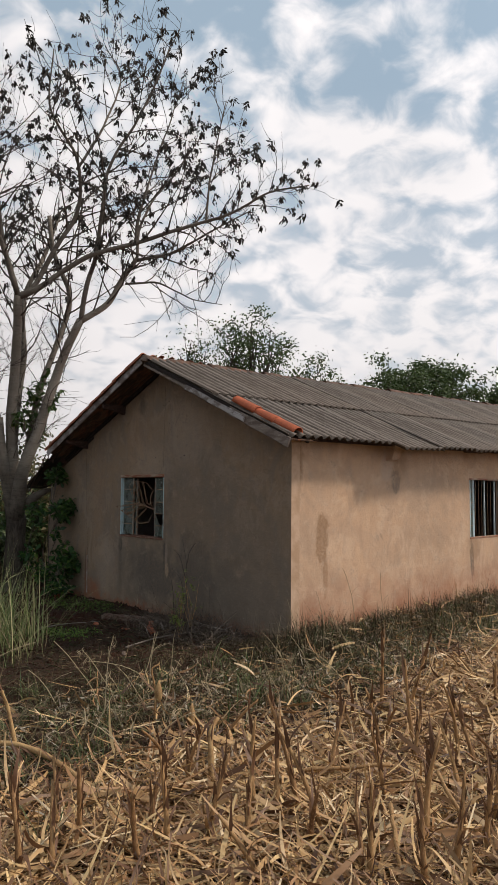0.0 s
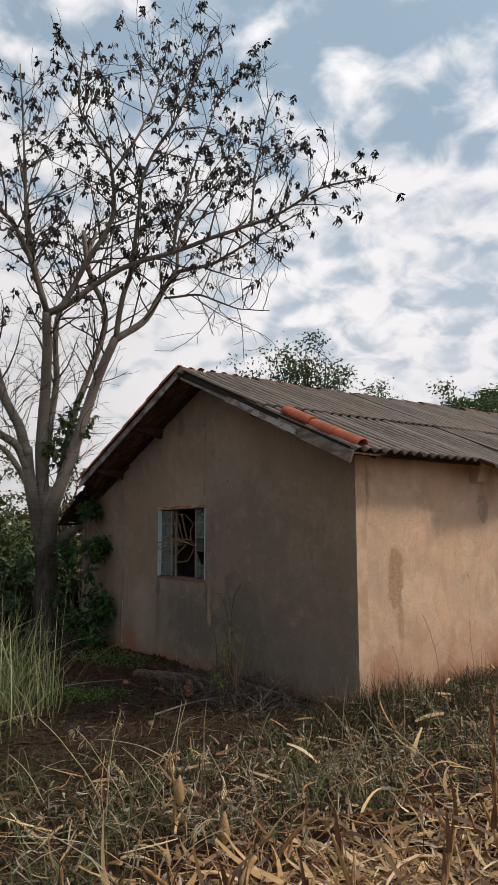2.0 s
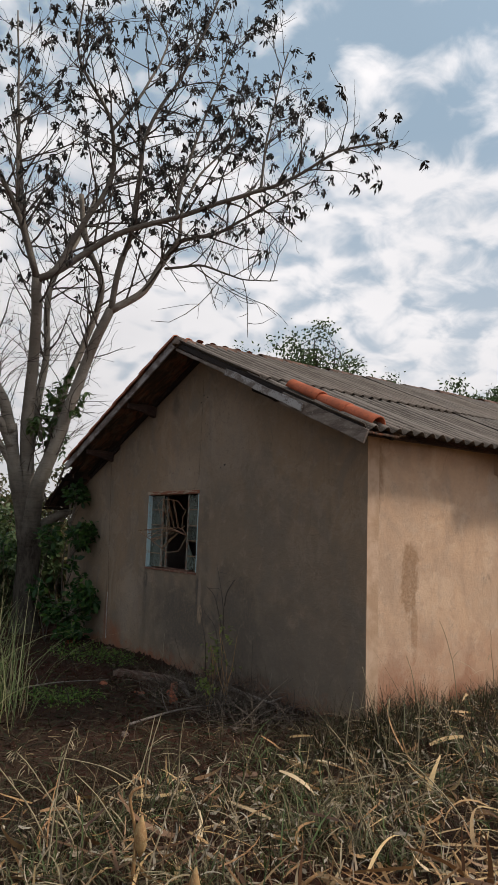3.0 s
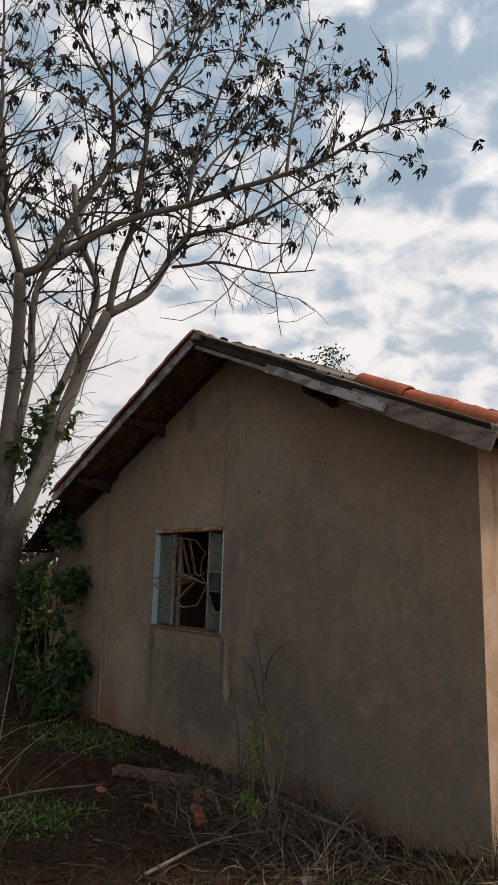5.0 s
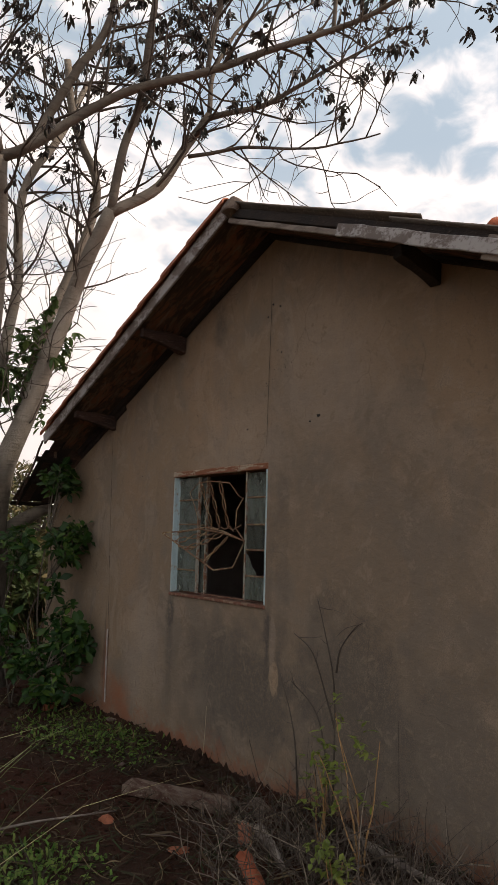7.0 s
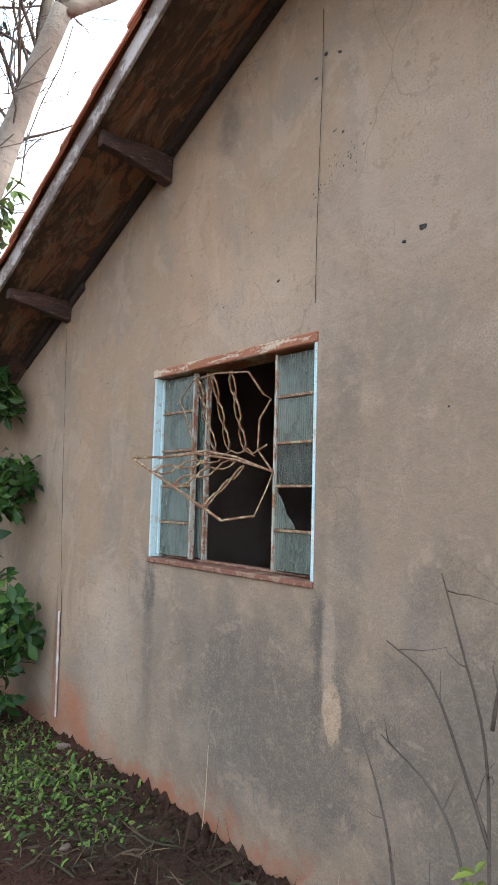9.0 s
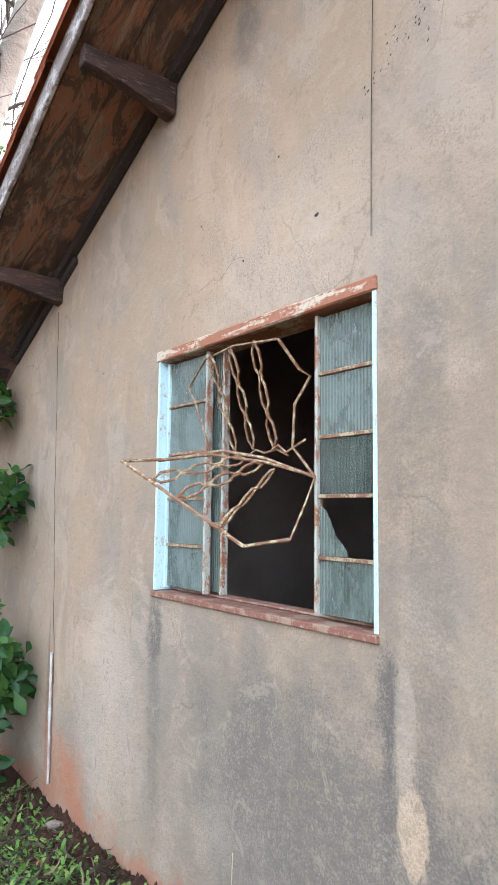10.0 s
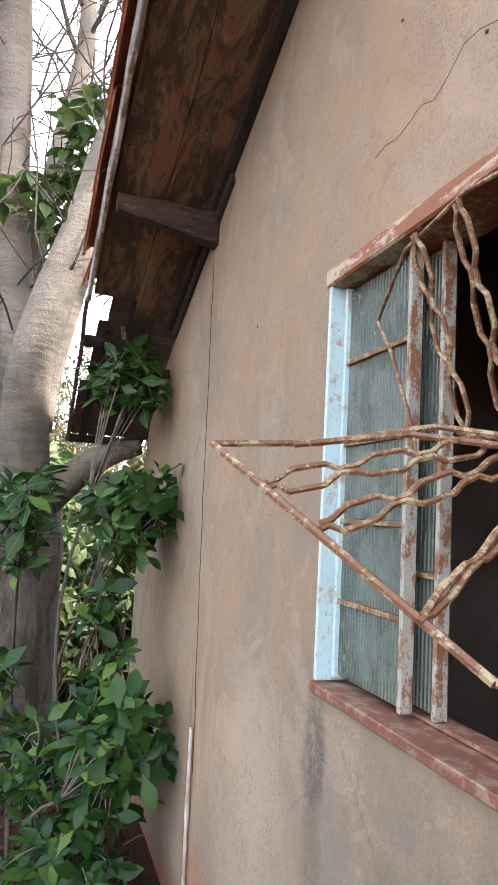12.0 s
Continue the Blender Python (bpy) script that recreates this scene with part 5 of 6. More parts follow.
    for p in ((-0.48, 3.55, 3.35), (-0.30, 3.45, 3.05), (-0.44, 3.5, 3.75), (-0.55, 3.6, 2.95), (-0.62, 3.6, 3.3), (-0.2, 3.4, 3.4)):
        for _ in range(4):
            b = wander(p, (r.gauss(0, 0.6), r.gauss(-0.4, 0.4), r.uniform(-0.6, 0.9)), 0.42, 5, 0.25, -0.05, r)
            w_.tube(b, [0.006, 0.005, 0.005, 0.004, 0.004, 0.003], 4, False)
            for q in b[1:]:
                for _ in range(4):
                    s_.leaf(q, (r.gauss(0, 1), r.gauss(0, 1), r.gauss(-0.4, 0.5)), (0, 0, 1), r.uniform(0.09, 0.16), r.uniform(0.05, 0.08))
    tagged(s_.made("sucker_foliage", SUCKER, tree, "fresh green leaves on the forks"), kind="stuff")
    tagged(w_.made("sucker_spray", BARK, tree), kind="stuff")


build_tree()

# ---- shrub against the wall ----
def leaf_shape(ln, wd, fold, droop):
    """A smooth obovate leaf on the y axis: a row of three points at each step."""
    v, f, n = [], [], 8
    for k in range(n + 1):
        t = k / n
        w = wd * 0.5 * (math.sin(math.pi * t ** 1.6) ** 0.9 if 0 < t < 1 else 0.04)
        z = -droop * ln * t * t
        ripple = 0.14 * w * math.sin(9.5 * t + 60 * ln)
        v += [(-w * (1 + 0.10 * math.sin(14 * t)), ln * t, z + fold * w + ripple), (0, ln * t, z), (w * (1 + 0.10 * math.sin(11 * t + 2)), ln * t, z + fold * w - ripple)]
    for k in range(n):
        a = 3 * k
        f += [(a, a + 1, a + 4, a + 3), (a + 1, a + 2, a + 5, a + 4)]
    return v, f


LEAF_ME = []
for shape in ((0.122, 0.050, 0.25, 0.18), (0.10, 0.042, 0.4, 0.3), (0.138, 0.056, 0.15, 0.24), (0.075, 0.031, 0.5, 0.08)):
    v, f = leaf_shape(*shape)
    me = bpy.data.meshes.new("leaf")
    me.from_pydata(v, [], f)
    me.polygons.foreach_set("use_smooth", [True] * len(f))
    me.materials.append(SHRUBLEAF)
    LEAF_ME.append(me)


def build_shrub(label, at, clumps, seed):
    """Crooked stems, each to a clump of short twigs; leaves in whorls at the twig ends."""
    r = random.Random(seed)
    e = thing("shrub", label, "shrub", at=at)
    inv = Matrix.Translation(Vector(at)).inverted()
    rest, count = Soup(), 0
    for centre, radii, whorls in clumps:
        c = Vector(centre)
        mid = Vector(at).lerp(c, 0.5) + Vector((r.gauss(-0.06, 0.12), r.gauss(0, 0.14), 0))
        path = smooth_path((Vector(at) - Vector((0, 0, 0.04)), mid, c - Vector((0, 0, radii[2] * 0.5)), c + Vector((0, 0, radii[2] * 0.6))), 5)
        m = len(path) - 1
        s_ = Soup()
        s_.tube(path, [0.010 - 0.006 * i / m for i in range(m + 1)], 6)
        s_.made("stem", BARK_DARK, e, "", True)
        for _ in range(whorls):
            u = Vector((r.gauss(0, 1), r.gauss(0, 1), r.gauss(0, 1))).normalized() * r.random() ** 0.45
            tip = c + Vector((u.x * radii[0], u.y * radii[1], u.z * radii[2]))
            if tip.x > -0.06 and tip.y < 3.8:
                tip.x = -0.06 - r.random() * 0.07
            root = path[r.randint(m // 2, m)]
            bow = root.lerp(tip, 0.5) + Vector((0, 0, 0.04))
            s2 = Soup()
            s2.tube(smooth_path((root, bow, tip), 2), [0.0042, 0.0038, 0.0034, 0.003, 0.0025], 4, False)
            s2.made("twig", BARK_MID, e)
            out = (tip - c) * 2.0 + Vector((-0.25, -0.25, 0.1))
            axis = Euler((-0.8 * out.y + r.gauss(0.25, 0.4), 0.8 * out.x + r.gauss(0, 0.4), 0))
            turn = r.uniform(0, 6.28)
            for k in range(r.randint(5, 8)):
                rot = axis.to_matrix() @ Euler((r.gauss(0.15, 0.4), r.gauss(0, 0.45), turn + k * 1.05 + r.gauss(0, 0.25))).to_matrix()
                q = Matrix.LocRotScale(tip + Vector((r.gauss(0, 0.01), r.gauss(0, 0.01), r.gauss(0, 0.02))), rot, Vector((1, 1, 1)) * r.uniform(0.55, 1.2))
                me = r.choice(LEAF_ME)
                if count < 300:
                    ob = new("leaf", me)
                    ob.parent = e
                    ob.matrix_basis = inv @ q
                else:
                    b0 = len(rest.v)
                    rest.v += [tuple(q @ v.co) for v in me.vertices]
                    rest.f += [tuple(b0 + v for v in pl.vertices) for pl in me.polygons]
                count += 1
    if rest.v:
        tagged(rest.made("foliage", FOLIAGE, e, "", True), kind="stuff")


build_shrub("dark green broad-leaved shrub growing by the house wall", (-0.34, 2.85, -0.08),
            (((-0.22, 3.03, 2.08), (0.17, 0.24, 0.2), 42), ((-0.2, 2.82, 1.44), (0.18, 0.3, 0.22), 58), ((-0.22, 2.6, 0.54), (0.2, 0.3, 0.32), 88), ((-0.4, 2.55, 0.12), (0.24, 0.28, 0.14), 36), ((-0.3, 2.85, 0.98), (0.1, 0.12, 0.12), 8)), 5)
build_shrub("dark green shrub between house wall and tree trunk", (-0.6, 2.95, -0.08),
            (((-0.66, 2.85, 1.4), (0.16, 0.24, 0.24), 34), ((-0.52, 2.8, 0.35), (0.2, 0.22, 0.24), 36), ((-0.78, 2.95, 0.62), (0.16, 0.2, 0.2), 16)), 8)
build_shrub("low dark green shrub at the foot of the tree", (-1.15, 4.1, -0.08),
            (((-1.25, 4.0, 0.5), (0.3, 0.3, 0.3), 30), ((-1.5, 4.1, 0.95), (0.3, 0.3, 0.28), 30), ((-1.0, 3.9, 1.15), (0.2, 0.2, 0.25), 16)), 9)

# ---- distant trees and bushes ----
def far_tree(name, label, at, height, spread, leaf_n, mat, seed, leaf=0.16, sparse=0.5, low=0.35):
    """A tree whose limbs reach into a lumpy crown between low and full height."""
    r = random.Random(seed)
    at = Vector((at[0], at[1], -0.1))
    e = thing(name, label, "tree" if name == "tree" else "bush", at=at)
    s_, lv = Soup(), Soup()
    top = at + Vector((r.gauss(0, 0.03), r.gauss(0, 0.03), 0.75)) * height
    s_.tube([at, at.lerp(top, 0.35) + Vector((0.1, 0, 0)), at.lerp(top, 0.7), top], [0.028 * height, 0.02 * height, 0.012 * height, 0.005 * height], 7)
    tips = []
    wide, mid, tall = height * spread * 0.5, height * (1 + low) / 2, height * (1 - low) / 2
    for _ in range(int(34 + 40 * (1 - sparse))):
        u = Vector((r.gauss(0, 1), r.gauss(0, 1), r.gauss(0, 1))).normalized() * r.uniform(0.45, 1.0)
        goal = at + Vector((u.x * wide, u.y * wide, mid + u.z * tall))
        root = at.lerp(top, min(0.95, max(0.15, (goal.z - at.z) / height * 0.75 - r.uniform(0.05, 0.2))))
        bow = root.lerp(goal, 0.5) + Vector((r.gauss(0, 0.04), r.gauss(0, 0.04), 0.05)) * height
        b = smooth_path((root, bow, goal), 3)
        s_.tube(b, [0.007 * height * (1 - j / 8) for j in range(len(b))], 5, False)
        for j in (3, 4, 5, 6):
            c = wander(b[j], (r.gauss(0, 1), r.gauss(0, 1), r.gauss(0.3, 0.7)), r.uniform(0.05, 0.11) * height, 3, 0.25, 0.05, r)
            s_.tube(c, [0.0015 * height] * 4, 3, False)
            if j > 3 and r.random() > sparse * 0.5:
                tips.append(c[-1])
    for k in range(leaf_n):
        p = tips[k % len(tips)]
        g = 0.029 * height
        q = p + Vector((r.gauss(0, g), r.gauss(0, g), r.gauss(0, g * 0.7)))
        q.z = max(q.z, 0.05)
        lv.leaf(q, (r.gauss(0, 1), r.gauss(0, 1), r.gauss(-0.3, 0.7)), (r.gauss(0, 1), r.gauss(0, 1), 1), leaf * r.uniform(0.6, 1.3), leaf * r.uniform(0.35, 0.6))
    s_.made("trunk", BARK_DARK, e)
    lv.made("crown", mat, e)


far_tree("tree", "thin-crowned green tree behind the roof", (10.2, 9.2), 8.3, 0.36, 6500, BGLEAF, 31, 0.13, 0.6, 0.45)
far_tree("tree", "thin-crowned green tree behind the roof", (12.9, 8.6), 7.1, 0.3, 3200, BGLEAF, 32, 0.125, 0.75, 0.45)
far_tree("tree", "thin-crowned green tree behind the roof", (8.3, 9.9), 7.2, 0.28, 3800, BGLEAF, 37, 0.125, 0.5, 0.45)
far_tree("tree", "full round green tree beyond the house", (20.6, 9.0), 8.5, 0.78, 26000, BGLEAF, 33, 0.17, 0.1, 0.3)
far_tree("tree", "full round green tree beyond the house", (26.5, 9.0), 7.8, 0.75, 16000, BGLEAF, 34, 0.17, 0.1, 0.3)
k = 0
for x, y, h in ((-3.4, 8.5, 2.6), (-1.6, 9.5, 3.0), (-5.2, 8.0, 3.2), (0.6, 8.6, 2.4), (-2.4, 6.8, 1.7), (-6.8, 6.8, 2.6), (2.6, 11.0, 3.4), (-0.4, 6.6, 1.5), (1.8, 6.6, 1.9), (-4.4, 12.5, 4.4), (-8.5, 11.0, 4.6), (0.5, 14.0, 4.2), (-1.7, 4.9, 1.3), (-0.2, 5.0, 1.5), (-2.8, 4.6, 1.4), (0.9, 5.0, 1.4), (-1.3, 6.3, 2.6), (-2.4, 7.6, 3.1)):
    far_tree("bush", "scrubby bush of green and straw-coloured leaves behind the tree", (x, y), h * 1.1, 1.0, 4200, BGDRY if k % 3 != 1 else BGLEAF, 50 + k, 0.13, 0.2, 0.0)
    k += 1
s = Soup()
for k in range(90):      # a low distant hedge line that closes the horizon
    a = radians(-60 + 220 * k / 90 + rng.uniform(-1, 1))
    d = rng.uniform(70, 110)
    c = Vector((math.cos(a) * d, math.sin(a) * d, 0))
    for _ in range(60):
        q = c + Vector((rng.gauss(0, 3.2), rng.gauss(0, 3.2), abs(rng.gauss(0, 1.9))))
        s.leaf(q, (rng.gauss(0, 1), rng.gauss(0, 1), rng.gauss(0, 1)), (0, 0, 1), rng.uniform(0.8, 1.7), rng.uniform(0.6, 1.2))
tagged(s.made("hedge_line", BGLEAF), "far line of green scrub along the horizon", "hedge", kind="stuff")


# ---- straw, grass and stalks ----
def scatter(n, x0, x1, y0, y1, keep):
    p = np.stack([nrng.uniform(x0, x1, n), nrng.uniform(y0, y1, n)], 1)
    k = keep(p[:, 0], p[:, 1])
    p = p[nrng.random(n) < k]
    return np.column_stack([p, ground_z(p[:, 0], p[:, 1])])


def clear_of_house(x, y):
    return ((x < -0.06) | (y < Y_S - 0.06)).astype(float)


def lay_straw():
    def dens(x, y):
        edge = -4.35 + 0.25 * x * (x > 0) * 0.3 + 0.5 * np.sin(1.3 * x) * 0.4
        return np.clip(0.08 + (edge - y) * 1.1, 0.06, 1) * clear_of_house(x, y)

    def thick(x, y):
        m = np.minimum(np.minimum(x + 8, 7 - x), y + 9.5) / 1.8
        return np.clip(m - 0.35 + 0.35 * np.sin(2.3 * x + 1.1 * y) * np.sin(1.9 * y - 0.8 * x), 0, 1)

    b = scatter(165000, -8, 7, -9.5, -2.7, lambda x, y: dens(x, y) * thick(x, y))
    n = len(b)
    b[:, 2] += nrng.uniform(0.0, 0.08, n)
    v, f = strips(b, nrng.uniform(0, 6.283, n), nrng.normal(0.04, 0.22, n), nrng.gamma(3, 0.052, n) + 0.04, nrng.gamma(2.2, 0.0052, n) + 0.004, nrng.normal(0.1, 0.55, n), 4, 0.3, 0.5)
    stuff("straw_litter", v, f, STRAW, "loose layer of dry corn leaves and straw", "straw")
    def wide(x, y):
        edge = np.clip(np.minimum(np.minimum(x + 16, 14 - x), y + 17) / 4 + 0.5 * np.sin(0.9 * x) * np.sin(1.1 * y), 0, 1)
        return dens(x, y) * edge * (1 - thick(x, y))

    b = scatter(150000, -16, 14, -17, -2.9, wide)
    n = len(b)
    b[:, 2] += nrng.uniform(0.0, 0.07, n)
    v, f = strips(b, nrng.uniform(0, 6.283, n), nrng.normal(0.02, 0.16, n), nrng.gamma(4, 0.04, n) + 0.06, nrng.gamma(3, 0.0075, n) + 0.007, nrng.normal(0.0, 0.45, n), 2, 0.4, 0.3)
    stuff("far_straw", v, f, STRAW, "dry straw over the rest of the harvested field", "straw")
    b = scatter(24000, -8, 7, -9.5, -2.9, dens)
    n = len(b)
    b[:, 2] += nrng.uniform(0.01, 0.07, n)
    v, f = strips(b, nrng.uniform(0, 6.283, n), nrng.normal(0.05, 0.15, n), nrng.uniform(0.1, 0.42, n), nrng.uniform(0.004, 0.012, n), nrng.normal(0, 0.2, n), 2, 0.8)
    stuff("straw_stems", v, f, STRAW, "broken corn stems lying on the straw", "straw")
    for count, y0, y1, mean in ((5600, -9.5, -4.3, 0.023), (900, -4.6, -2.75, 0.020)):
        b = scatter(count, -8, 7, y0, y1, lambda x, y: clear_of_house(x, y) * np.clip((-3.0 - y) * 0.7 + 0.3, 0.3, 1))
        n = len(b)
        b[:, 2] += nrng.uniform(0.03, 0.10, n)
        v, f = strips(b, nrng.uniform(0, 6.283, n), nrng.normal(0.15, 0.3, n), nrng.gamma(4, 0.05, n) + 0.07, nrng.normal(mean, 0.009, n).clip(0.008), nrng.normal(0.3, 0.9, n), 7, 0.2, 0.7)
        stuff("corn_husks", v, f, STRAW, "large pale dry corn leaves curled on the straw", "corn leaves")
    b = scatter(5200, -6, 6, -5.1, -2.75, clear_of_house)
    n = len(b)
    b[:, 2] += nrng.uniform(0.02, 0.09, n)
    v, f = strips(b, nrng.uniform(0, 6.283, n), nrng.normal(0.2, 0.4, n), nrng.gamma(3, 0.02, n) + 0.025, nrng.uniform(0.008, 0.022, n), nrng.normal(0.3, 0.9, n), 4, 0.1, 0.8)
    stuff("pale_flecks", v, f, PALEFLECK, "scraps of bleached corn leaf among the weeds", "corn leaves")
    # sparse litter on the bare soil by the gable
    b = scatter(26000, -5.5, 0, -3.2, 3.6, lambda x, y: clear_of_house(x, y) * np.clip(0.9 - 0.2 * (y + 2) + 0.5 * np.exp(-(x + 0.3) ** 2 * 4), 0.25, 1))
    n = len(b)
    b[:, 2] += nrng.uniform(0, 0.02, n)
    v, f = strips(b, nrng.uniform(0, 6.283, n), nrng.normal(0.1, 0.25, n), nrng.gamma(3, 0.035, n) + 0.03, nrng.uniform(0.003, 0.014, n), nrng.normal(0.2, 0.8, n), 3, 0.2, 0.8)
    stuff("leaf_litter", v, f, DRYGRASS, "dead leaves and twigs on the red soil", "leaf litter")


lay_straw()


def lay_clods():
    """Crumbs of soil: small uneven eight-sided lumps."""
    b = scatter(9000, -5.5, -0.02, -3.2, 3.6, lambda x, y: clear_of_house(x, y) * np.clip(0.4 + 0.8 * np.exp(-(x + 0.4) ** 2 * 2), 0, 1))
    b = np.concatenate([b, scatter(2600, -0.14, 0.004, -2.6, 2.4, lambda x, y: 0.35 + 0.65 * np.exp(-(x / 0.06) ** 2))])
    n = len(b)
    size = nrng.gamma(2.2, 0.006, n) + 0.004 + 0.018 * np.exp(-(b[:, 0] / 0.1) ** 2) * nrng.random(n) ** 2
    dirs = np.array([(1, 0, 0), (0, 1, 0), (-1, 0, 0), (0, -1, 0), (0, 0, 0.8), (0, 0, -0.8)])
    v = b[:, None, :] + dirs[None] * size[:, None, None] * nrng.uniform(0.45, 1.5, (n, 6, 1))
    t = np.array([(0, 1, 4), (1, 2, 4), (2, 3, 4), (3, 0, 4), (1, 0, 5), (2, 1, 5), (3, 2, 5), (0, 3, 5)])
    f = (t[None] + (np.arange(n) * 6)[:, None, None]).reshape(-1, 3)
    stuff("soil_clods", v.reshape(-1, 3), f, SOIL, "crumbs and clods of dark red soil", "soil")


lay_clods()


def lay_grass():
    def bank(x, y):
        return np.clip(1.2 - np.abs(y + 3.2 - 0.03 * x) / 0.75, 0, 1) * np.clip((x + 1.4) / 1.2, 0.15, 1) * (0.5 + 0.5 * np.sin(3 * x + 2 * y) ** 2) * clear_of_house(x, y)

    b = scatter(30000, -3, 8.5, -4.4, -2.72, bank)
    n = len(b)
    v, f = strips(b, nrng.uniform(0, 6.283, n), nrng.normal(1.0, 0.35, n), nrng.gamma(5, 0.035, n) + 0.05, nrng.uniform(0.004, 0.010, n), nrng.normal(0.9, 0.6, n), 3, 0.1)
    stuff("bank_grass", v, f, DRYGRASS, "half-dry grass and weeds along the wall foot", "grass")

    b = scatter(1800, -1.1, 0.7, -3.5, -2.72, lambda x, y: np.clip(1.2 - np.hypot((x + 0.15) / 0.7, (y + 3.0) / 0.35), 0, 1) * clear_of_house(x, y))
    n = len(b)
    v, f = strips(b, nrng.uniform(0, 6.283, n), nrng.normal(1.15, 0.25, n), nrng.gamma(5, 0.05, n) + 0.08, nrng.uniform(0.004, 0.009, n), nrng.normal(1.0, 0.5, n), 4, 0.1)
    stuff("corner_grass", v, f, DRYGRASS, "half-dry grass tuft at the house corner", "grass")

    def mid(x, y):
        return np.clip(0.6 + 0.5 * np.sin(1.9 * x + 0.7) * np.sin(1.4 * y - 0.4), 0.15, 1) * clear_of_house(x, y) * np.clip((-1.9 - y) * 2 + 0.16, 0.07, 1) * np.clip((y + 5.4) / 1.3, 0, 1)

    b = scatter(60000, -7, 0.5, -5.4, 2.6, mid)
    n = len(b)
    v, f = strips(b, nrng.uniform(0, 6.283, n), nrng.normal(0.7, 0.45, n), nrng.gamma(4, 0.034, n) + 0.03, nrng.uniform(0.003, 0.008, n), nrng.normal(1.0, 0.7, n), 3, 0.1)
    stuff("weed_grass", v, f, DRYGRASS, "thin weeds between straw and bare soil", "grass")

    def clump(x, y):
        return np.clip(1.3 - np.hypot((x + 3.15) / 1.05, (y - 0.35) / 1.5), 0, 1)

    b = scatter(12000, -6, -1.9, -1.6, 3.4, clump)
    n = len(b)
    v, f = strips(b, nrng.uniform(0, 6.283, n), nrng.normal(1.25, 0.28, n), nrng.gamma(5, 0.12, n) + 0.12, nrng.uniform(0.006, 0.015, n), nrng.normal(0.7, 0.5, n), 4, 0.1)
    stuff("tall_grass", v, f, GREENGRASS, "tall green and straw-coloured grass clump", "grass")

    def patch(x, y):
        return np.clip(1.2 - np.hypot((x + 0.36) / 0.5, (y - 1.7) / 0.9), 0, 1) + np.clip(1.1 - np.hypot((x + 1.7) / 0.45, (y + 0.2) / 0.5), 0, 1)

    b = scatter(24000, -2.4, -0.02, -0.9, 2.9, patch)
    n = len(b)
    v, f = strips(b, nrng.uniform(0, 6.283, n), nrng.normal(0.6, 0.4, n), nrng.uniform(0.018, 0.05, n), nrng.uniform(0.014, 0.026, n), nrng.normal(0.8, 0.6, n), 2, 0.5)
    stuff("creeper", v, f, CREEP, "low green creeper at the wall foot", "ground cover")
    b = scatter(11000, -12, 4, 4.1, 10, lambda x, y: np.clip(1.3 - (y - 4) / 7, 0.2, 1))
    n = len(b)
    v, f = strips(b, nrng.uniform(0, 6.283, n), nrng.normal(1.3, 0.2, n), nrng.gamma(6, 0.12, n) + 0.2, nrng.uniform(0.01, 0.03, n), nrng.normal(0.6, 0.5, n), 3, 0.1)
    stuff("far_grass", v, f, DRYGRASS, "tall dry grass behind the tree", "grass")


lay_grass()


def lay_tufts():
    """Green weed tufts with broader blades between straw and wall."""
    c = np.stack([nrng.uniform(-5.5, 7, 270), nrng.normal(-3.55, 0.55, 270)], 1)
    c = c[(c[:, 1] < Y_S - 0.12) | (c[:, 0] < -0.3)]
    p = np.repeat(c, 34, 0) + nrng.normal(0, 0.075, (len(c) * 34, 2))
    p = p[(p[:, 1] < Y_S - 0.05) | (p[:, 0] < -0.06)]
    b = np.column_stack([p, ground_z(p[:, 0], p[:, 1])])
    n = len(b)
    v, f = strips(b, nrng.uniform(0, 6.283, n), nrng.normal(1.0, 0.3, n), nrng.gamma(6, 0.032, n) + 0.04, nrng.uniform(0.005, 0.014, n), nrng.normal(1.3, 0.5, n), 4, 0.1)
    stuff("weed_tufts", v, f, WEEDGREEN, "green weed tufts in the trampled grass", "grass")


lay_tufts()


def corn_variant(seed, height):
    """One cut corn stalk with its nodes, torn top and hanging husk leaves."""
    r = random.Random(seed)
    e = thing("corn_stalk", "dry brown cut corn stalk standing in the stubble", "corn stalk", "corn stubble")
    pts, rad = [], []
    lean = Vector((r.gauss(0, 0.09), r.gauss(0, 0.09), 0))
    for i in range(13):
        f = i / 12
        pts.append(lean * (f * f * 1.2) + Vector((0.006 * math.sin(5 * f + seed), 0, -0.06 + (height + 0.06) * f)))
        rad.append((0.0175 - 0.0095 * f) * (1.25 if i % 4 == 0 else 1.0) * (0.5 if i == 12 else 1.0))
    s_ = Soup()
    s_.tube(pts, rad, 7)
    s_.made("stem", STALK, e, "", True)
    for k in range(r.randint(8, 12)):      # sheaths cling to the stem, a few blades break away
        i = r.randint(1, 11)
        a = r.uniform(0, 6.283)
        cling = k > 1
        v, f = strips(np.array([pts[i]]) + np.array([[math.cos(a) * 0.008, math.sin(a) * 0.008, 0]]), np.array([a]), np.array([r.uniform(1.4, 1.6) if cling else r.uniform(0.9, 1.4)]), np.array([r.uniform(0.08, 0.2) if cling else r.uniform(0.14, 0.3)]),
                      np.array([r.uniform(0.016, 0.036)]), np.array([r.uniform(-0.2, 0.5) if cling else r.uniform(0.8, 3.4)]), 6, 0.1, 0.5)
        raw("husk_leaf", v.tolist(), [tuple(int(q) for q in row) for row in f], STRAW, e)
    return e


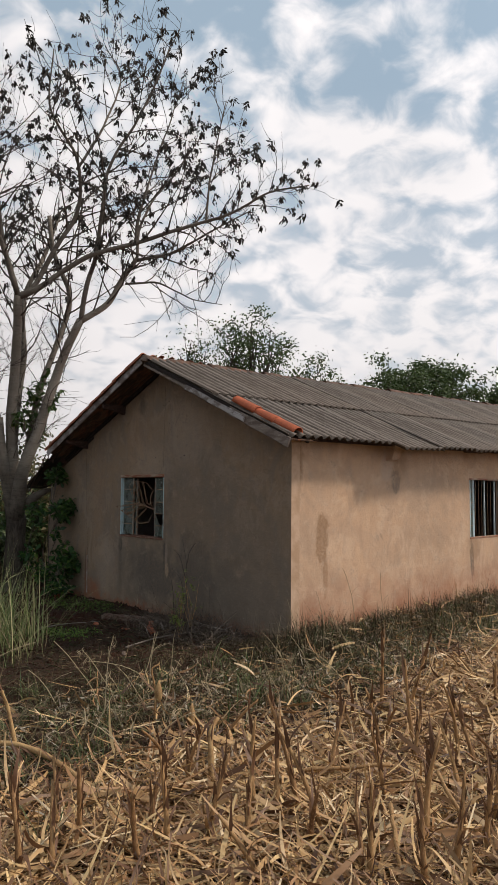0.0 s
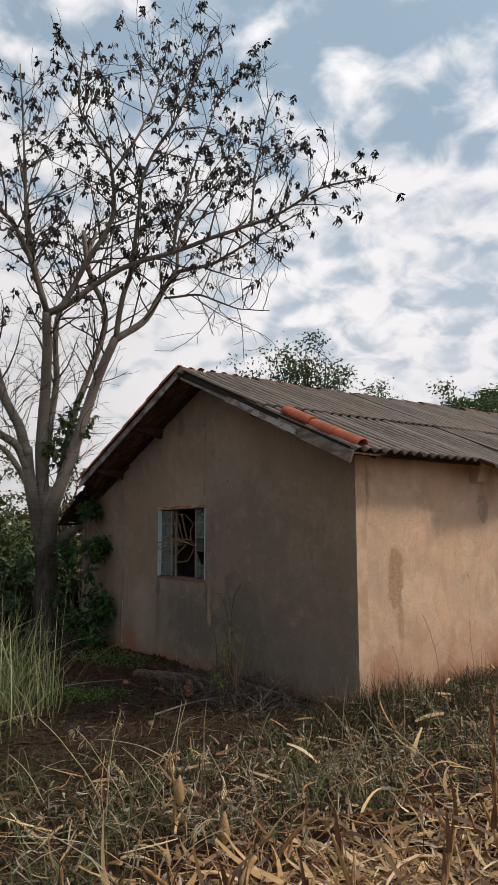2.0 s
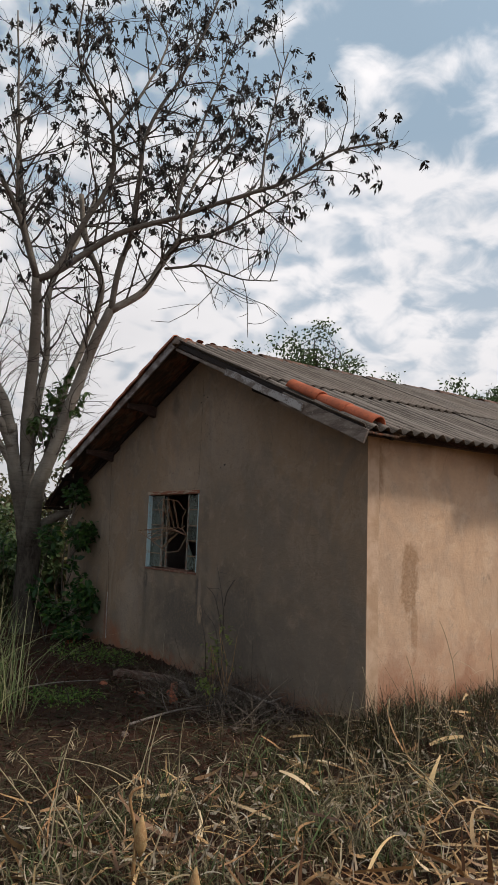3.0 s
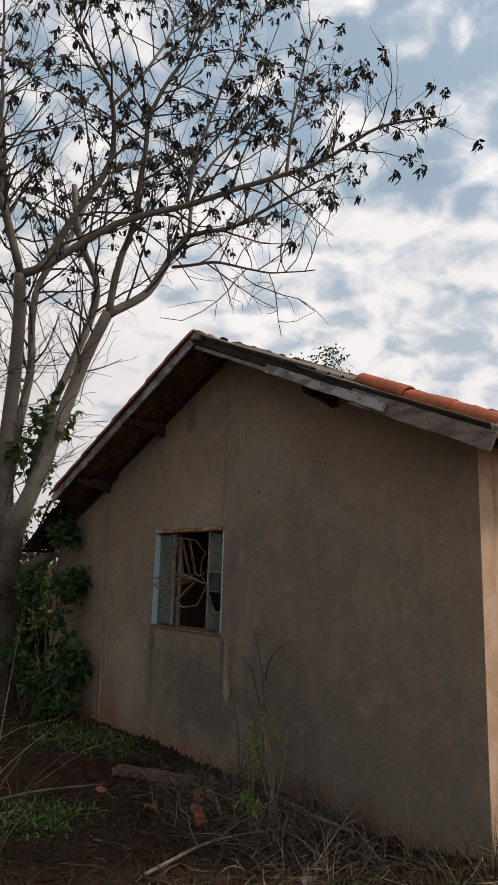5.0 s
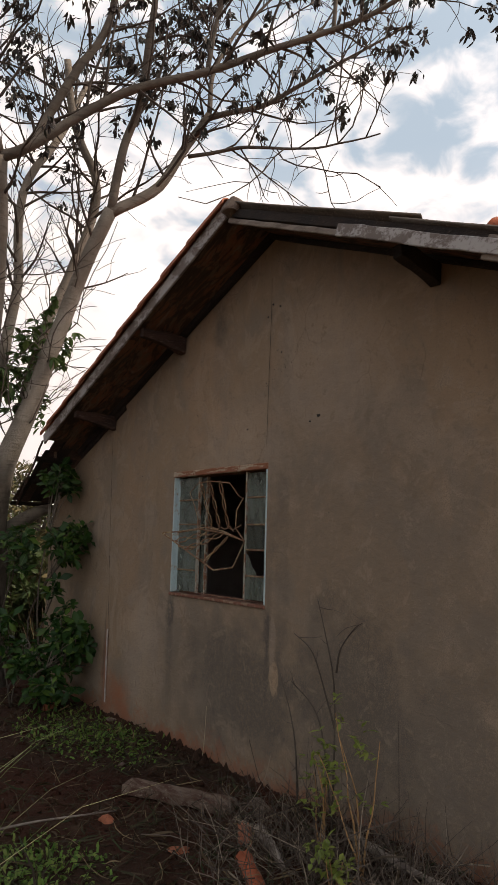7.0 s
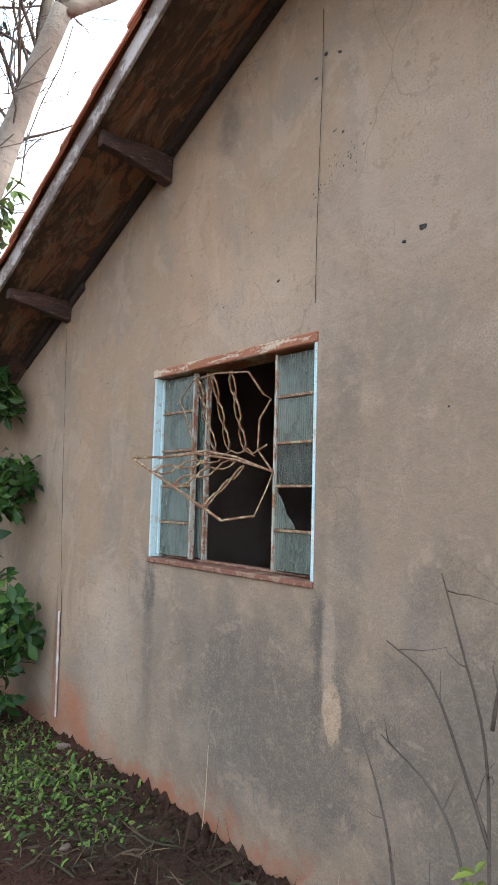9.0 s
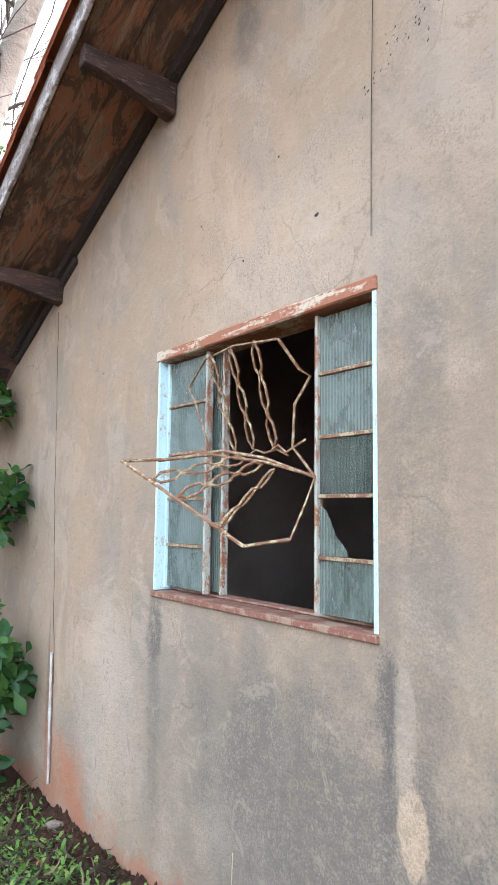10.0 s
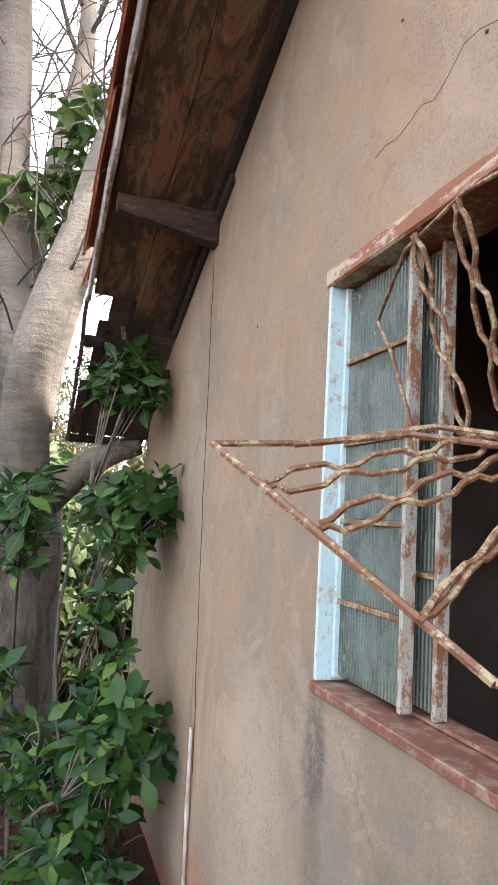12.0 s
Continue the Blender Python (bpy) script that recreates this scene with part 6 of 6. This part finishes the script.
def plant_corn():
    r = random.Random(77)
    kinds = [corn_variant(100 + k, h) for k, h in enumerate((0.68, 0.46, 0.56, 0.4, 0.32, 0.5))]
    spots = [(-0.96, -5.0, 0), (-1.91, -5.7, 1), (-3.67, -5.86, 3), (-4.34, -5.1, 3), (-3.03, -6.5, 2), (-3.45, -6.1, 4), (-4.55, -5.45, 3), (-4.0, -5.6, 1), (-3.9, -6.2, 4), (-3.3, -5.7, 2), (-2.7, -6.0, 1), (-2.5, -6.6, 5), (-2.2, -6.2, 3), (-2.9, -7.0, 0), (-3.4, -6.75, 1), (-2.6, -5.5, 5), (-1.7, -6.4, 2),
             (-4.29, -5.22, 1), (-4.2, -5.66, 3), (-4.69, -5.4, 5), (-3.79, -5.69, 1), (-3.41, -5.65, 2), (-3.18, -5.76, 0), (-3.31, -6.05, 2), (-3.51, -6.46, 4), (-1.67, -5.54, 0), (-2.97, -6.46, 2), (-3.09, -6.7, 1), (-1.74, -6.08, 2), (-1.1, -4.82, 0)]
    for row in range(7):
        for k in range(9):
            x = -4.6 + 0.62 * k + r.gauss(0, 0.16)
            y = -4.75 - 0.42 * row + r.gauss(0, 0.12) + 0.1 * k * 0.3
            if x > -3.3 + r.uniform(-0.9, 1.0) and r.random() < 0.45:
                spots.append((x, y, r.randrange(6)))
            elif r.random() < 0.2:
                spots.append((x, y, r.choice((3, 4, 4))))
    used = set()
    for x, y, k in spots:
        if math.hypot(x + 6.1, y + 8.5) < 1.2:
            continue
        z = float(ground_z(x, y))
        m = Matrix.Translation((x, y, z)) @ pose(0, 0, 0, r.gauss(0, 5), r.gauss(0, 5), r.uniform(0, 360))
        if k not in used:
            used.add(k)
            kinds[k].matrix_basis = m
        else:
            copy_thing(kinds[k], m)
    for k in range(6):
        if k not in used:
            kinds[k].matrix_basis = Matrix.Translation((-2.0 + 0.5 * k, -6.2, float(ground_z(-2.0 + 0.5 * k, -6.2))))


plant_corn()


def lying_stalk(a, b, r0, seed):
    """A thick broken corn stalk lying in the straw."""
    a, b = Vector(a), Vector(b)
    n = 12
    s_ = Soup()
    pts = [a.lerp(b, i / n) + 0.012 * noise.noise_vector(Vector((i * 0.7, seed, 0))) for i in range(n + 1)]
    s_.tube(pts, [r0 * (1.2 if i % 4 == 0 else 1.0) for i in range(n + 1)], 7)
    tagged(s_.made("broken_corn_stalk", STALK, None, "", True), "thick broken corn stalk lying in the straw", "corn stalk", "fallen stalks")


PALE_STALK = mat_two("pale_stalk", (0.42, 0.27, 0.12), (0.28, 0.16, 0.07), 9, 50, 0.75, (2, 2, 2), 0.5, 0.005, (0.52, 0.38, 0.2))


def leaning_stalk(pts, r0, seed, label):
    """A cut stalk that has buckled over, with its joints and torn leaf sheaths."""
    r = random.Random(seed)
    p = smooth_path(pts, 5)
    m = len(p) - 1
    e = thing("buckled_corn_stalk", label, "corn stalk", "fallen stalks", at=tuple(p[0]))
    s_ = Soup()
    s_.tube(p, [r0 * (1 - 0.3 * i / m) * (1.22 if i % 5 == 0 else 1.0) for i in range(m + 1)], 7)
    s_.made("stem", PALE_STALK, e, "", True)
    for _ in range(6):
        i = r.randint(1, m - 2)
        d = p[i + 1] - p[i]
        v, f = strips(np.array([tuple(p[i])]), np.array([math.atan2(d.y, d.x) + r.gauss(0, 0.35)]), np.array([math.atan2(d.z, math.hypot(d.x, d.y)) + r.gauss(0.1, 0.2)]), np.array([r.uniform(0.12, 0.3)]), np.array([r.uniform(0.02, 0.035)]), np.array([r.uniform(0.2, 1.2)]), 6, 0.1, 0.5)
        raw("husk_leaf", [tuple(Vector(q)) for q in v.tolist()], [tuple(int(q) for q in row) for row in f], STRAW, e)


leaning_stalk(((-4.5, -3.55, -0.06), (-4.15, -3.75, 0.06), (-3.95, -4.1, 0.05), (-3.87, -4.75, -0.03)), 0.022, 1, "thick pale corn stalk buckled over on the straw")
leaning_stalk(((-3.32, -5.15, -0.08), (-3.32, -5.14, 0.14), (-3.29, -5.1, 0.29), (-3.22, -5.08, 0.36)), 0.02, 2, "cut pale corn stalk with a bent torn top")
leaning_stalk(((-4.0, -3.9, -0.08), (-4.03, -3.86, 0.12), (-4.06, -3.82, 0.3), (-4.1, -3.8, 0.42)), 0.015, 3, "pale corn stalk standing with torn sheaths")


def ear_stalk(at, h, seed):
    """A dead stalk that still carries an ear in its dry husk."""
    r = random.Random(seed)
    z = float(ground_z(at[0], at[1]))
    e = thing("corn_stalk_with_ear", "dry corn stalk with a husked ear hanging from it", "corn stalk", "corn stubble", at=(at[0], at[1], z))
    p = smooth_path(((0, 0, -0.06), (0.02, 0.0, h * 0.5), (-0.01, 0.02, h * 0.9), (0.05, 0.0, h)), 4)
    s_ = Soup()
    s_.tube([q + Vector((at[0], at[1], z)) for q in p], [0.011 - 0.0004 * i for i in range(len(p))], 6)
    s_.made("stem", STALK, e, "", True)
    s_ = Soup()
    c = Vector((at[0] + 0.035, at[1] - 0.02, z + h * 0.35))
    s_.tube([c + Vector((0.003 * math.sin(k), 0, 0.025 * k)) for k in range(8)], [0.006, 0.02, 0.028, 0.031, 0.029, 0.023, 0.014, 0.005], 9)
    s_.made("ear", PALE_STALK, e, "dry orange-brown husk around an ear", True)


ear_stalk((-2.85, -3.85), 0.46, 3)
ear_stalk((-2.75, -4.16), 0.16, 5)
lying_stalk((-4.9, -4.9, 0.08), (-4.3, -4.7, 0.0), 0.013, 2)
lying_stalk((-2.9, -5.3, 0.0), (-2.5, -5.9, 0.12), 0.012, 3)
lying_stalk((-3.2, -6.4, 0.25), (-3.5, -6.7, -0.02), 0.011, 4)
lying_stalk((-2.6, -6.3, 0.22), (-2.9, -6.8, -0.02), 0.011, 5)
lying_stalk((-1.6, -5.2, 0.0), (-1.0, -5.6, 0.1), 0.011, 6)


def dry_stem(at, way, length, head, seed):
    """A long dry grass stem that arches over, with a feathery seed head."""
    r = random.Random(seed)
    p = wander((at[0], at[1], float(ground_z(at[0], at[1])) - 0.03), (way[0], way[1], 1.6), length, 9, 0.05, -0.10, r)
    s_ = Soup()
    s_.tube(p, [0.0055 - 0.00038 * i for i in range(10)], 4, False)
    if head:
        for _ in range(26):
            i = r.randint(7, 9)
            q = p[i] + Vector((r.gauss(0, 0.012), r.gauss(0, 0.012), r.gauss(0, 0.02)))
            s_.leaf(q, (way[0] + r.gauss(0, 0.4), way[1] + r.gauss(0, 0.4), r.gauss(-0.2, 0.4)), (0, 0, 1), 0.05, 0.006)
    for _ in range(3):
        i = r.randint(2, 6)
        s_.leaf(p[i], (r.gauss(0, 1), r.gauss(0, 1), 0.5), (0, 0, 1), r.uniform(0.15, 0.3), 0.009, 0.2, 0.5)
    tagged(s_.made("dry_grass_stem", PALESTEM), "long arching dry grass stem with a pale seed head" if head else "long dry grass stem leaning over the weeds", "grass stem", "dry stems")


for i in range(38):
    x, y = rng.uniform(-3.6, 0.3), rng.uniform(-4.5, -2.9)
    if x > -0.1 and y > -2.9:
        continue
    dry_stem((x, y), (rng.gauss(-0.3, 0.5), rng.gauss(0, 0.5)), rng.uniform(0.35, 0.85), i % 3 == 0, i)
for i in range(14):
    dry_stem((rng.uniform(-4.6, -2.6), rng.uniform(-2.6, 0.8)), (rng.gauss(-0.2, 0.6), rng.gauss(-0.2, 0.5)), rng.uniform(0.6, 1.2), i % 2 == 0, 60 + i)
for i, (x, y) in enumerate(((0.9, -2.95), (1.55, -2.92), (-0.4, -3.2), (-0.9, -3.3))):
    dry_stem((x, y), (0.05, 0.0), (0.9, 0.7, 0.7, 0.6)[i], False, 90 + i)


# ---- loose things by the gable ----
def build_plank():
    e = board([(-0.80, 0.40, -0.085), (-0.70, 0.46, -0.085), (-0.70, 0.46, -0.025), (-0.80, 0.40, -0.025)], [(-0.47, -0.26, -0.085), (-0.35, -0.20, -0.085), (-0.35, -0.20, -0.022), (-0.47, -0.26, -0.022)], 18, 0.012, 3)
    tagged(part("plank", e, PLANK), "weathered grey-brown plank lying on red soil", "plank")


build_plank()


def shard(at, size, turn, seed, label):
    """A broken piece of clay barrel tile."""
    bm = bmesh.new()
    n = 7
    grid = []
    for j in range(4):
        for i in range(n):
            a = radians(25 + 130 * i / (n - 1))
            y = size[1] * (j / 3 - 0.5) + 0.015 * math.sin(3 * i + seed)
            grid.append(((size[0] * math.cos(a), y, size[0] * math.sin(a) - size[0] * 0.5), (size[0] * 0.83 * math.cos(a), y, size[0] * 0.83 * math.sin(a) - size[0] * 0.5)))
    top, low = [bm.verts.new(g[0]) for g in grid], [bm.verts.new(g[1]) for g in grid]
    for j in range(3):
        for i in range(n - 1):
            q = j * n + i
            bm.faces.new((top[q], top[q + 1], top[q + n + 1], top[q + n]))
            bm.faces.new((low[q], low[q + n], low[q + n + 1], low[q + 1]))
    for i in range(n - 1):
        bm.faces.new((top[i], low[i], low[i + 1], top[i + 1]))
        e = 3 * n + i
        bm.faces.new((top[e], top[e + 1], low[e + 1], low[e]))
    for j in range(3):
        for i in (0, n - 1):
            q = j * n + i
            bm.faces.new((top[q], top[q + n], low[q + n], low[q]))
    bmesh.ops.recalc_face_normals(bm, faces=list(bm.faces))
    ob = part("tile_shard", bm, BRIGHT if seed == 1 else CLAY, None, "", True)
    ob.matrix_basis = Matrix.Translation((at[0], at[1], float(ground_z(at[0], at[1])) + at[2])) @ pose(0, 0, 0, *turn)
    tagged(ob, label, "tile shard", "broken roof tiles")


shard((-0.83, -0.93, 0.03), (0.05, 0.24), (12, 0, -20), 1, "broken orange clay tile lying on the soil")
shard((-0.62, -0.62, 0.03), (0.043, 0.12), (28, 10, -30), 2, "broken orange clay tile half in the litter")
shard((-0.94, -0.47, 0.0), (0.042, 0.10), (6, -12, 70), 3, "small broken clay tile sunk in red soil")


def rubble(at, r0, seed, mat, label):
    bm = bmesh.new()
    bmesh.ops.create_icosphere(bm, subdivisions=2, radius=r0, matrix=Matrix.Diagonal((1.2, 0.9, 0.65, 1)))
    roughen(bm, r0 * 0.5, 1.0 / r0 * 0.8, seed * 3.1)
    ob = part("stone", bm, mat)
    ob.matrix_basis = Matrix.Translation((at[0], at[1], float(ground_z(at[0], at[1])) + r0 * 0.1)) @ pose(0, 0, 0, 0, 0, seed * 40)
    tagged(ob, label, "stone", "rubble by the wall")


for k in range(15):
    y = rng.uniform(-2.4, 2.2)
    x = -rng.uniform(0.06, 0.5) if k % 3 else -rng.uniform(0.5, 1.8)
    rubble((x, y), rng.uniform(0.02, 0.055), k, (STONE, STONE, STONE, CLAY)[k % 4], ("grey lump of fallen mortar", "grey lump of fallen mortar", "chunk of fallen plaster", "reddish crumb of brick")[k % 4])


def fallen_branch(pts, r0, seed, label, mat=None, twig=1.0):
    s_ = Soup()
    p = smooth_path(pts, 4)
    m = len(p) - 1
    s_.tube(p, [r0 * (1 - 0.6 * i / m) for i in range(m + 1)], 6)
    r = random.Random(seed)
    for i in range(3, m, 4):
        b = wander(p[i], (r.gauss(0, 1), r.gauss(0, 1), r.uniform(0.1, 0.8)), twig * r.uniform(0.12, 0.35), 4, 0.2, 0.0, r)
        s_.tube(b, [r0 * 0.4, r0 * 0.35, r0 * 0.3, r0 * 0.2, r0 * 0.15], 4, False)
    tagged(s_.made("fallen_branch", mat or GREY_WOOD, None, "", True), label, "branch", "dead branches")


fallen_branch(((-0.56, -0.66, 0.0), (-0.62, -0.85, -0.02), (-0.70, -1.02, -0.03)), 0.034, 1, "thick dead branch stub on the litter")
fallen_branch(((-0.2, -0.95, 0.0), (-0.3, -1.4, 0.02), (-0.32, -1.9, 0.03)), 0.025, 2, "grey dead branch along the wall foot")
fallen_branch(((-1.6, -1.5, -0.05), (-1.0, -1.35, -0.04), (-0.5, -1.55, 0.0)), 0.012, 3, "thin dead branch on the soil")
fallen_branch(((-2.2, 0.1, -0.06), (-1.6, 0.2, -0.04), (-1.0, 0.1, -0.05)), 0.01, 4, "thin dead branch on the soil")
def build_brick():
    bm = bmesh.new()
    block(bm, -0.07, 0.07, -0.045, 0.045, -0.05, 0.03)
    bmesh.ops.recalc_face_normals(bm, faces=list(bm.faces))
    soften(bm, 0.008, 2)
    bmesh.ops.subdivide_edges(bm, edges=list(bm.edges), cuts=1)
    roughen(bm, 0.02, 18)
    ob = part("brick", bm, CLAY)
    ob.matrix_basis = Matrix.Translation((-0.36, 2.64, float(ground_z(-0.36, 2.64)) - 0.004)) @ pose(0, 0, 0, 14, -18, 25)
    tagged(ob, "worn orange clay brick under the shrub", "brick")


build_brick()
s = Soup()
s.tube([(-0.05, 0.60, -0.08), (-0.03, 0.606, 0.1), (-0.012, 0.621, 0.3)], [0.003, 0.0024, 0.0015], 5)
tagged(s.made("pale_stick", PALESTEM), "thin bleached stick leaning on the wall", "stick")
# bare twigs that stand against the wall
for k, pts in enumerate((((-0.22, -0.86, -0.08), (-0.2, -0.86, 0.4), (-0.2, -0.85, 0.75), (-0.19, -0.77, 1.0), (-0.2, -0.715, 1.19)), ((-0.2, -0.86, 0.5), (-0.2, -0.8, 0.64), (-0.2, -0.68, 0.88), (-0.2, -0.52, 0.97)),
                         ((-0.2, -0.87, 0.8), (-0.2, -0.9, 0.93), (-0.2, -1.0, 1.05), (-0.2, -1.06, 1.09)), ((-0.22, -0.6, -0.08), (-0.2, -0.55, 0.3), (-0.2, -0.5, 0.5), (-0.2, -0.4, 0.72)),
                         ((-0.24, -0.9, -0.08), (-0.22, -0.8, 0.4), (-0.2, -0.69, 0.58), (-0.2, -0.5, 0.69)))):
    fallen_branch(pts, 0.006, 30 + k, "bare dark upright twig against the wall", BARK_DARK, 0.5)


def build_weed(at, h, seed, label):
    r = random.Random(seed)
    z = float(ground_z(at[0], at[1]))
    e = thing("weed", label, "weed", "weeds by the wall", at=(at[0], at[1], z))
    for k in range(4):
        p = wander((at[0], at[1], z - 0.03), (r.gauss(0, 0.25), r.gauss(0, 0.25), 1), h * r.uniform(0.6, 1.0), 8, 0.1, 0.03, r)
        s_, lv = Soup(), Soup()
        s_.tube(p, [0.006 - 0.0005 * i for i in range(9)], 5, False)
        s_.made("stem", STALK, e)
        for i in (4, 6, 7, 8):
            b = wander(p[i], (r.gauss(0, 1), r.gauss(0, 1), 0.7), 0.12, 3, 0.2, 0, r)
            for q in b[2:]:
                for _ in range(3):
                    lv.leaf(q, (r.gauss(0, 1), r.gauss(0, 1), r.gauss(0, 0.5)), (0, 0, 1), r.uniform(0.03, 0.06), r.uniform(0.016, 0.028))
        lv.made("foliage", YOUNGLEAF, e)


build_weed((-0.45, -1.3), 0.85, 3, "spindly weed with yellow-green leaves by the wall")
build_weed((-0.4, -0.95), 0.55, 4, "spindly weed with yellow-green leaves by the wall")
build_weed((-0.7, -1.35), 0.35, 6, "low yellow-green weed in the litter")


def lay_brush():
    """A tangle of dead thin stems on the ground at the wall foot."""
    def near(x, y):
        return np.clip(1.25 - np.hypot((x + 0.5) / 0.55, (y + 1.35) / 1.0), 0, 1)

    b = scatter(5200, -1.3, -0.04, -2.6, -0.1, near)
    n = len(b)
    b[:, 2] += nrng.uniform(0, 0.08, n)
    v, f = strips(b, nrng.uniform(0, 6.283, n), nrng.normal(0.5, 0.45, n), nrng.gamma(4, 0.055, n) + 0.06, nrng.uniform(0.003, 0.006, n), nrng.normal(0.3, 0.5, n), 3, 0.4, 0.7)
    stuff("dead_brush", v, f, DEADSTEM, "tangle of dead stems and twigs by the wall", "brush")


lay_brush()
